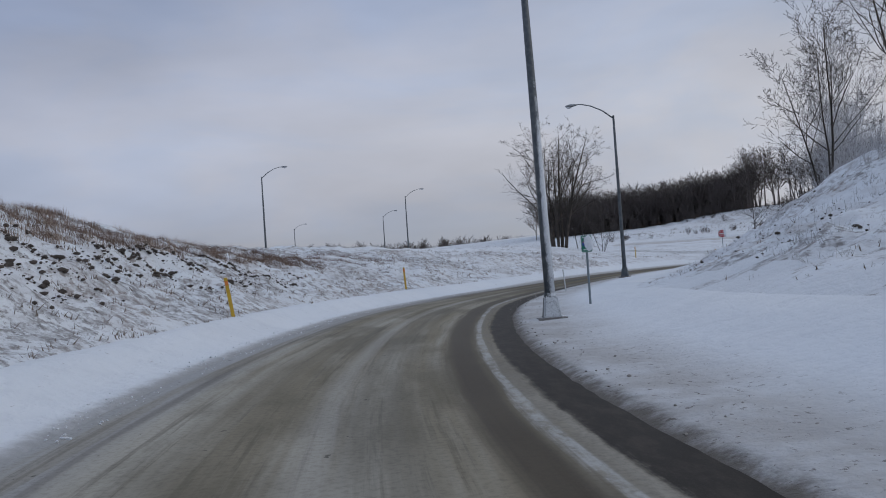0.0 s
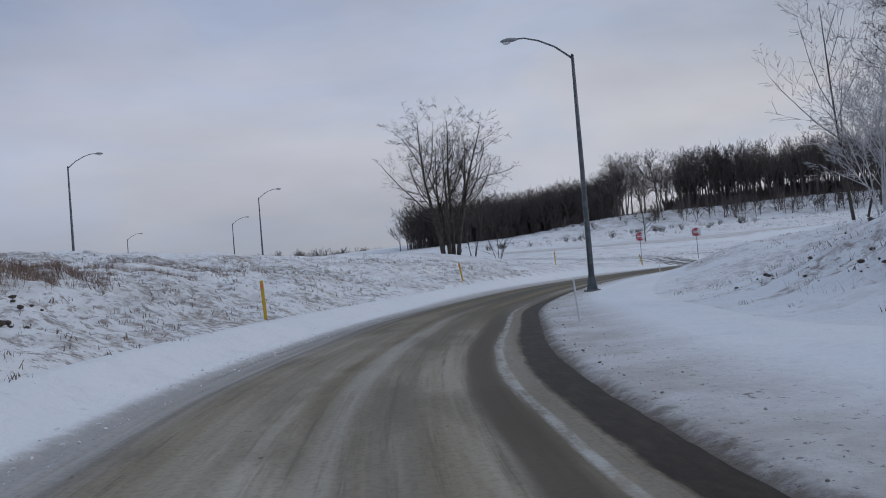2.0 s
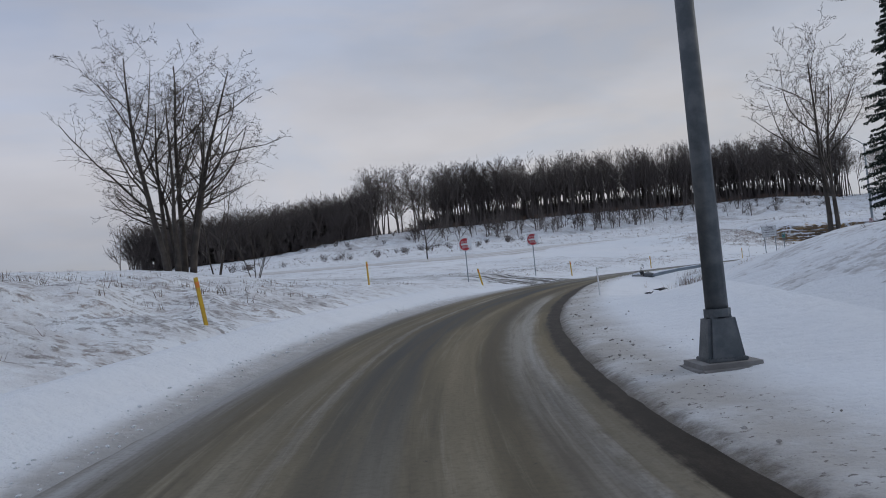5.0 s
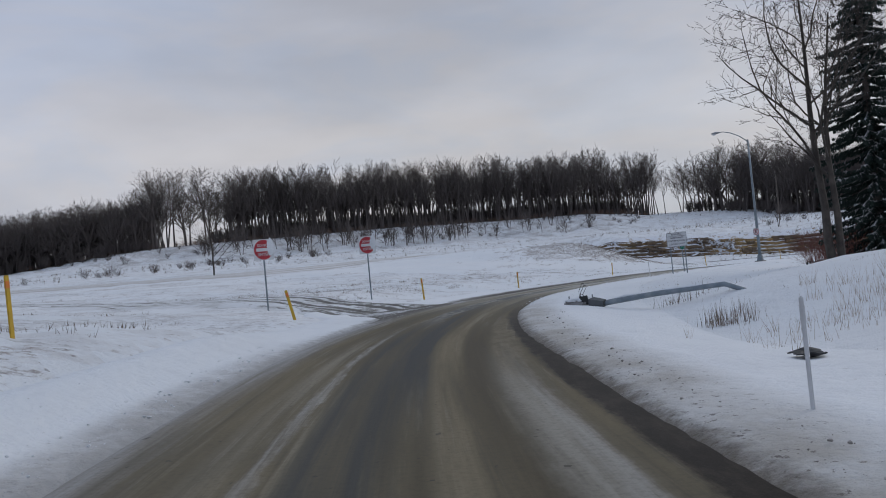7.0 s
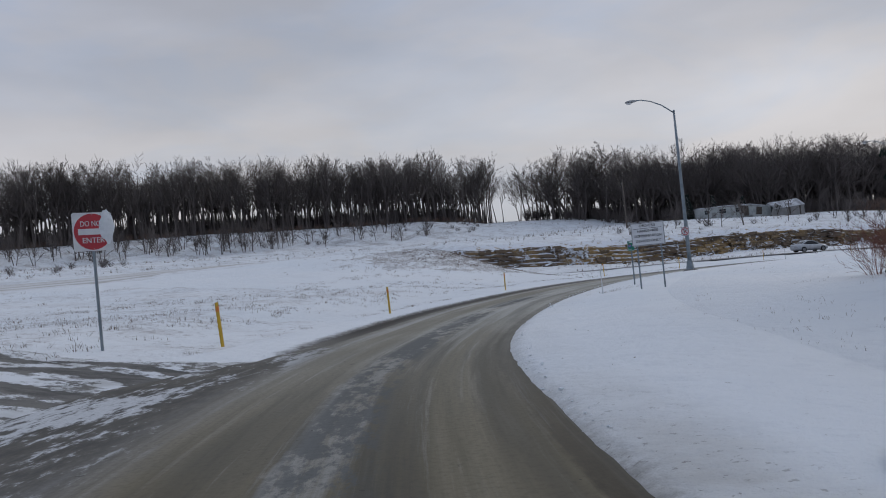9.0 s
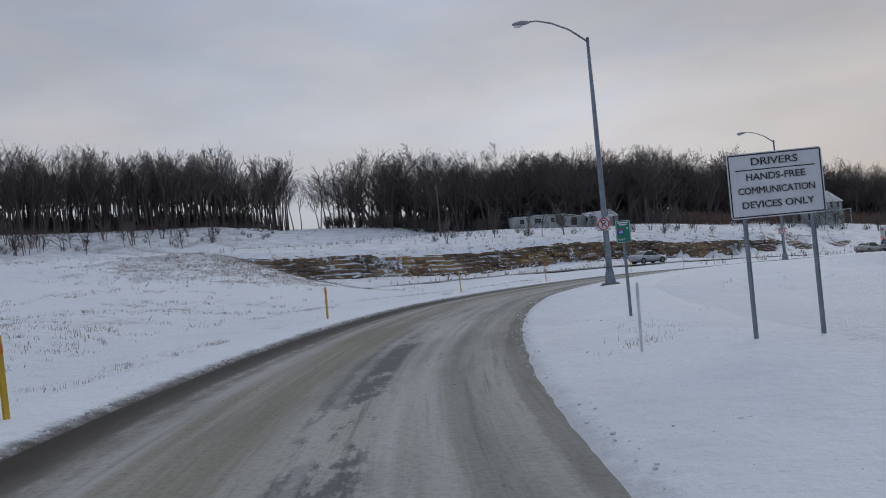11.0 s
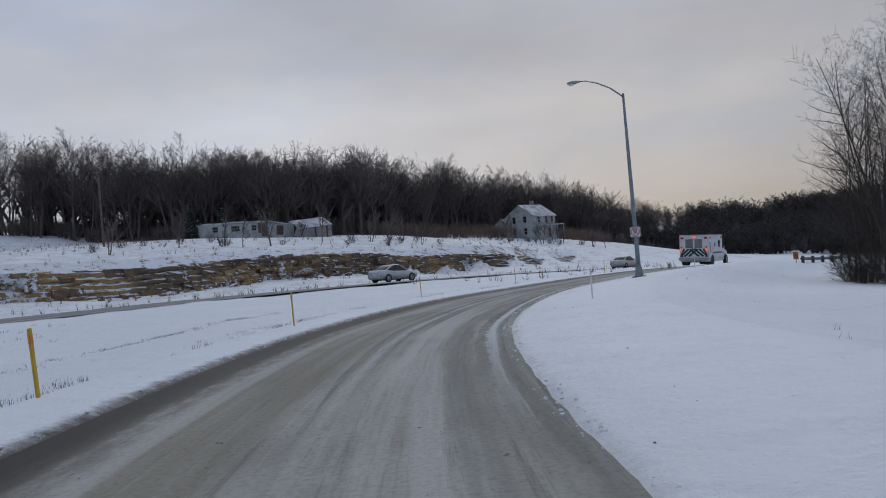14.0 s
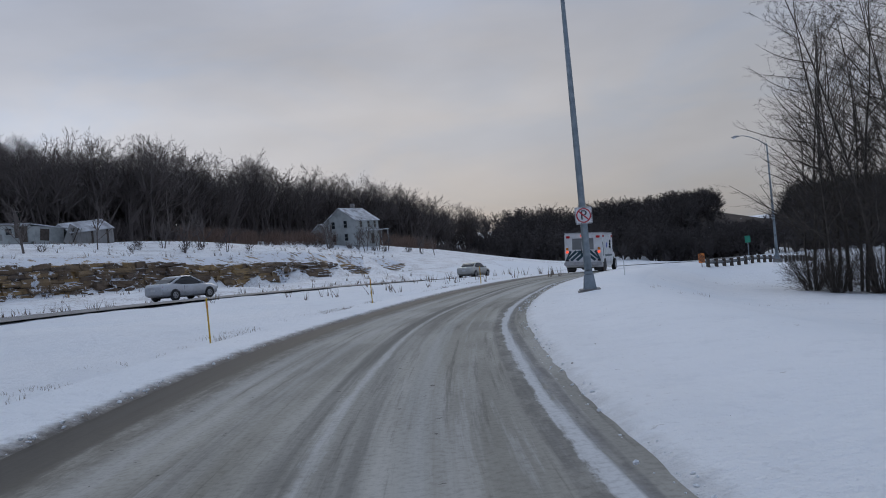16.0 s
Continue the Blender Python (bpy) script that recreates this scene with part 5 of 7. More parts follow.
# ---- bare trees, spruce, brush, grass ----
def grow(seed, height, stems=1, spread=0.25, first=0.35, levels=3, kids=(7, 5, 4), angle=48, lift=0.25, droop=0.0, radius=0.02, lean=0.0, fan=1.0, pieces=(6, 4, 3, 2), apart=0.024):
    """The limbs of a bare tree: rows of start, end, and the two radii."""
    rng = random.Random(seed)
    out = []

    def limb(p, way, length, r, level):
        n = pieces[min(level, 3)]
        spots, r0 = [], r
        for k in range(n):
            wob = Vector((rng.gauss(0, 1), rng.gauss(0, 1), rng.gauss(0, 0.6))) * (0.05, 0.11, 0.16, 0.2)[min(level, 3)]
            way = (way + wob + Vector((0, 0, lift * 0.16 if level else 0.04)) - Vector((0, 0, droop * 0.1))).normalized()
            q = p + way * (length / n)
            r2 = max(r0 * (1 - (0.86 if level == 0 else 0.8) * (k + 1) / n), 0.004)
            out.append((*p, *q, r, r2))
            spots.append((p, q, way.copy(), r2, (k + 1) / n))
            p, r = q, r2
        if level >= levels:
            return
        count = kids[min(level, len(kids) - 1)]
        start = first if level == 0 else 0.2
        for c in range(count):
            f = start + (1 - start) * (c + rng.random() * 0.9) / count
            k = min(int(f * n), n - 1)
            a, b, w, rr, _ = spots[k]
            at = a.lerp(b, f * n - k)
            side = Vector((rng.gauss(0, 1), rng.gauss(0, 1), rng.gauss(0, 0.3)))
            side = (side - w * side.dot(w)).normalized()
            ang = radians(angle * rng.uniform(0.7, 1.25))
            out_way = (w * math.cos(ang) + side * math.sin(ang)).normalized()
            share = (0.62 - 0.36 * f) if level == 0 else 0.55 * (1.1 - 0.6 * f)
            limb(at, out_way, length * share * rng.uniform(0.75, 1.25) * fan, max(rr * rng.uniform(0.45, 0.62), 0.005), level + 1)

    for i in range(stems):
        a = i * 2.4 + rng.random()
        tilt = spread * rng.uniform(0.5, 1.15) if stems > 1 else 0.0
        way = Vector((math.cos(a) * tilt + lean, math.sin(a) * tilt, 1)).normalized()
        off = Vector((math.cos(a), math.sin(a), 0)) * (apart * height * rng.uniform(0.6, 1.3) if stems > 1 else 0)
        h = height * (1.0 if i == 0 else rng.uniform(0.72, 1.0))
        limb(off + Vector((0, 0, -0.3)), way, h, h * radius, 0)
    return np.array(out, np.float32)


def prisms(limbs, sides=3, thicken=1.0, twig=1.0, blades=False):
    """Tapered prisms for limbs (a point where the end is finest; blades: the finest as single slivers): corners and triangles."""
    w = limbs[:, 3:6] - limbs[:, 0:3]
    w = w / np.maximum(np.linalg.norm(w, axis=1, keepdims=True), 1e-6)
    up = np.where(np.abs(w[:, 2:3]) < 0.9, np.array([[0, 0, 1.0]]), np.array([[1.0, 0, 0]]))
    u = np.cross(w, up)
    u /= np.linalg.norm(u, axis=1, keepdims=True)
    v = np.cross(w, u)

    def ring(some, at, r):
        turns = [k * math.tau / sides for k in range(sides)]
        return np.stack([limbs[some, at : at + 3] + (u[some] * math.cos(t) + v[some] * math.sin(t)) * (limbs[some, r : r + 1] * thicken) for t in turns], axis=1)

    tip = limbs[:, 7] < 0.0085
    limbs = limbs.copy()
    limbs[tip, 6] *= twig
    n, m = int((~tip).sum()), int(tip.sum())
    full = np.concatenate([ring(~tip, 0, 6), ring(~tip, 3, 7)], axis=1).reshape(-1, 3)
    if blades:
        r = limbs[tip, 6:7] * thicken
        turn = (np.arange(m) * 2.4)[:, None]
        side = (u[tip] * np.cos(turn) + v[tip] * np.sin(turn)) * r
        fine = np.stack([limbs[tip, 0:3] - side, limbs[tip, 0:3] + side, limbs[tip, 3:6]], axis=1).reshape(-1, 3)
        base = np.arange(n)[:, None] * (2 * sides)
        faces = [(n * 2 * sides + np.arange(m)[:, None] * 3) + np.array([[0, 1, 2]])]
        for k in range(sides):
            j = (k + 1) % sides
            faces += [base + np.array([[k, j, sides + j]]), base + np.array([[k, sides + j, sides + k]])]
        return np.vstack([full, fine]), np.concatenate(faces)
    fine = np.concatenate([ring(tip, 0, 6), limbs[tip, None, 3:6]], axis=1).reshape(-1, 3)
    base, base2 = np.arange(n)[:, None] * (2 * sides), n * 2 * sides + np.arange(m)[:, None] * (sides + 1)
    faces = []
    for k in range(sides):
        j = (k + 1) % sides
        faces += [base + np.array([[k, j, sides + j]]), base + np.array([[k, sides + j, sides + k]]), base2 + np.array([[k, j, sides]])]
    return np.vstack([full, fine]), np.concatenate(faces)


def bare_tree(x, y, limbs, label, bark=BARK, name="bare_tree", turn=0.0, z=None, group="", thick=0.035, thicken=1.0):
    """Trunk and limbs as one part, the fine twigs of the crown as another."""
    t = thing(name, label, "shrub" if "shrub" in name else "tree", x, y, z, turn, group)
    big = limbs[:, 6] > thick
    for kind, some, sides in (("trunk", limbs[big], 6), ("crown", limbs[~big], 3)):
        if len(some):
            v, f = prisms(some, sides, thicken * (0.74 if kind == "trunk" else 1.0), 1.4)
            mesh_object(kind, v, f, bark, t, smooth=kind == "trunk")
    return t


bare_tree(14.76, 86.4, grow(19, 12.2, 7, 0.20, 0.26, 4, (13, 8, 5, 3), 58, 0.42, radius=0.0115, fan=0.86, apart=0.06, pieces=(9, 7, 4, 2)), "clump of dark bare trees on the snowy bank", BARK, "tree_clump", 20, thick=0.03, thicken=1.85)
bare_tree(17.2, 88.5, grow(12, 7.0, 3, 0.3, 0.2, 3, (7, 5, 4), 50, 0.3, radius=0.010), "low bare thicket tree beside the clump", BARK, "bare_tree", 0)
bare_tree(20.0, 90.5, grow(13, 5.0, 4, 0.4, 0.15, 3, (7, 5, 4), 50, 0.3, radius=0.010), "low bare thicket tree beside the clump", BARK, "bare_tree", 0)
bare_tree(52, 129, grow(21, 8.0, 1, 0, 0.14, 4, (18, 7, 4, 3), 52, 0.4, radius=0.011), "lone slender bare tree on the snow slope", BARK, thicken=1.3)
bare_tree(44.3, 68.4, grow(268, 10.2, 2, 0.03, 0.34, 4, (12, 8, 5, 3), 50, 0.5, radius=0.0125, fan=0.95, pieces=(9, 7, 4, 2), apart=0.02), "twin-stemmed bare tree beside a dark spruce", BARK, "bare_tree", 150, thicken=1.7)
for k, (x, y, h, st, sd) in enumerate(((17.4, 33.0, 8.0, 3, 41), (20.5, 31.0, 9.5, 2, 42), (24.5, 34, 9.0, 2, 43), (20.5, 37.5, 7.0, 4, 44), (29, 53, 11.8, 2, 45), (22.5, 43.0, 5.5, 5, 46), (24.5, 45.5, 6.5, 4, 47), (26, 30, 10, 2, 48), (31, 35, 10, 2, 49))):
    bare_tree(x, y, grow(sd, h, st, 0.22, 0.25, 4, (10, 6, 4, 3), 42, 0.55, radius=0.0075, lean=-0.05), "frost-dusted bare sapling on the snowy hill", FROST if k in (3, 5, 6) else BARK,
              "bare_tree", 40 * k, group="saplings on the hill", thick=0.02, thicken=1.5)
for k, (x, y, h, sd) in enumerate(((121.6, 64.4, 15.0, 61), (123.0, 64.0, 14.5, 62), (120.8, 63.2, 15.5, 63), (123.4, 62.4, 13.5, 64), (121.4, 61.8, 15.0, 65), (119.6, 62.0, 14, 66), (122.6, 60.4, 15.0, 67),
                                   (119.8, 60.0, 14, 68), (117.8, 60.8, 13, 69), (124.4, 65.0, 13.0, 70), (122.2, 65.6, 12.0, 71), (120.2, 64.4, 14.5, 72), (118.6, 62.6, 15.0, 73), (125.6, 63.2, 14.0, 74))):
    bare_tree(x, y, grow(sd, h, 2 if k % 2 else 1, 0.08, 0.14, 3, (30, 9, 6), 54, 0.42, radius=0.0078, fan=0.62, pieces=(8, 5, 3, 2)), "tall thin bare tree in a roadside clump", BARK, "bare_tree", 70 * k, group="roadside clump of trees", thick=0.03, thicken=1.1)
for k, (x, y, h) in enumerate(((121.6, 65.8, 1.6), (120.2, 64.8, 2.2), (119.0, 63.4, 2.4), (123.8, 65.6, 2.0), (118.0, 62.2, 2.2), (122.6, 65.0, 2.4), (121.0, 64.0, 2.6), (125.0, 64.6, 2.2))):
    bare_tree(x, y, grow(80 + k, h * 1.2, 22, 0.7, 0.05, 2, (8, 6), 45, 0.2, radius=0.011), "dark leafless undergrowth at the foot of trees", BARK, "shrub", 0, thick=0.05)
for k, (x, y, h) in enumerate(((55.5, 74.2, 1.9), (57.0, 73.4, 1.8), (54.4, 73.2, 2.0), (58.5, 74.0, 1.6), (53.2, 73.0, 2.0), (56.2, 72.6, 2.1), (52.4, 71.8, 1.7), (54.0, 71.9, 2.1))):
    bare_tree(x, y, grow(90 + k, h, 16, 0.75, 0.15, 2, (6, 4), 32, 0.3, radius=0.0075), "reddish leafless shrub in the snow", REDTWIG, "shrub", 0, group="red shrubs", thick=0.05)


def spruce(x, y, height, seed, label):
    """A dark spruce: a trunk, and drooping boughs of many small needle sprays."""
    t = thing("spruce_tree", label, "tree", x, y)
    rng = random.Random(seed)
    part("trunk", tube([(0, 0, -0.3), (0, 0, height * 0.5), (0, 0, height)], [0.24, 0.14, 0.02], 8), BARK, t, smooth=True)
    verts, faces, frost_v, frost_f = [], [], [], []
    level = 0.5
    while level < height - 0.2:
        reach = (0.3 + (height - level) * 0.23) * rng.uniform(0.7, 1.1)
        for b in range(11):
            a = rng.random() * math.tau
            sag = rng.uniform(0.18, 0.5)
            length = reach * rng.uniform(0.45, 1.25)
            n = max(7, int(length / (0.075 if height > 10 else 0.11)))
            for k in range(n):
                f = (k + 0.5) / n
                r = f * length
                cz = level - sag * r + 0.14 * r * f
                for sgn in (-1, 1, rng.choice((-0.3, 0.3))):
                    spray = (0.17 * (1.1 - f) + 0.08) * rng.uniform(0.6, 1.3)
                    aa = a + sgn * rng.uniform(0.5, 1.0)
                    px, py = r * math.cos(a), r * math.sin(a)
                    ex, ey = px + spray * math.cos(aa), py + spray * math.sin(aa)
                    ez = cz - rng.uniform(0.05, 0.22)
                    wx, wy = -math.sin(aa) * 0.016, math.cos(aa) * 0.016
                    hang = rng.uniform(0.03, 0.09)
                    i = len(verts)
                    verts += [(px - wx, py - wy, cz), (px + wx, py + wy, cz), (ex, ey, ez), (ex - 0.06 * math.cos(aa), ey - 0.06 * math.sin(aa), ez - hang)]
                    faces += [(i, i + 1, i + 2, i + 2), (i, i + 2, i + 3, i + 3)]
                    if rng.random() < 0.2:
                        j = len(frost_v)
                        frost_v += [(px - wx, py - wy, cz + 0.02), (px + wx, py + wy, cz + 0.02), (ex, ey, ez + 0.02)]
                        frost_f.append((j, j + 1, j + 2))
        level += 0.24 + 0.10 * rng.random()
    tri = [f[:3] for f in faces]
    mesh_object("crown", verts, tri, NEEDLES, t)
    tagged(mesh_object("snow_crust", frost_v, frost_f, FROST, t), "snow on the boughs", kind="stuff")
    return t


spruce(54.5, 70.6, 15.5, 5, "tall dark green spruce with snow on its lower boughs")
spruce(57.8, 67.6, 13.5, 6, "dark green spruce beside a taller one")
for x, y, h, sd in ((199.5, 131.5, 5.5, 7), (203.5, 127.6, 5.0, 8), (208.6, 123.0, 4.6, 9)):
    spruce(x, y, h, sd, "small dark evergreen behind the trailer home")


def forest(name, label, line, depth, count, kinds, seed, material):
    """A wood of bare trees as one mass: trunks set at random behind a front edge."""
    rng = np.random.default_rng(seed)
    line = np.array(line, float)
    run = np.r_[0, np.cumsum(np.hypot(*np.diff(line, axis=0).T))]
    s = rng.random(count) * run[-1]
    x, y = np.interp(s, run, line[:, 0]), np.interp(s, run, line[:, 1])
    e = 1.0
    dx, dy = np.interp(s + e, run, line[:, 0]) - np.interp(s - e, run, line[:, 0]), np.interp(s + e, run, line[:, 1]) - np.interp(s - e, run, line[:, 1])
    m = np.hypot(dx, dy)
    back = rng.random(count) ** 1.3 * depth
    x, y = x - dy / m * back, y + dx / m * back
    z = land(x, y) - 0.05
    V, F, total = [], [], 0
    for i in range(count):
        v, f = kinds[int(rng.integers(len(kinds)))]
        t, k = rng.random() * math.tau, rng.uniform(0.72, 1.1)
        c, sn = math.cos(t) * k, math.sin(t) * k
        V.append(np.column_stack([x[i] + v[:, 0] * c - v[:, 1] * sn, y[i] + v[:, 0] * sn + v[:, 1] * c, z[i] + v[:, 2] * k]))
        F.append(f + total)
        total += len(v)
    ob = mesh_object(name, np.vstack(V), np.vstack(F), material)
    return tagged(ob, label, "woods", kind="stuff")


LEAN = (4, 2, 1, 1)
# wood-grown trees: a long clear stem, then a narrow crown of steep limbs
TALL = [prisms(grow(100 + k, 13.2, 1, 0, 0.44, 3, (12, 8, 6), 33, 0.7, radius=0.0105, fan=0.95, pieces=LEAN), 3, 1.5, 3.8, True) for k in range(9)]
BROAD = [prisms(grow(190 + k, 14.2, 2 if k % 3 == 0 else 1, 0.16, 0.30, 3, (12, 8, 5), 42, 0.65, radius=0.0105, fan=1.0, pieces=LEAN), 3, 1.6, 4.2, True) for k in range(9)]
SHORT = [prisms(grow(120 + k, 10.5, 1, 0, 0.16, 3, (13, 8, 5), 42, 0.65, radius=0.0095, pieces=LEAN), 3, 1.6, 4.0, True) for k in range(6)]
SAPLING = [prisms(grow(130 + k, 5.0, 1 + k % 3, 0.25, 0.22, 2, (10, 6), 42, 0.5, radius=0.012, pieces=(3, 2, 1, 1)), 3, 1.7, 4.0, True) for k in range(5)]
BRUSH = [prisms(grow(140 + k, 3.2, 7, 0.35, 0.1, 2, (7, 4), 36, 0.4, radius=0.008, pieces=(2, 1, 1, 1)), 3, 1.8, 4.0, True) for k in range(5)]
LOW = [prisms(grow(150 + k, 1.5, 9, 0.5, 0.1, 2, (5, 3), 36, 0.3, radius=0.008, pieces=(2, 1, 1, 1)), 3, 1.4, 3.0, True) for k in range(4)]
STEMS = [prisms(grow(155 + k, 3.0, 9, 0.12, 0.3, 1, (5,), 28, 0.5, radius=0.0065, pieces=(2, 1, 1, 1), apart=0.12), 3, 1.6, 3.0, True) for k in range(4)]
HILL_TREE = [prisms(grow(165 + k, 9.0, 1, 0, 0.15, 2, (16, 8), 58, 0.25, radius=0.012, pieces=(3, 2, 1, 1)), 3, 2.2, 7.0, True) for k in range(5)]
FAR = [prisms(grow(160 + k, 11.5, 1, 0, 0.1, 2, (17, 11), 46, 0.55, radius=0.012, pieces=LEAN), 3, 2.2, 7.0, True) for k in range(5)]
POLES = [prisms(grow(170 + k, 10.5, 1, 0, 0.5, 2, (8, 4), 34, 0.7, radius=0.0105, pieces=(3, 1, 1, 1)), 3, 1.8, 5.0, True) for k in range(6)]
DENSE = [prisms(grow(175 + k, 11.0, 1, 0, 0.2, 2, (12, 5), 40, 0.6, radius=0.011, pieces=(3, 1, 1, 1)), 3, 2.0, 6.0, True) for k in range(6)]
forest("woods", "dark leafless woods along the top of the snow slope", [(112, 232), (150, 217), (180, 200), (209, 182)], 24, 300, TALL, 1, WOODS)
forest("woods", "close-set trunks deep in the bare woods", [(112, 233), (150, 219), (180, 202), (208, 185)], 30, 660, POLES, 21, WOODS)
UNDER = [prisms(grow(200 + k, 4.2, 8, 0.4, 0.1, 1, (6,), 40, 0.4, radius=0.008, pieces=(2, 1, 1, 1), apart=0.1), 3, 3.0, 7.0, True) for k in range(4)]
forest("brush", "dark undergrowth deep in the bare woods", [(112, 240), (150, 226), (180, 209), (208, 190)], 26, 320, UNDER, 29, WOODS)
forest("woods", "open row of bare trees at the thin end of the woods", [(90, 239), (104, 234), (118, 229)], 7, 26, BROAD, 25, WOODS)
forest("woods", "dense dark thicket of lower bare trees", [(36, 266), (66, 251), (92, 238)], 34, 270, SHORT, 2, WOODS)
forest("woods", "close-set trunks deep in the thicket", [(36, 268), (66, 253), (94, 240)], 36, 270, DENSE, 22, WOODS)
forest("woods", "dense dark leafless woods behind a clearing", [(216.5, 182), (213, 150), (214, 124), (226, 109), (246, 99), (276, 90), (302, 72), (335, 40)], 40, 430, BROAD, 3, WOODS)
forest("woods", "close-set trunks deep in the bare woods", [(221, 182), (216, 150), (216, 124), (228, 110), (248, 100), (278, 91), (304, 74), (337, 42)], 54, 800, DENSE, 23, WOODS)
forest("woods", "dark leafless woods running down the valley side", [(298, 66), (322, 46), (348, 26)], 34, 170, BROAD, 14, WOODS)
forest("brush", "dead growth along the foot of the woods", [(60, 253), (118, 230), (150, 218), (180, 201), (206, 185)], 6, 230, LOW, 4, RUSSET)
forest("brush", "bare brush along the foot of the thicket", [(40, 262), (66, 250), (92, 237)], 16, 200, BRUSH, 26, WOODS)
forest("brush", "bare brush along the foot of the woods", [(219, 182), (212, 150), (213, 122)], 30, 280, BRUSH, 5, WOODS)
forest("brush", "bare brush along the foot of the woods", [(216, 118), (232, 103), (252, 93), (276, 80), (300, 58), (335, 22)], 24, 420, BRUSH, 6, WOODS)
forest("saplings", "dark bare saplings on the face of the snow bank", [(94, 216), (118, 207), (144, 198), (176, 180)], 9, 90, SAPLING, 17, WOODS)
forest("saplings", "bare saplings on the snow above the rock cut", [(160, 128), (185, 110), (205, 92)], 9, 30, SAPLING[:2] + LOW, 27, WOODS)
forest("brush", "low bare bushes scattered over the snow bank", [(70, 226), (112, 214), (150, 197), (190, 172)], 16, 60, LOW, 28, WOODS)
forest("brush", "low bare bushes on the brow of the near field", [(34, 150), (60, 165), (90, 178), (110, 186)], 12, 40, LOW, 18, WOODS)
forest("brush", "russet brush below the farmhouse woods", [(228, 104), (246, 92), (256, 82), (270, 66), (290, 52)], 7, 420, STEMS, 19, RUSSET)
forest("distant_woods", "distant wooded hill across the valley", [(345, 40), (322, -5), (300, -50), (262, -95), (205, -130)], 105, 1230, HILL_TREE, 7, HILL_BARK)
THICK = [prisms(grow(180 + k, 5.5, 6, 0.3, 0.1, 2, (5, 3), 45, 0.3, radius=0.010, pieces=(2, 1, 1, 1)), 3, 4.0, 9.0, True) for k in range(3)]
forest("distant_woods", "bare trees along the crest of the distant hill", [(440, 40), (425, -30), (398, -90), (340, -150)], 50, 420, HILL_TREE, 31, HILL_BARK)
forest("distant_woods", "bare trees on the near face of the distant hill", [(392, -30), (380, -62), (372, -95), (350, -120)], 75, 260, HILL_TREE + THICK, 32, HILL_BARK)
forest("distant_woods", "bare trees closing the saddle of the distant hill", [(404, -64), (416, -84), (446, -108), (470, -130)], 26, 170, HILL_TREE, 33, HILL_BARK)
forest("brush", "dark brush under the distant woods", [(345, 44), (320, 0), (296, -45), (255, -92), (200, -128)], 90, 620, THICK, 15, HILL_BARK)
forest("saplings", "bare young trees standing round the farmhouse", [(252, 62), (249, 72), (248, 84)], 6, 9, SAPLING, 16, WOODS)
forest("brush", "bare brush in front of the farmhouse", [(252, 64), (250, 74), (249, 86)], 6, 14, LOW, 24, WOODS)
forest("distant_woods", "faint line of bare trees far beyond the bank", [(-130, 520), (-60, 500), (30, 510), (70, 530)], 60, 150, FAR, 8, WOODS)


def tufts(name, label, spots, material, height, blades, seed, width=0.02, lean=0.5):
    """Dead grass: many thin leaning blades, as one mass."""
    rng = np.random.default_rng(seed)
    x, y = np.repeat(spots[:, 0], blades), np.repeat(spots[:, 1], blades)
    z = np.repeat(land(spots[:, 0], spots[:, 1]) + rumple(spots[:, 0], spots[:, 1]), blades)
    n = len(x)
    x, y = x + rng.normal(0, 0.09, n), y + rng.normal(0, 0.09, n)
    h = height * rng.uniform(0.35, 1.15, n)
    a, t = rng.random(n) * math.tau, rng.random(n) * math.tau
    k = lean * rng.random(n) * h
    wx, wy = np.cos(t) * width * rng.uniform(0.5, 1.4, n), np.sin(t) * width
    V = np.empty((n, 3, 3))
    V[:, 0] = np.column_stack([x - wx, y - wy, z - 0.08])
    V[:, 1] = np.column_stack([x + wx, y + wy, z - 0.08])
    V[:, 2] = np.column_stack([x + np.cos(a) * k, y + np.sin(a) * k, z + h])
    ob = mesh_object(name, V.reshape(-1, 3), np.arange(3 * n).reshape(-1, 3), material)
    return tagged(ob, label, "grass", kind="stuff")


def scatter(count, seed, s0, s1, d0, d1, clump=0.5, scale=0.35):
    """Places along the ramp between two distances from it, gathered in patches."""
    rng = np.random.default_rng(seed)
    spots = []
    while len(spots) < count:
        s, d = rng.uniform(s0, s1), rng.uniform(d0, d1)
        x, y, _, _ = along(s, d)
        if noise.noise(Vector((x * scale, y * scale, seed))) + 0.6 * noise.noise(Vector((x * scale * 3, y * scale * 3, seed))) > clump - 0.5 + rng.normal(0, 0.15):
            spots.append((x, y))
    return np.array(spots)


tufts("dead_grass", "dark dead weeds poking through snow on the bank", scatter(4200, 1, 8, 78, 4.5, 14, 0.55, 0.6), WEED, 0.055, 6, 1, 0.014, 2.8)
tufts("dead_grass", "stray dead weeds on the lower bank", scatter(600, 13, 76, 106, 5.2, 13, 0.56, 0.3), WEED, 0.14, 5, 13, 0.009, 1.2)
tufts("dead_grass", "brown dead grass along the top of the bank", np.vstack([scatter(2600, 2, 38, 66, 7.9, 10.4, 0.34, 0.4), scatter(700, 46, 56, 76, 8.6, 13.0, 0.6, 0.3)]), RUSSET, 0.19, 13, 2, 0.006, 1.1)
tufts("dead_grass", "tan dead grass mixed in along the top of the bank", scatter(1000, 47, 36, 62, 7.8, 10.0, 0.4, 0.4), STRAW, 0.17, 10, 47, 0.006, 1.2)
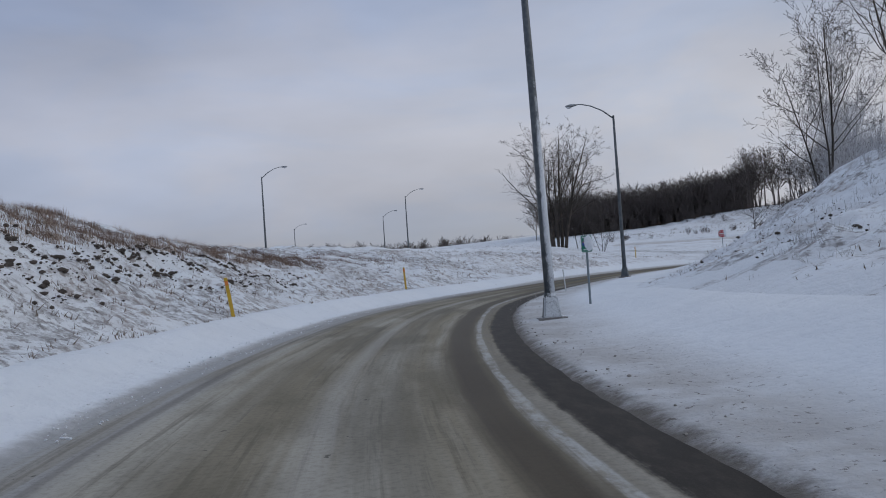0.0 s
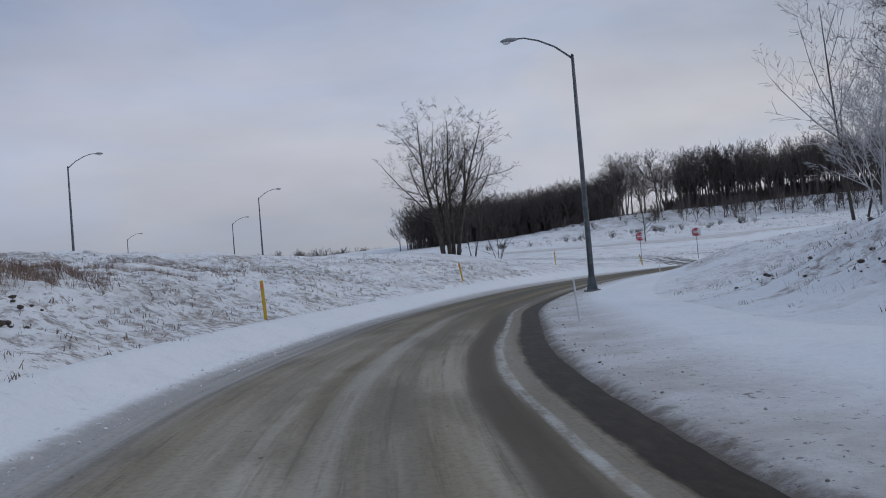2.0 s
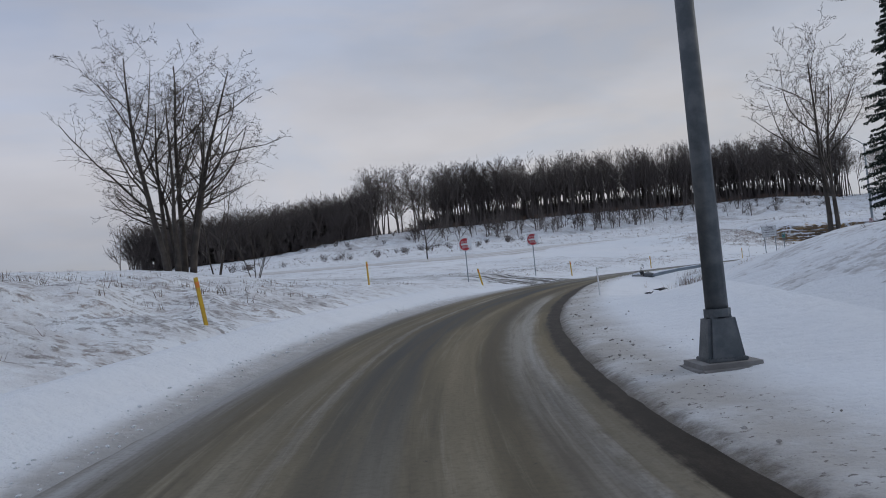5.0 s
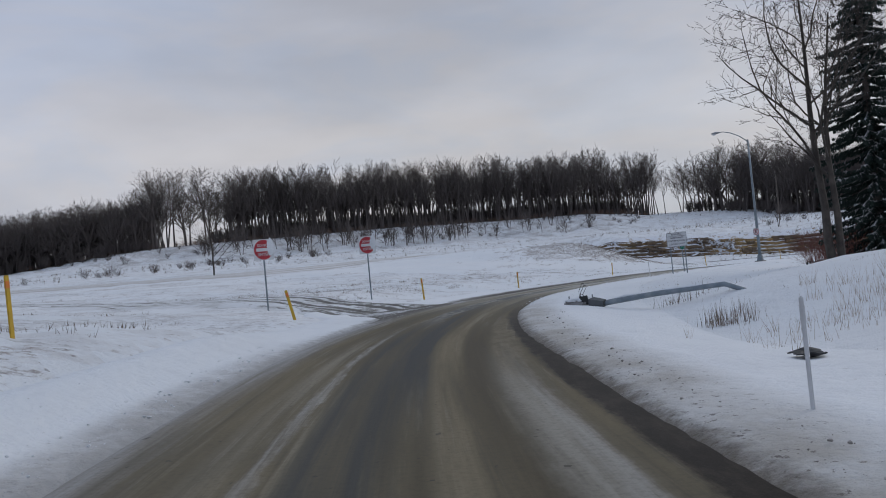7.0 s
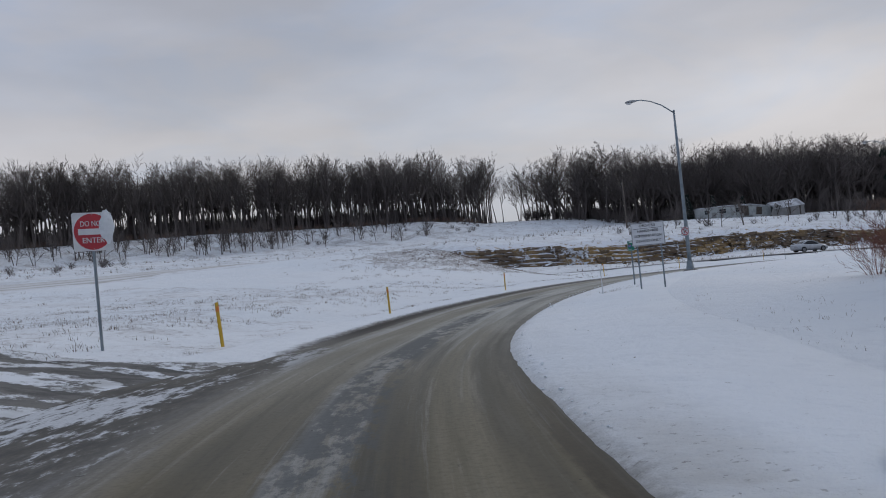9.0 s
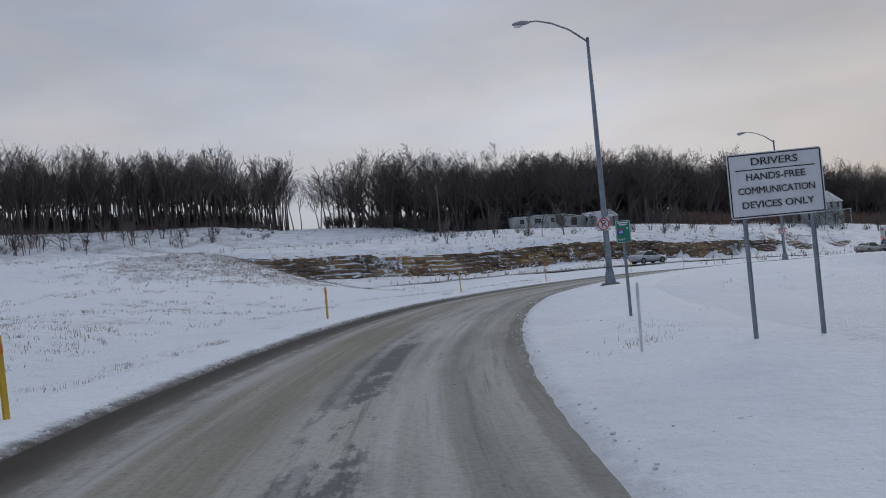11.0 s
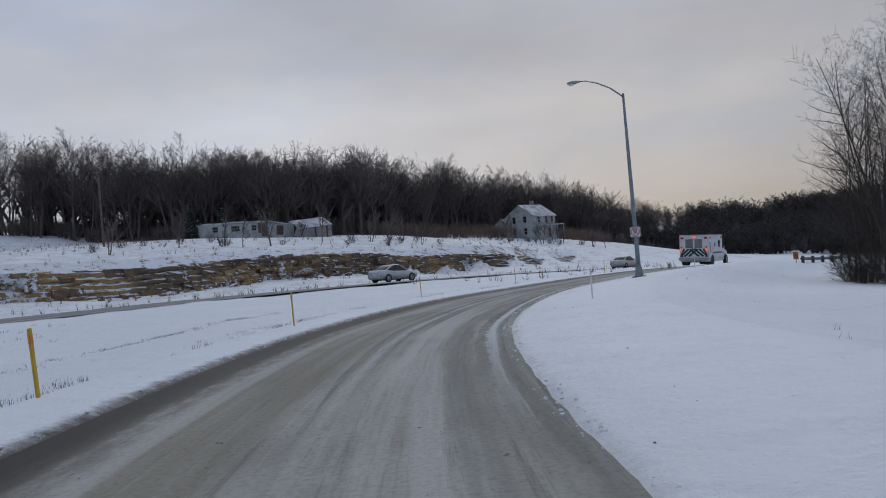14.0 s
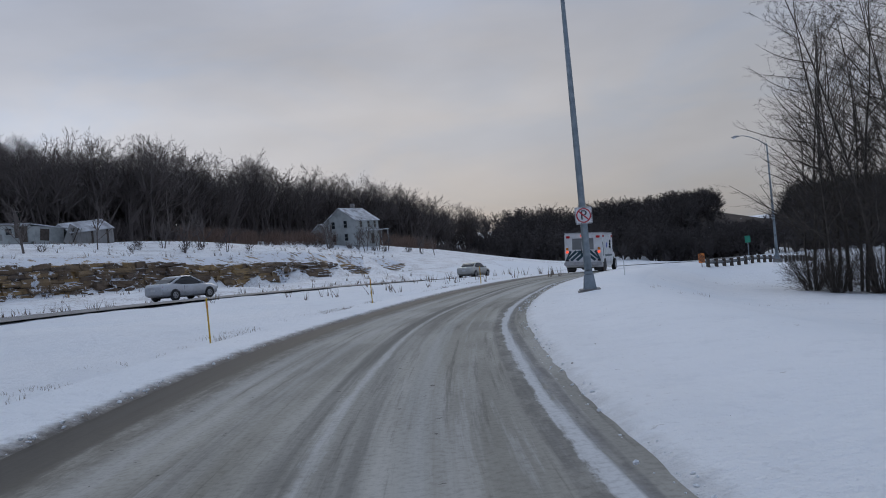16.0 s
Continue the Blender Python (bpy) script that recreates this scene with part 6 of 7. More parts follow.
tufts("dead_grass", "thin dead weeds on the snowy hill", scatter(800, 3, 10, 88, -20, -6.0, 0.58), WEED, 0.09, 5, 3, 0.014, 2.0)
tufts("dead_grass", "sparse stubble along the snow verge", scatter(700, 4, 124, 240, 5.2, 5.8, 0.62, 0.3), WEED, 0.035, 5, 4, 0.006, 1.8)
tufts("dead_grass", "thin weeds across the snow fields", scatter(350, 5, 85, 150, 8, 34, 0.66, 0.15), WEED, 0.12, 6, 5, 0.015, 1.6)
tufts("dead_grass", "weeds and stubble over the bank beside the ramp", scatter(1300, 43, 122, 160, 7.2, 19, 0.5, 0.3), WEED, 0.1, 6, 43, 0.011, 1.8)
tufts("dead_grass", "scattered dead stalks beside the fallen post", scatter(260, 45, 96, 132, -14, -4.2, 0.6, 0.35), WEED, 0.06, 5, 45, 0.006, 1.6)
rng1 = np.random.default_rng(12)
run = rng1.uniform(0, 1, 330)
ditch = np.column_stack([65 + 36 * run, np.interp(run, (0, 0.25, 0.55, 0.9, 1), (96.0, 97.7, 98.0, 97.7, 96.4))]) + rng1.normal(0, 0.14, (330, 2))
tufts("dead_grass", "ragged line of dark stubble along a low step in the snow", ditch, WEED, 0.06, 6, 48, 0.012, 2.2)
tufts("dead_grass", "sparse weeds on the inner snow field", scatter(160, 6, 85, 230, -20, -5, 0.85, 0.12), WEED, 0.09, 6, 6, 0.007, 1.2)
rng0 = np.random.default_rng(9)
tufts("dead_grass", "frosted brushwood along the crest of the hill", scatter(520, 41, 48, 74, -24, -13, 0.5, 0.25), FROST, 0.8, 9, 41, 0.010, 0.6)
tufts("dead_grass", "frosted weeds across the hillside", scatter(500, 42, 34, 74, -15, -7, 0.6, 0.4), FROST, 0.22, 7, 42, 0.008, 1.2)
tufts("dead_grass", "tan dead grass patch beside the fallen post", np.column_stack([rng0.normal(31, 1.9, 420), rng0.normal(60.0, 1.5, 420)]), STRAW, 0.36, 8, 7, 0.005, 0.7)
tufts("dead_grass", "dark dead weeds beside the route sign", np.vstack([rng0.normal((54.3, 82.2), (0.35, 0.22), (26, 2)), rng0.normal((56.2, 82.6), (0.9, 0.25), (26, 2))]), WEED, 0.1, 7, 44, 0.007, 1.1)
tufts("dead_grass", "tan reed clump in the snow", np.vstack([rng0.normal((30.0, 64.4), (0.3, 0.22), (34, 2)), rng0.normal((33.2, 67.6), (0.3, 0.2), (12, 2))]), WEED, 0.42, 6, 8, 0.007, 0.5)
tufts("dead_grass", "brown weeds over the knoll", np.column_stack([rng0.normal(88, 5.5, 2300), rng0.normal(111.5, 3.2, 2300)]), WEED, 0.15, 6, 10, 0.012, 1.6)
tufts("dead_grass", "brown weeds on the far slope", np.column_stack([rng0.uniform(40, 215, 1100), rng0.uniform(0, 1, 1100) ** 0.6 * 62 + 148]), WEED, 0.4, 5, 11, 0.03, 1.4)
tufts("dead_grass", "brown weeds above the rock cut", np.column_stack([ROCK_A[0] + rng0.uniform(0, 145, 900) * ROCK_WAY[0] + 8, ROCK_A[1] + rng0.uniform(0, 145, 900) * ROCK_WAY[1] + 12]), WEED, 0.6, 5, 12, 0.03, 0.7)


def lumps(name, label, spots, seed, material, lo, hi):
    """Crumbs of ploughed slush: many small rough lumps, as one mass."""
    rng = np.random.default_rng(seed)
    b = bmesh.new()
    bmesh.ops.create_icosphere(b, subdivisions=1, radius=1)
    b.verts.ensure_lookup_table()
    co = np.array([v.co for v in b.verts])
    tri = np.array([[v.index for v in f.verts] for f in b.faces])
    b.free()
    V, F = [], []
    zs = land(spots[:, 0], spots[:, 1]) + rumple(spots[:, 0], spots[:, 1])
    for k, (x, y) in enumerate(spots):
        r = lo + (hi - lo) * rng.random() ** 3
        shape = co * rng.uniform(0.6, 1.2, (len(co), 1)) * np.array([r * rng.uniform(0.8, 1.5), r, r * 0.7])
        V.append(shape + np.array([x, y, zs[k] + 0.03 + r * 0.2]))
        F.append(tri + k * len(co))
    return tagged(mesh_object(name, np.vstack(V), np.vstack(F), material), label, "slush", kind="stuff")


def trails(count, seed, s0, s1, d0, d1):
    """Places in slanting rows down a bank, as clods roll and drag."""
    rng = np.random.default_rng(seed)
    spots = []
    for _ in range(count):
        s, d, n = rng.uniform(s0, s1), rng.uniform(d0, d1), rng.integers(9, 26)
        for f in np.sort(rng.random(n)) * rng.uniform(0.5, 1.3):
            x, y, _, _ = along(s + 0.9 * f + rng.normal(0, 0.1), d - 0.75 * f + rng.normal(0, 0.06))
            spots.append((x, y))
    return np.array(spots)


lumps("earth_clods", "dark clods of bare earth on the snowy bank", np.vstack([trails(46, 35, 39, 58, 6.3, 8.2), scatter(260, 37, 38, 60, 5.6, 8.6, 0.6, 0.5)]), 8, EARTH, 0.018, 0.085)
lumps("earth_clods", "dark clods of bare earth on the snowy hill", scatter(200, 36, 34, 70, -12.0, -7.0, 0.68, 0.4), 9, EARTH, 0.02, 0.08)
lumps("slush_lumps", "dirty slush crumbs along the inner road edge", scatter(300, 21, 34, 100, -3.3, -2.1, 0.5, 0.4), 1, SLUSH, 0.004, 0.019)
lumps("slush_lumps", "snow crumbs on the inner verge", scatter(130, 22, 112, 215, -3.0, -1.2, 0.55, 0.3), 2, SLUSH, 0.004, 0.018)
lumps("slush_lumps", "snow crumbs on the outer verge", scatter(260, 23, 34, 200, 3.3, 4.2, 0.55, 0.3), 3, SNOW, 0.005, 0.02)
lumps("snow_lumps", "loose snow crumbs along the outer road edge", scatter(1200, 31, 36, 104, 2.6, 3.1, 0.3, 0.5), 4, SNOW, 0.005, 0.024)
lumps("snow_lumps", "loose snow crumbs along the outer road edge", scatter(700, 32, 126, 215, 3.4, 3.65, 0.3, 0.5), 5, SNOW, 0.008, 0.035)
lumps("snow_lumps", "loose snow crumbs along the inner road edge", scatter(380, 33, 36, 110, -2.6, -2.1, 0.3, 0.5), 6, SLUSH, 0.005, 0.026)
lumps("snow_lumps", "loose snow crumbs along the inner road edge", scatter(900, 34, 114, 215, -1.6, -1.3, 0.3, 0.5), 7, SNOW, 0.006, 0.028)

# ---- rock cut, house, sheds, guard rail ----
def building(name, label, x, y, turn, z=None):
    return thing(name, label, "building", x, y, z, turn)


def gable_roof(l, w, eave, ridge, over=0.3, t=0.12):
    """Two sloping slabs with thickness, ridge along x."""
    b = bmesh.new()
    hw, hl = w / 2 + over, l / 2 + over
    drop = (ridge - eave) / (w / 2) * over
    prof = [(-hw, eave - drop), (0, ridge), (hw, eave - drop), (hw, eave - drop + t), (0, ridge + t), (-hw, eave - drop + t)]
    ends = [[b.verts.new((sx * hl, py, pz)) for py, pz in prof] for sx in (-1, 1)]
    for k in range(6):
        j = (k + 1) % 6
        b.faces.new((ends[0][k], ends[0][j], ends[1][j], ends[1][k]))
    for e in ends:
        b.faces.new((e[0], e[1], e[4], e[5]))
        b.faces.new((e[1], e[2], e[3], e[4]))
    bmesh.ops.recalc_face_normals(b, faces=b.faces)
    return b


def gable_walls(l, w, eave, ridge):
    b = bmesh.new()
    prof = [(-w / 2, -0.6), (w / 2, -0.6), (w / 2, eave), (0, ridge), (-w / 2, eave)]
    ends = [[b.verts.new((sx * l / 2, py, pz)) for py, pz in prof] for sx in (-1, 1)]
    for k in range(5):
        j = (k + 1) % 5
        b.faces.new((ends[0][k], ends[0][j], ends[1][j], ends[1][k]))
    for e in ends:
        b.faces.new(e)
    bmesh.ops.recalc_face_normals(b, faces=b.faces)
    return b


def window_in(parent, x, y, z, w, h, turn, sill=True):
    """A framed window set on a wall whose outside faces -y when turn is 0."""
    win = part("window", box(w, 0.08, h, 0, 0, 0), SIDING, parent, "pale window frame")
    win.matrix_local = pose(x, y, z, 0, 0, turn)
    part("pane", box(w - 0.16, 0.03, h - 0.16, 0, -0.04, 0.08), GLASS_DARK, win, "dark glass")
    part("glazing_bar", box(w - 0.16, 0.03, 0.05, 0, -0.055, h / 2 - 0.025), SIDING, win)
    if sill:
        part("sill", box(w + 0.12, 0.16, 0.06, 0, -0.04, -0.06), SIDING, win)
    return win


def farmhouse(x, y, turn, z):
    h = building("farmhouse", "weathered two-storey farmhouse with a snowy gable roof among bare trees", x, y, turn, z)
    part("wall", gable_walls(8.5, 7.5, 5.0, 7.6), SIDING, h, "pale grey siding")
    part("roof", gable_roof(8.5, 7.5, 5.0, 7.6), SHINGLE, h, "snow-covered shingles")
    for wy in (-1.3, 1.6):
        for wz in (1.0, 3.6):
            window_in(h, -4.27, wy, wz, 0.9, 1.5, -90)
    for wx in (-2.5, 0.4, 2.8):
        window_in(h, wx, -3.77, 3.4, 0.9, 1.4, 0)
    w = part("wing", gable_walls(4.2, 4.5, 3.2, 4.9), SIDING, h, "lower side wing")
    w.matrix_local = pose(-1.5, 5.6, 0)
    r = part("wing_roof", gable_roof(4.2, 4.5, 3.2, 4.9), SHINGLE, h)
    r.matrix_local = pose(-1.5, 5.6, 0)
    window_in(h, -3.62, 5.6, 1.1, 0.9, 1.3, -90)
    porch = part("porch_roof", box(8.5, 2.4, 0.14, 0, -4.95, 2.75), SHINGLE, h)
    for k in (-4, -1.3, 1.3, 4):
        part("porch_post", box(0.14, 0.14, 3.2, k, -6.0, -0.45), SIDING, h)
    part("door", box(1.0, 0.08, 2.05, 1.6, -3.78, 0.1), DARKWOOD, h, "dark door")
    part("chimney", box(0.7, 0.7, 1.6, 1.2, 0.2, 7.0), CONCRETE, h)
    return h


farmhouse(262, 74.5, -38, 4.2)


def trailer_home(x, y, turn, z):
    t = building("trailer_home", "long derelict white trailer home above the rock cut", x, y, turn, z)
    part("wall", box(10.4, 3.6, 2.45, -2.2, 0, 0.1, 0.04), SIDING, t, "dirty white metal siding")
    roof = box(10.7, 3.9, 0.2, 0, 0, 0, 0.05)
    bmesh.ops.subdivide_edges(roof, edges=list(roof.edges), cuts=4, use_grid_fill=True)
    for v in roof.verts:
        v.co.z += 0.12 * noise.noise(v.co * 0.7) - 0.05 * abs(v.co.x) / 5
    part("roof", moved(roof, -2.2, 0, 2.5), SHINGLE, t, "snow on a sagging flat roof")
    part("skirting", box(10.2, 3.4, 0.95, -2.2, 0, -0.8), SIDING_GREY, t)
    for wx, ww in ((-6.2, 1.0), (-2.9, 1.5), (0.2, 0.9)):
        window_in(t, wx, -1.82, 1.15, ww, 0.95, 0)
    # dark panel in place of an open doorway, its inner shade put into colour
    part("door", box(0.95, 0.1, 2.0, 2.0, -1.82, 0.25), DARKWOOD, t, "dark panel standing for an unlit doorway")
    part("door_leaf", moved(box(0.85, 0.05, 1.95, 0, 0, 0), 2.95, -1.86, 0.28, 3), SIDING, t, "pale door swung open")
    sunk = part("broken_section", box(4.0, 3.4, 2.3, 0, 0, 0, 0.03), SIDING, t, "torn end section slumped to one side")
    sunk.matrix_local = pose(5.2, 0.1, -0.15, 3, 5, 2)
    # dark panel on the wall paints the unlit inside of a gap
    part("hole", box(1.2, 0.06, 1.5, -0.6, -1.7, 0.5), DARKWOOD, sunk, "dark panel standing for an unlit gap in the wall")
    sag = part("fallen_roof", box(4.6, 3.8, 0.14, 0, 0, 0, 0.02), SHINGLE, t, "snowy roof panel fallen askew")
    sag.matrix_local = pose(5.4, -0.2, 2.15, 4, 9, 3)
    part("eave_trim", box(10.5, 0.05, 0.12, -2.2, -1.83, 2.4), SIDING_GREY, t)
    for k in range(9):
        part("siding_seam", box(0.03, 0.02, 2.25, -7 + k * 1.2, -1.81, 0.2), SIDING_GREY, t)
    for k, (wx, w, h, c) in enumerate(((-4.7, 0.9, 1.2, SIDING_GREY), (-0.9, 0.6, 0.8, SIDING_GREY), (1.2, 0.5, 1.6, DARKWOOD))):
        part("stained_panel", box(w, 0.02, h, wx, -1.815, 0.3 + 0.25 * k), c, t)
    for k in range(6):
        b = part("loose_board", box(0.2, 0.05, 2.4, 0, 0, 0), SIDING_GREY if k % 2 else DARKWOOD, t)
        b.matrix_local = pose(6.8 + 0.25 * k, -2.2 - 0.1 * k, -0.5, 14 + 3 * k, 26 - 6 * k, 10 * k)
    return t


def lean_shed(x, y, turn, z):
    t = building("collapsed_shed", "grey board shed with a sagging tilted roof", x, y, turn, z)
    part("wall", gable_walls(5.5, 4.5, 1.8, 3.0), SIDING_GREY, t, "grey weathered boards")
    r = part("roof", gable_roof(5.6, 4.6, 1.8, 3.0, 0.4), SHINGLE, t, "tilted snowy roof")
    r.matrix_local = pose(-0.4, 0, 0.05, 0, -4, 0)
    for k in range(8):
        part("board", box(0.28, 0.03, 2.4, -2.6 + 0.74 * k, -2.28, -0.5), DARKWOOD if k % 3 == 0 else SIDING_GREY, t)
    ln = part("fallen_panel", box(3.4, 0.1, 2.6, 0, 0, 0), SIDING_GREY, t, "panel leaning on the wall")
    ln.matrix_local = pose(-3.2, -2.4, -0.4, 0, 28, 8)
    return t


trailer_home(203.2, 123.6, -50, 7.75)
lean_shed(210.2, 115.0, -48, 7.3)


def utility_pole(x, y, h):
    t = thing("utility_pole", "weathered wooden utility pole in the gap of the woods", "pole", x, y, None, 30, "utility poles")
    part("pole", tube([(0, 0, -1), (0, 0, h)], [0.17, 0.11], 8), BARK_PALE, t, smooth=True)
    part("crossarm", box(2.2, 0.1, 0.12, 0, 0.15, h - 0.7), BARK_PALE, t)
    for k in (-0.95, -0.4, 0.4, 0.95):
        part("insulator", tube([(k, 0.15, h - 0.58), (k, 0.15, h - 0.42)], [0.05, 0.03], 6), CONCRETE, t)
    return t


utility_pole(213.5, 188.5, 11.5)
utility_pole(216.5, 194, 11.0)
utility_pole(176, 135, 9.0)


def rock_cut():
    """The rock face: a stepped, bedded face with slabs standing out of it, each a block of its own, and fallen blocks at its foot."""
    t = thing("rock_cut", "layered tan and brown rock cut dusted with snow beside the highway", "rock face", ROCK_A[0], ROCK_A[1], 0)
    tagged(t, kind="structure")
    rng = random.Random(3)
    out_way = np.array((-ROCK_WAY[1], ROCK_WAY[0]))

    def spot(u, q):
        return ROCK_A + ROCK_WAY * u + out_way * q

    us = np.arange(2.0, 126.0, 0.4)
    foot = [ground_z(*spot(u, -1.5)) - 0.15 for u in us]

    def height(u):
        return (3.05 + 0.35 * noise.noise(Vector((u * 0.12, 1, 0))) + 0.16 * noise.noise(Vector((u * 0.9, 2, 0)))) * (1 - 0.62 * float(ease(u, 84, 120))) * float(ease(u, 0, 9))

    def lean(u):
        return 0.8 + 1.3 * (1 - float(ease(u, 34, 62))) + 1.0 * float(ease(u, 92, 112))

    def face(u, v):
        """How far back the face stands at a share v of its height: beds set back one above another."""
        bed = v * 5 + 0.9 * noise.noise(Vector((u * 0.07, 4, 0)))
        k = math.floor(bed)
        step = k + float(ease(bed - k, 0.72, 1.0))
        return -0.5 * lean(u) + lean(u) * 0.95 * step / 5 + 0.34 * noise.noise(Vector((u * 0.33, k * 3.7, 0))) + 0.2 * noise.noise(Vector((u * 1.3, k * 5.1, 7)))

    rows = []
    levels = [i / 24 for i in range(25)]
    for u, z0 in zip(us, foot):
        h = height(u)
        for v in levels:
            p = spot(u, face(u, v))
            rows.append((p[0] - ROCK_A[0], p[1] - ROCK_A[1], z0 + h * v))
        p = spot(u, 3.6)
        rows.append((p[0] - ROCK_A[0], p[1] - ROCK_A[1], max(ground_z(*p) - 0.02, z0 + 0.2)))
    mesh_object("rock_face", rows, grid_faces(len(us), len(levels) + 1), STONE, t)
    shapes = []
    for k in range(9):
        b = bmesh.new()
        bmesh.ops.create_cube(b, size=1)
        bmesh.ops.subdivide_edges(b, edges=[e for e in b.edges], cuts=1, use_grid_fill=True)
        for v in b.verts:
            v.co += Vector((rng.uniform(-1, 1) * 0.1, rng.uniform(-1, 1) * 0.2, rng.uniform(-1, 1) * 0.1))
        me = bpy.data.meshes.new("stone")
        b.to_mesh(me)
        b.free()
        me.materials.append(STONE)
        shapes.append(me)
    turn = math.degrees(math.atan2(ROCK_WAY[1], ROCK_WAY[0]))
    inv = t.matrix_world.inverted()

    def set_stone(u, q, z, size, spin, tilt):
        o = new("stone", rng.choice(shapes))
        o.parent = t
        o.matrix_parent_inverse = inv
        x, y = spot(u, q)
        o.matrix_world = pose(x, y, z, rng.uniform(-tilt, tilt), rng.uniform(-tilt, tilt), turn + spin) @ Matrix.Diagonal((*size, 1))

    made = 0
    for bed in range(5):
        u = 6 + rng.random() * 3
        while u < 112 and made < 225:
            length = rng.uniform(0.6, 2.2) * (1.0 + max(0, u - 60) / 110)
            mid, h = u + length / 2, height(u + length / 2)
            if rng.random() < (0.35 if u < 45 else 0.72) * (1.15 if bed > 2 else 0.9):
                v = (bed + 0.45) / 5
                high = h / 5 * rng.uniform(0.7, 1.35)
                set_stone(mid, face(mid, v) + rng.uniform(-0.1, 0.18), foot[int(np.argmin(np.abs(us - mid)))] + h * v, (length * 1.1, rng.uniform(0.6, 1.1), high), rng.uniform(-5, 5), 3)
                made += 1
            u += length
    for k in range(70):
        u = rng.uniform(8, 84)
        r = rng.uniform(0.25, 0.75)
        q = -0.9 - rng.random() ** 1.5 * 2.4
        set_stone(u, q, ground_z(*spot(u, q)) + r * 0.12, (r * rng.uniform(1, 1.7), r, r * rng.uniform(0.5, 0.8)), rng.uniform(0, 180), 14)
    return t


def guard_rail():
    t = thing("guard_rail", "dark weathered guard rail on many short posts", "guard rail", 139.6, 62.4, None)
    rail, run = spline([(139.8, 62.2, 0), (145, 57.2, 0), (150.5, 51.8, 0), (158, 44.5, 0), (167, 36.5, 0), (178, 28, 0)], 1.0)
    tops = []
    inv = t.matrix_world.inverted()
    for k in range(0, len(rail), 2):
        x, y = rail[k, :2]
        z = ground_z(x, y) - 0.4
        p = inv @ Vector((x, y, z))
        part("post", box(0.2, 0.2, 1.0, p.x, p.y, p.z, 0.02), DARKWOOD, t)
        tops.append((p.x, p.y + 0.12, p.z + 0.78))
    part("rail", tube(tops, 0.12, 4), DARKSTEEL, t, "dark metal beam")
    return t


guard_rail()
mk = thing("hazard_marker", "orange and black striped hazard marker at the rail end", "road sign", 139.1, 63.0, None, -105)
part("post", tube([(0, 0.03, -0.4), (0, 0.03, 0.9)], 0.03, 6), STEEL, mk)
mp = part("panel", panel(0.4, 0.62, 0.6), ORANGE, mk, "orange sheet")
for k in range(5):
    part("stripe", moved(box(0.44, 0.003, 0.05, 0, -0.0085, -0.025), 0, 0, 0.40 + 0.1 * k, 35), SIGN_BLACK, mp)
far_sign = thing("guide_sign", "small green guide sign far along the road", "road sign", 174, 38.9, None, -110)
part("post", tube([(0, 0.05, -0.6), (0, 0.05, 2.8)], 0.05, 6), STEEL, far_sign)
part("panel", panel(0.6, 0.75, 2.5), SIGN_GREEN, far_sign)
rock_cut()

# ---- vehicles ----
def loft(sections, cap=True):
    """A skin through cross-sections, each a list of points of the same length."""
    b = bmesh.new()
    rings = [[b.verts.new(p) for p in s] for s in sections]
    n = len(rings[0])
    for r, q in zip(rings, rings[1:]):
        for k in range(n):
            b.faces.new((r[k], r[(k + 1) % n], q[(k + 1) % n], q[k]))
    if cap:
        b.faces.new(rings[0][::-1])
        b.faces.new(rings[-1])
    bmesh.ops.recalc_face_normals(b, faces=b.faces)
    return b


def wheel(parent, x, y, r, w, rim=RIM):
    out = 1 if y > 0 else -1
    t = part("wheel", tube([(0, -w / 2, 0), (0, -w / 2 + 0.03, 0), (0, w / 2 - 0.03, 0), (0, w / 2, 0)], [r * 0.93, r, r, r * 0.93], 24), TYRE, parent, "black tyre", True)
    t.matrix_local = pose(x, y, r)
    part("rim", tube([(0, out * (w / 2 - 0.02), 0), (0, out * (w / 2 + 0.008), 0)], [r * 0.66, r * 0.6], 20), rim, t, "grey rim")
    # black tiles on the solid rim stand for the shade between spokes
    for k in range(5):
        a = k * math.tau / 5
        part("spoke_gap", moved(box(r * 0.2, 0.012, r * 0.2, 0, 0, -r * 0.1), r * 0.38 * math.cos(a), out * (w / 2 + 0.005), r * 0.38 * math.sin(a)), CAR_DARK, t)
    return t


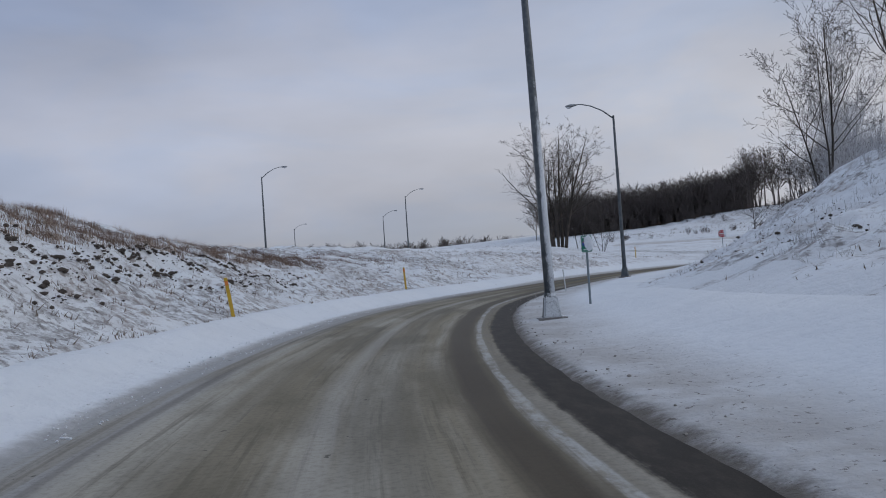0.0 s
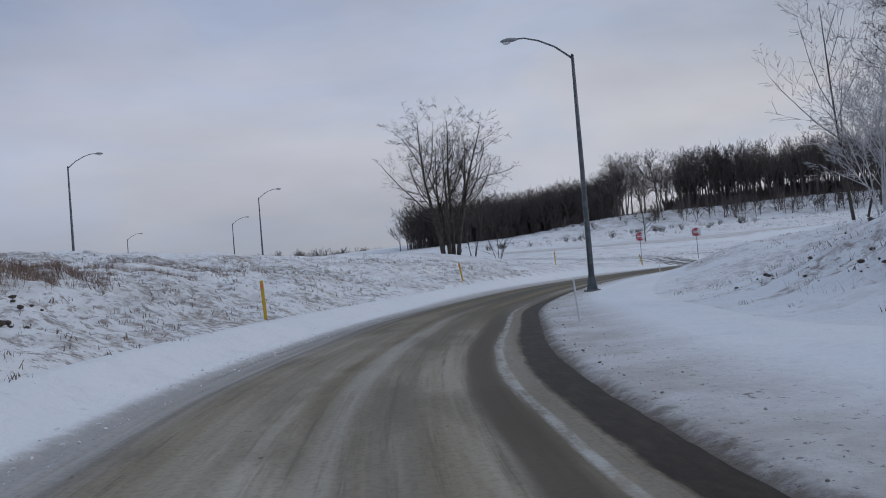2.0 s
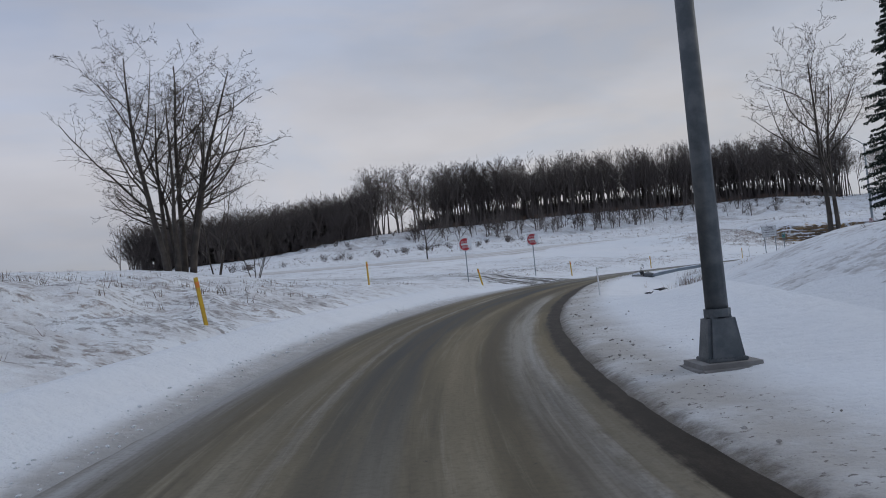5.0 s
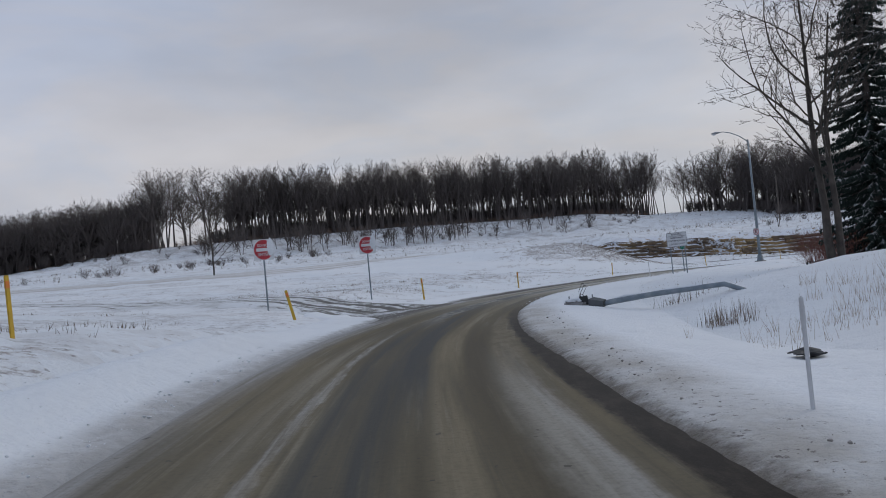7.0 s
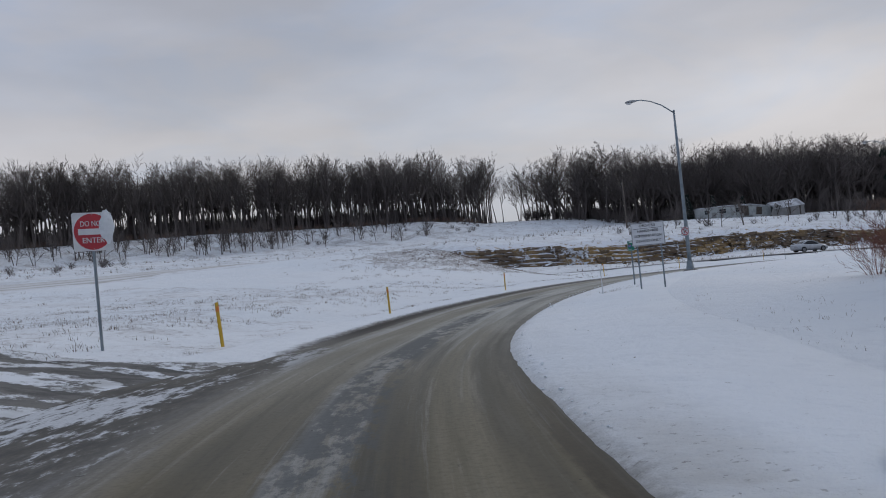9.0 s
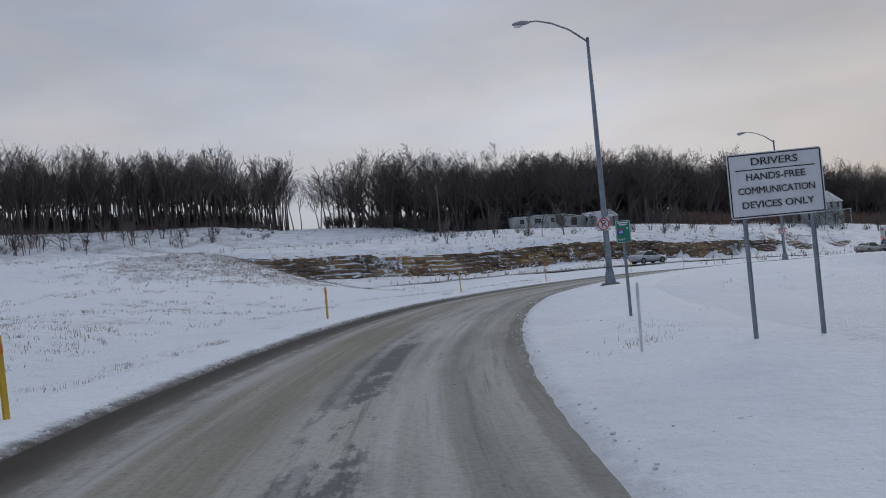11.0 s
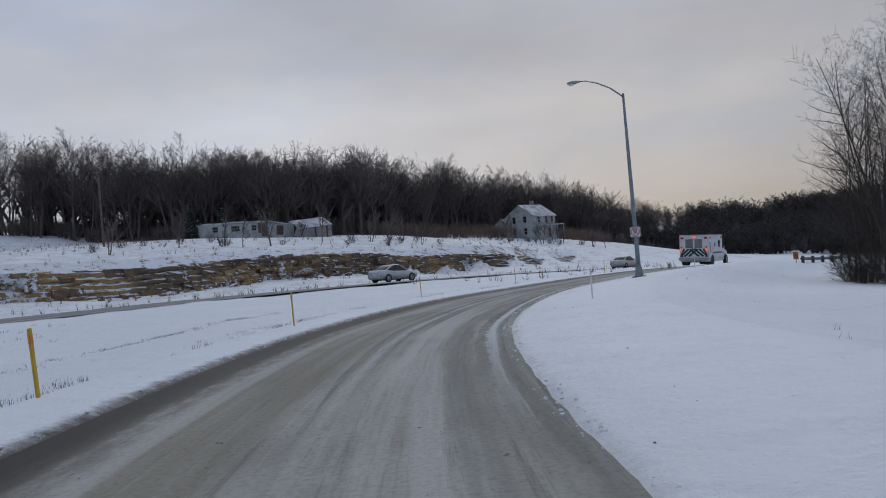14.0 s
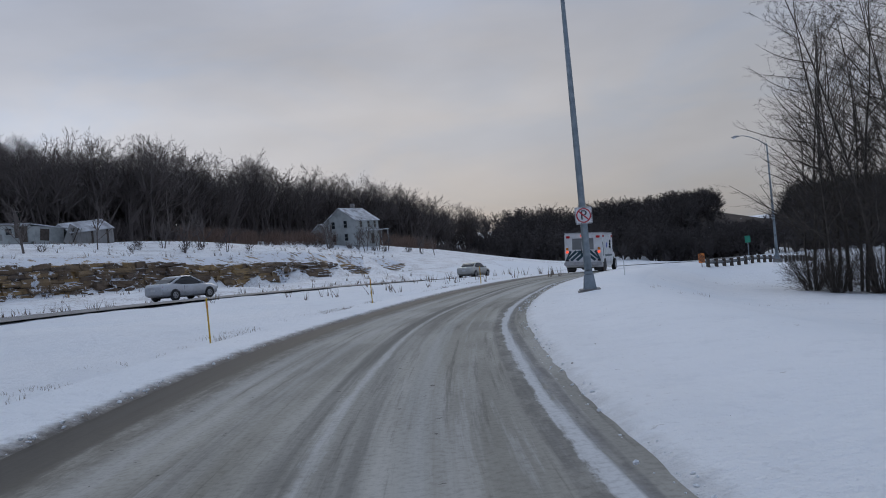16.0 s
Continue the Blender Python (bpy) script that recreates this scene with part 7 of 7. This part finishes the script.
def car(name, label, x, y, z, turn, paint, coupe):
    """A saloon or coupe about 4.5 m long, nose along +x: lower body, glasshouse, roof, wheels, lights."""
    t = thing(name, label, "car", x, y, z, turn)
    L = 2.25

    def section(px, half, bottom, belt):
        h = belt - bottom
        return [(px, s * half * k, bottom + h * f) for s, row in ((1, ((0.82, 0.0), (0.96, 0.12), (1.0, 0.45), (0.97, 0.8), (0.86, 1.0))), (-1, ((0.86, 1.0), (0.97, 0.8), (1.0, 0.45), (0.96, 0.12), (0.82, 0.0)))) for k, f in row]

    body = [(-2.25, 0.68, 0.46, 0.84), (-2.22, 0.78, 0.34, 0.98), (-2.05, 0.84, 0.27, 1.03), (-1.75, 0.87, 0.24, 1.04), (-1.2, 0.885, 0.22, 1.0), (-0.4, 0.89, 0.2, 0.96), (0.4, 0.89, 0.2, 0.94),
            (0.95, 0.885, 0.21, 0.93), (1.45, 0.87, 0.22, 0.88), (1.85, 0.83, 0.24, 0.80), (2.1, 0.76, 0.28, 0.71), (2.24, 0.62, 0.38, 0.62)]
    part("body", loft([section(*b) for b in body]), paint, t, smooth=True)
    back, roof_b, roof_f, front = (-1.7, -0.7, 0.1, 1.1) if coupe else (-1.6, -0.85, 0.2, 1.1)

    def house(px, half, lo, hi, top=0.78):
        return [(px, half, lo), (px, half * 0.93, lo + (hi - lo) * 0.55), (px, half * top, hi), (px, -half * top, hi), (px, -half * 0.93, lo + (hi - lo) * 0.55), (px, -half, lo)]

    part("glass_house", loft([house(back, 0.70, 0.98, 1.02), house((back + roof_b) / 2, 0.77, 0.96, 1.28), house(roof_b, 0.79, 0.94, 1.40), house((roof_b + roof_f) / 2, 0.80, 0.93, 1.435), house(roof_f, 0.79, 0.92, 1.41),
                              house((roof_f + front) / 2, 0.78, 0.91, 1.24), house(front, 0.74, 0.90, 0.95)]), GLASS_DARK, t, "dark windows")
    part("roof", loft([house(roof_b - 0.22, 0.70, 1.33, 1.37, 0.86), house(roof_b, 0.70, 1.37, 1.425, 0.86), house((roof_b + roof_f) / 2, 0.71, 1.40, 1.46, 0.86), house(roof_f, 0.70, 1.38, 1.435, 0.86), house(roof_f + 0.22, 0.68, 1.33, 1.37, 0.86)]), paint, t, smooth=True)
    for s in (-1, 1):
        part("pillar", tube([(back + 0.05, s * 0.73, 0.93), (roof_b, s * 0.64, 1.39)], 0.07, 6), paint, t)
        part("pillar", tube([(front - 0.02, s * 0.73, 0.91), (roof_f + 0.05, s * 0.65, 1.37)], 0.04, 6), paint, t)
        if not coupe:
            part("pillar", tube([(-0.3, s * 0.765, 0.93), (-0.3, s * 0.635, 1.38)], 0.035, 6), paint, t)
        part("mirror", box(0.12, 0.2, 0.13, 0.75, s * 0.95, 0.92, 0.03), paint, t)
        part("tail_light", box(0.1, 0.3, 0.13, -2.17, s * 0.62, 0.72, 0.02), LAMP_RED, t, "red tail light")
        part("headlight", box(0.14, 0.3, 0.12, 2.05, s * 0.58, 0.58, 0.03), RIM, t, "clear headlight")
        part("door_handle", box(0.16, 0.03, 0.03, -0.4, s * 0.885, 0.78), paint, t)
        part("door_seam", box(0.012, 0.012, 0.6, -0.62 if coupe else -0.28, s * 0.878, 0.28), CAR_DARK, t)
        for wx in (-1.35, 1.35):
            part("wheel_arch", moved(disc(0.36, 0.02, 24), wx, s * 0.875 + 0.01, 0.33), CAR_DARK, t)
            wheel(t, wx, s * 0.79, 0.32, 0.21)
    part("rear_bumper", box(0.16, 1.5, 0.2, -2.2, 0, 0.36, 0.05), paint, t)
    part("plate", box(0.02, 0.36, 0.14, -2.285, 0, 0.6), SIGN_WHITE, t)
    # black slab added as the shade beneath the car's sills
    part("sill_shade", box(3.6, 1.5, 0.1, 0, 0, 0.16), CAR_DARK, t, "dark slab for the shade below the sills")
    return t


def high_place(px, d, up=0.06):
    """A spot on the highway nearest an x, d metres to the left of its line."""
    i = int(np.argmin(np.abs(HIGH_LINE[:, 0] - px)))
    x, y, z, h = along(i, d, HIGH_LINE)
    return x, y, z - 0.02 * abs(d) + up, h, -math.degrees(math.atan((HIGH_LINE[i + 2, 2] - HIGH_LINE[i - 2, 2]) / 4))


*hx, fall = high_place(141.3, 1.4)
coupe = car("coupe", "silver two-door coupe on the highway", *hx, CAR_SILVER, True)
coupe.matrix_world = coupe.matrix_world @ pose(0, 0, 0, 0, fall, 0)
*hx, fall = high_place(170.3, 1.4)
sedan = car("sedan", "pale gold four-door sedan on the highway", *hx, CAR_BEIGE, False)
sedan.matrix_world = sedan.matrix_world @ pose(0, 0, 0, 0, fall, 0)


def ambulance(x, y, z, turn):
    """A van-cab ambulance with a tall box body, chevrons on its back doors, nose along +x; origin under its tail."""
    t = thing("ambulance", "white box-bodied ambulance with dark chevrons across its rear doors", "ambulance", x, y, z, turn)
    part("body", box(4.0, 2.36, 2.12, 2.0, 0, 0.62, 0.06), CAR_WHITE, t, "white box body")
    part("skirt", box(3.9, 2.3, 0.3, 2.0, 0, 0.36, 0.03), CAR_WHITE, t)
    cab = [[(px, s * w, zz) for s, w, zz in ((1, hw, lo), (1, hw, mid), (1, hw * 0.86, hi), (-1, hw * 0.86, hi), (-1, hw, mid), (-1, hw, lo))]
           for px, hw, lo, mid, hi in ((3.95, 1.0, 0.42, 1.35, 2.25), (4.9, 1.0, 0.42, 1.35, 2.22), (5.55, 0.99, 0.42, 1.32, 1.5), (6.2, 0.96, 0.42, 1.15, 1.22), (6.5, 0.88, 0.46, 0.95, 1.0))]
    part("cab", loft(cab), CAR_WHITE, t, "white cab")
    for s in (-1, 1):
        part("cab_window", box(0.75, 0.03, 0.6, 4.75, s * 0.96, 1.4, 0.01), GLASS_DARK, t, "dark side window")
        part("mirror", box(0.12, 0.26, 0.36, 5.35, s * 1.2, 1.35, 0.03), CAR_DARK, t, "black mirror")
        part("mirror_arm", tube([(5.3, s * 0.98, 1.4), (5.35, s * 1.1, 1.45)], 0.025, 5), CAR_DARK, t)
        part("side_window", box(0.5, 0.02, 0.62, 2.95, s * 1.18, 1.62), GLASS_DARK, t, "dark side window")
        part("side_door", panel_side(0.72, 1.75, 2.95, s * 1.182, 0.72), CAR_WHITE, t)
        part("stripe", box(2.6, 0.012, 0.14, 2.4, s * 1.184, 1.08), STRIPE, t, "dark blue-green stripe")
        part("stripe", moved(box(0.16, 0.012, 1.0, 0, 0, 0), 0.62, s * 1.184, 1.15, -18), STRIPE, t, "dark blue-green stripe")
        part("stripe", box(0.95, 0.012, 0.1, 4.5, s * 1.004, 1.05), STRIPE, t, "dark blue-green stripe")
        part("emblem", box(0.34, 0.012, 0.34, 1.7, s * 1.184, 1.7), SIGN_BLUE, t, "blue emblem")
        for wx in (0.45, 3.6):
            part("side_light", box(0.26, 0.05, 0.16, wx, s * 1.19, 2.42, 0.01), LAMP_RED, t)
        for wx, ww in ((1.05, 0.42), (5.45, 0.24)):
            wheel(t, wx, s * (1.14 - ww / 2), 0.39, ww)
            part("wheel_arch", moved(disc(0.46, 0.02, 24), wx, s * (1.178 if wx < 3 else 0.985) + 0.01, 0.42), CAR_DARK, t)
        # rear: lights, doors, chevrons
        part("tail_light", box(0.05, 0.16, 0.16, -0.03, s * 1.0, 1.36, 0.01), LAMP_LIT, t, "lit tail light")
        part("turn_light", box(0.05, 0.16, 0.16, -0.03, s * 1.0, 1.58, 0.01), LAMP_AMBER, t)
        part("warning_light", box(0.05, 0.24, 0.16, -0.03, s * 0.94, 2.4, 0.01), LAMP_RED, t)
        part("reverse_light", box(0.05, 0.2, 0.1, -0.03, s * 1.0, 0.8, 0.01), CAR_DARK, t)
        part("rear_door", box(0.03, 0.72, 1.72, -0.005, s * 0.37, 0.8), CAR_WHITE, t, "white rear door")
        part("rear_window", box(0.03, 0.6, 0.78, -0.025, s * 0.37, 1.6), DUSTY_GLASS, t, "grey frosted rear window")
        part("door_handle", box(0.05, 0.05, 0.2, -0.035, s * 0.08, 1.4), CAR_DARK, t)
        for k in range(4):
            b = moved(box(1.0, 0.012, 0.2, 0, 0, -0.1), 0, 0, 0, s * 45)
            bmesh.ops.rotate(b, verts=b.verts, cent=(0, 0, 0), matrix=Matrix.Rotation(radians(90), 3, "Z"))
            for v in b.verts:
                v.co.y = max(-1.1, min(1.1, v.co.y + s * (0.05 + 0.36 * k)))
                v.co.z = max(0.80, min(1.56, v.co.z + 1.18))
            bmesh.ops.translate(b, verts=b.verts, vec=(-0.03, 0, 0))
            part("chevron", b, STRIPE, t, "dark chevron stripe")
        part("mud_flap", box(0.03, 0.5, 0.35, 0.35, s * 0.85, 0.12), CAR_DARK, t)
    part("beacon", box(0.05, 0.3, 0.12, -0.03, 0, 2.5, 0.01), LAMP_LIT, t, "lit red beacon")
    part("rear_bumper", box(0.4, 2.3, 0.24, -0.15, 0, 0.5, 0.03), RIM, t, "grey step bumper")
    part("windscreen", loft([[(4.98, 0.8, 2.15), (4.98, -0.8, 2.15), (4.9, -0.8, 2.1), (4.9, 0.8, 2.1)], [(5.6, 0.86, 1.5), (5.6, -0.86, 1.5), (5.52, -0.86, 1.45), (5.52, 0.86, 1.45)]]), GLASS_DARK, t)
    part("front_bumper", box(0.3, 1.9, 0.3, 6.5, 0, 0.36, 0.05), CAR_DARK, t)
    part("chassis", box(5.6, 1.0, 0.25, 3.0, 0, 0.3), CAR_DARK, t)
    part("roof_edge", box(4.02, 2.4, 0.05, 2.0, 0, 2.73, 0.01), RIM, t)
    for o in t.children:
        if not o.name.startswith("wheel"):
            o.data.transform(Matrix.Diagonal((1, 1, 0.9, 1)))
    return t


def panel_side(w, h, x, y, z):
    """A thin door outline on a body side."""
    b = bmesh.new()
    for bw, bh, cx, cz in ((w, 0.03, 0, h), (w, 0.03, 0, 0), (0.03, h, w / 2, 0), (0.03, h, -w / 2, 0)):
        box(bw, 0.015, bh, x + cx, y, z + cz, bm=b)
    return b


i_amb = int(np.argmin(np.hypot(RAMP_LINE[:, 0] - 135.5, RAMP_LINE[:, 1] - 73)))
ax, ay, az, ah = along(i_amb + 4, 0.2)
van = ambulance(ax, ay, az + 0.01, ah)
van.matrix_world = van.matrix_world @ pose(0, 0, 0, 3.5, 1.6, 0)
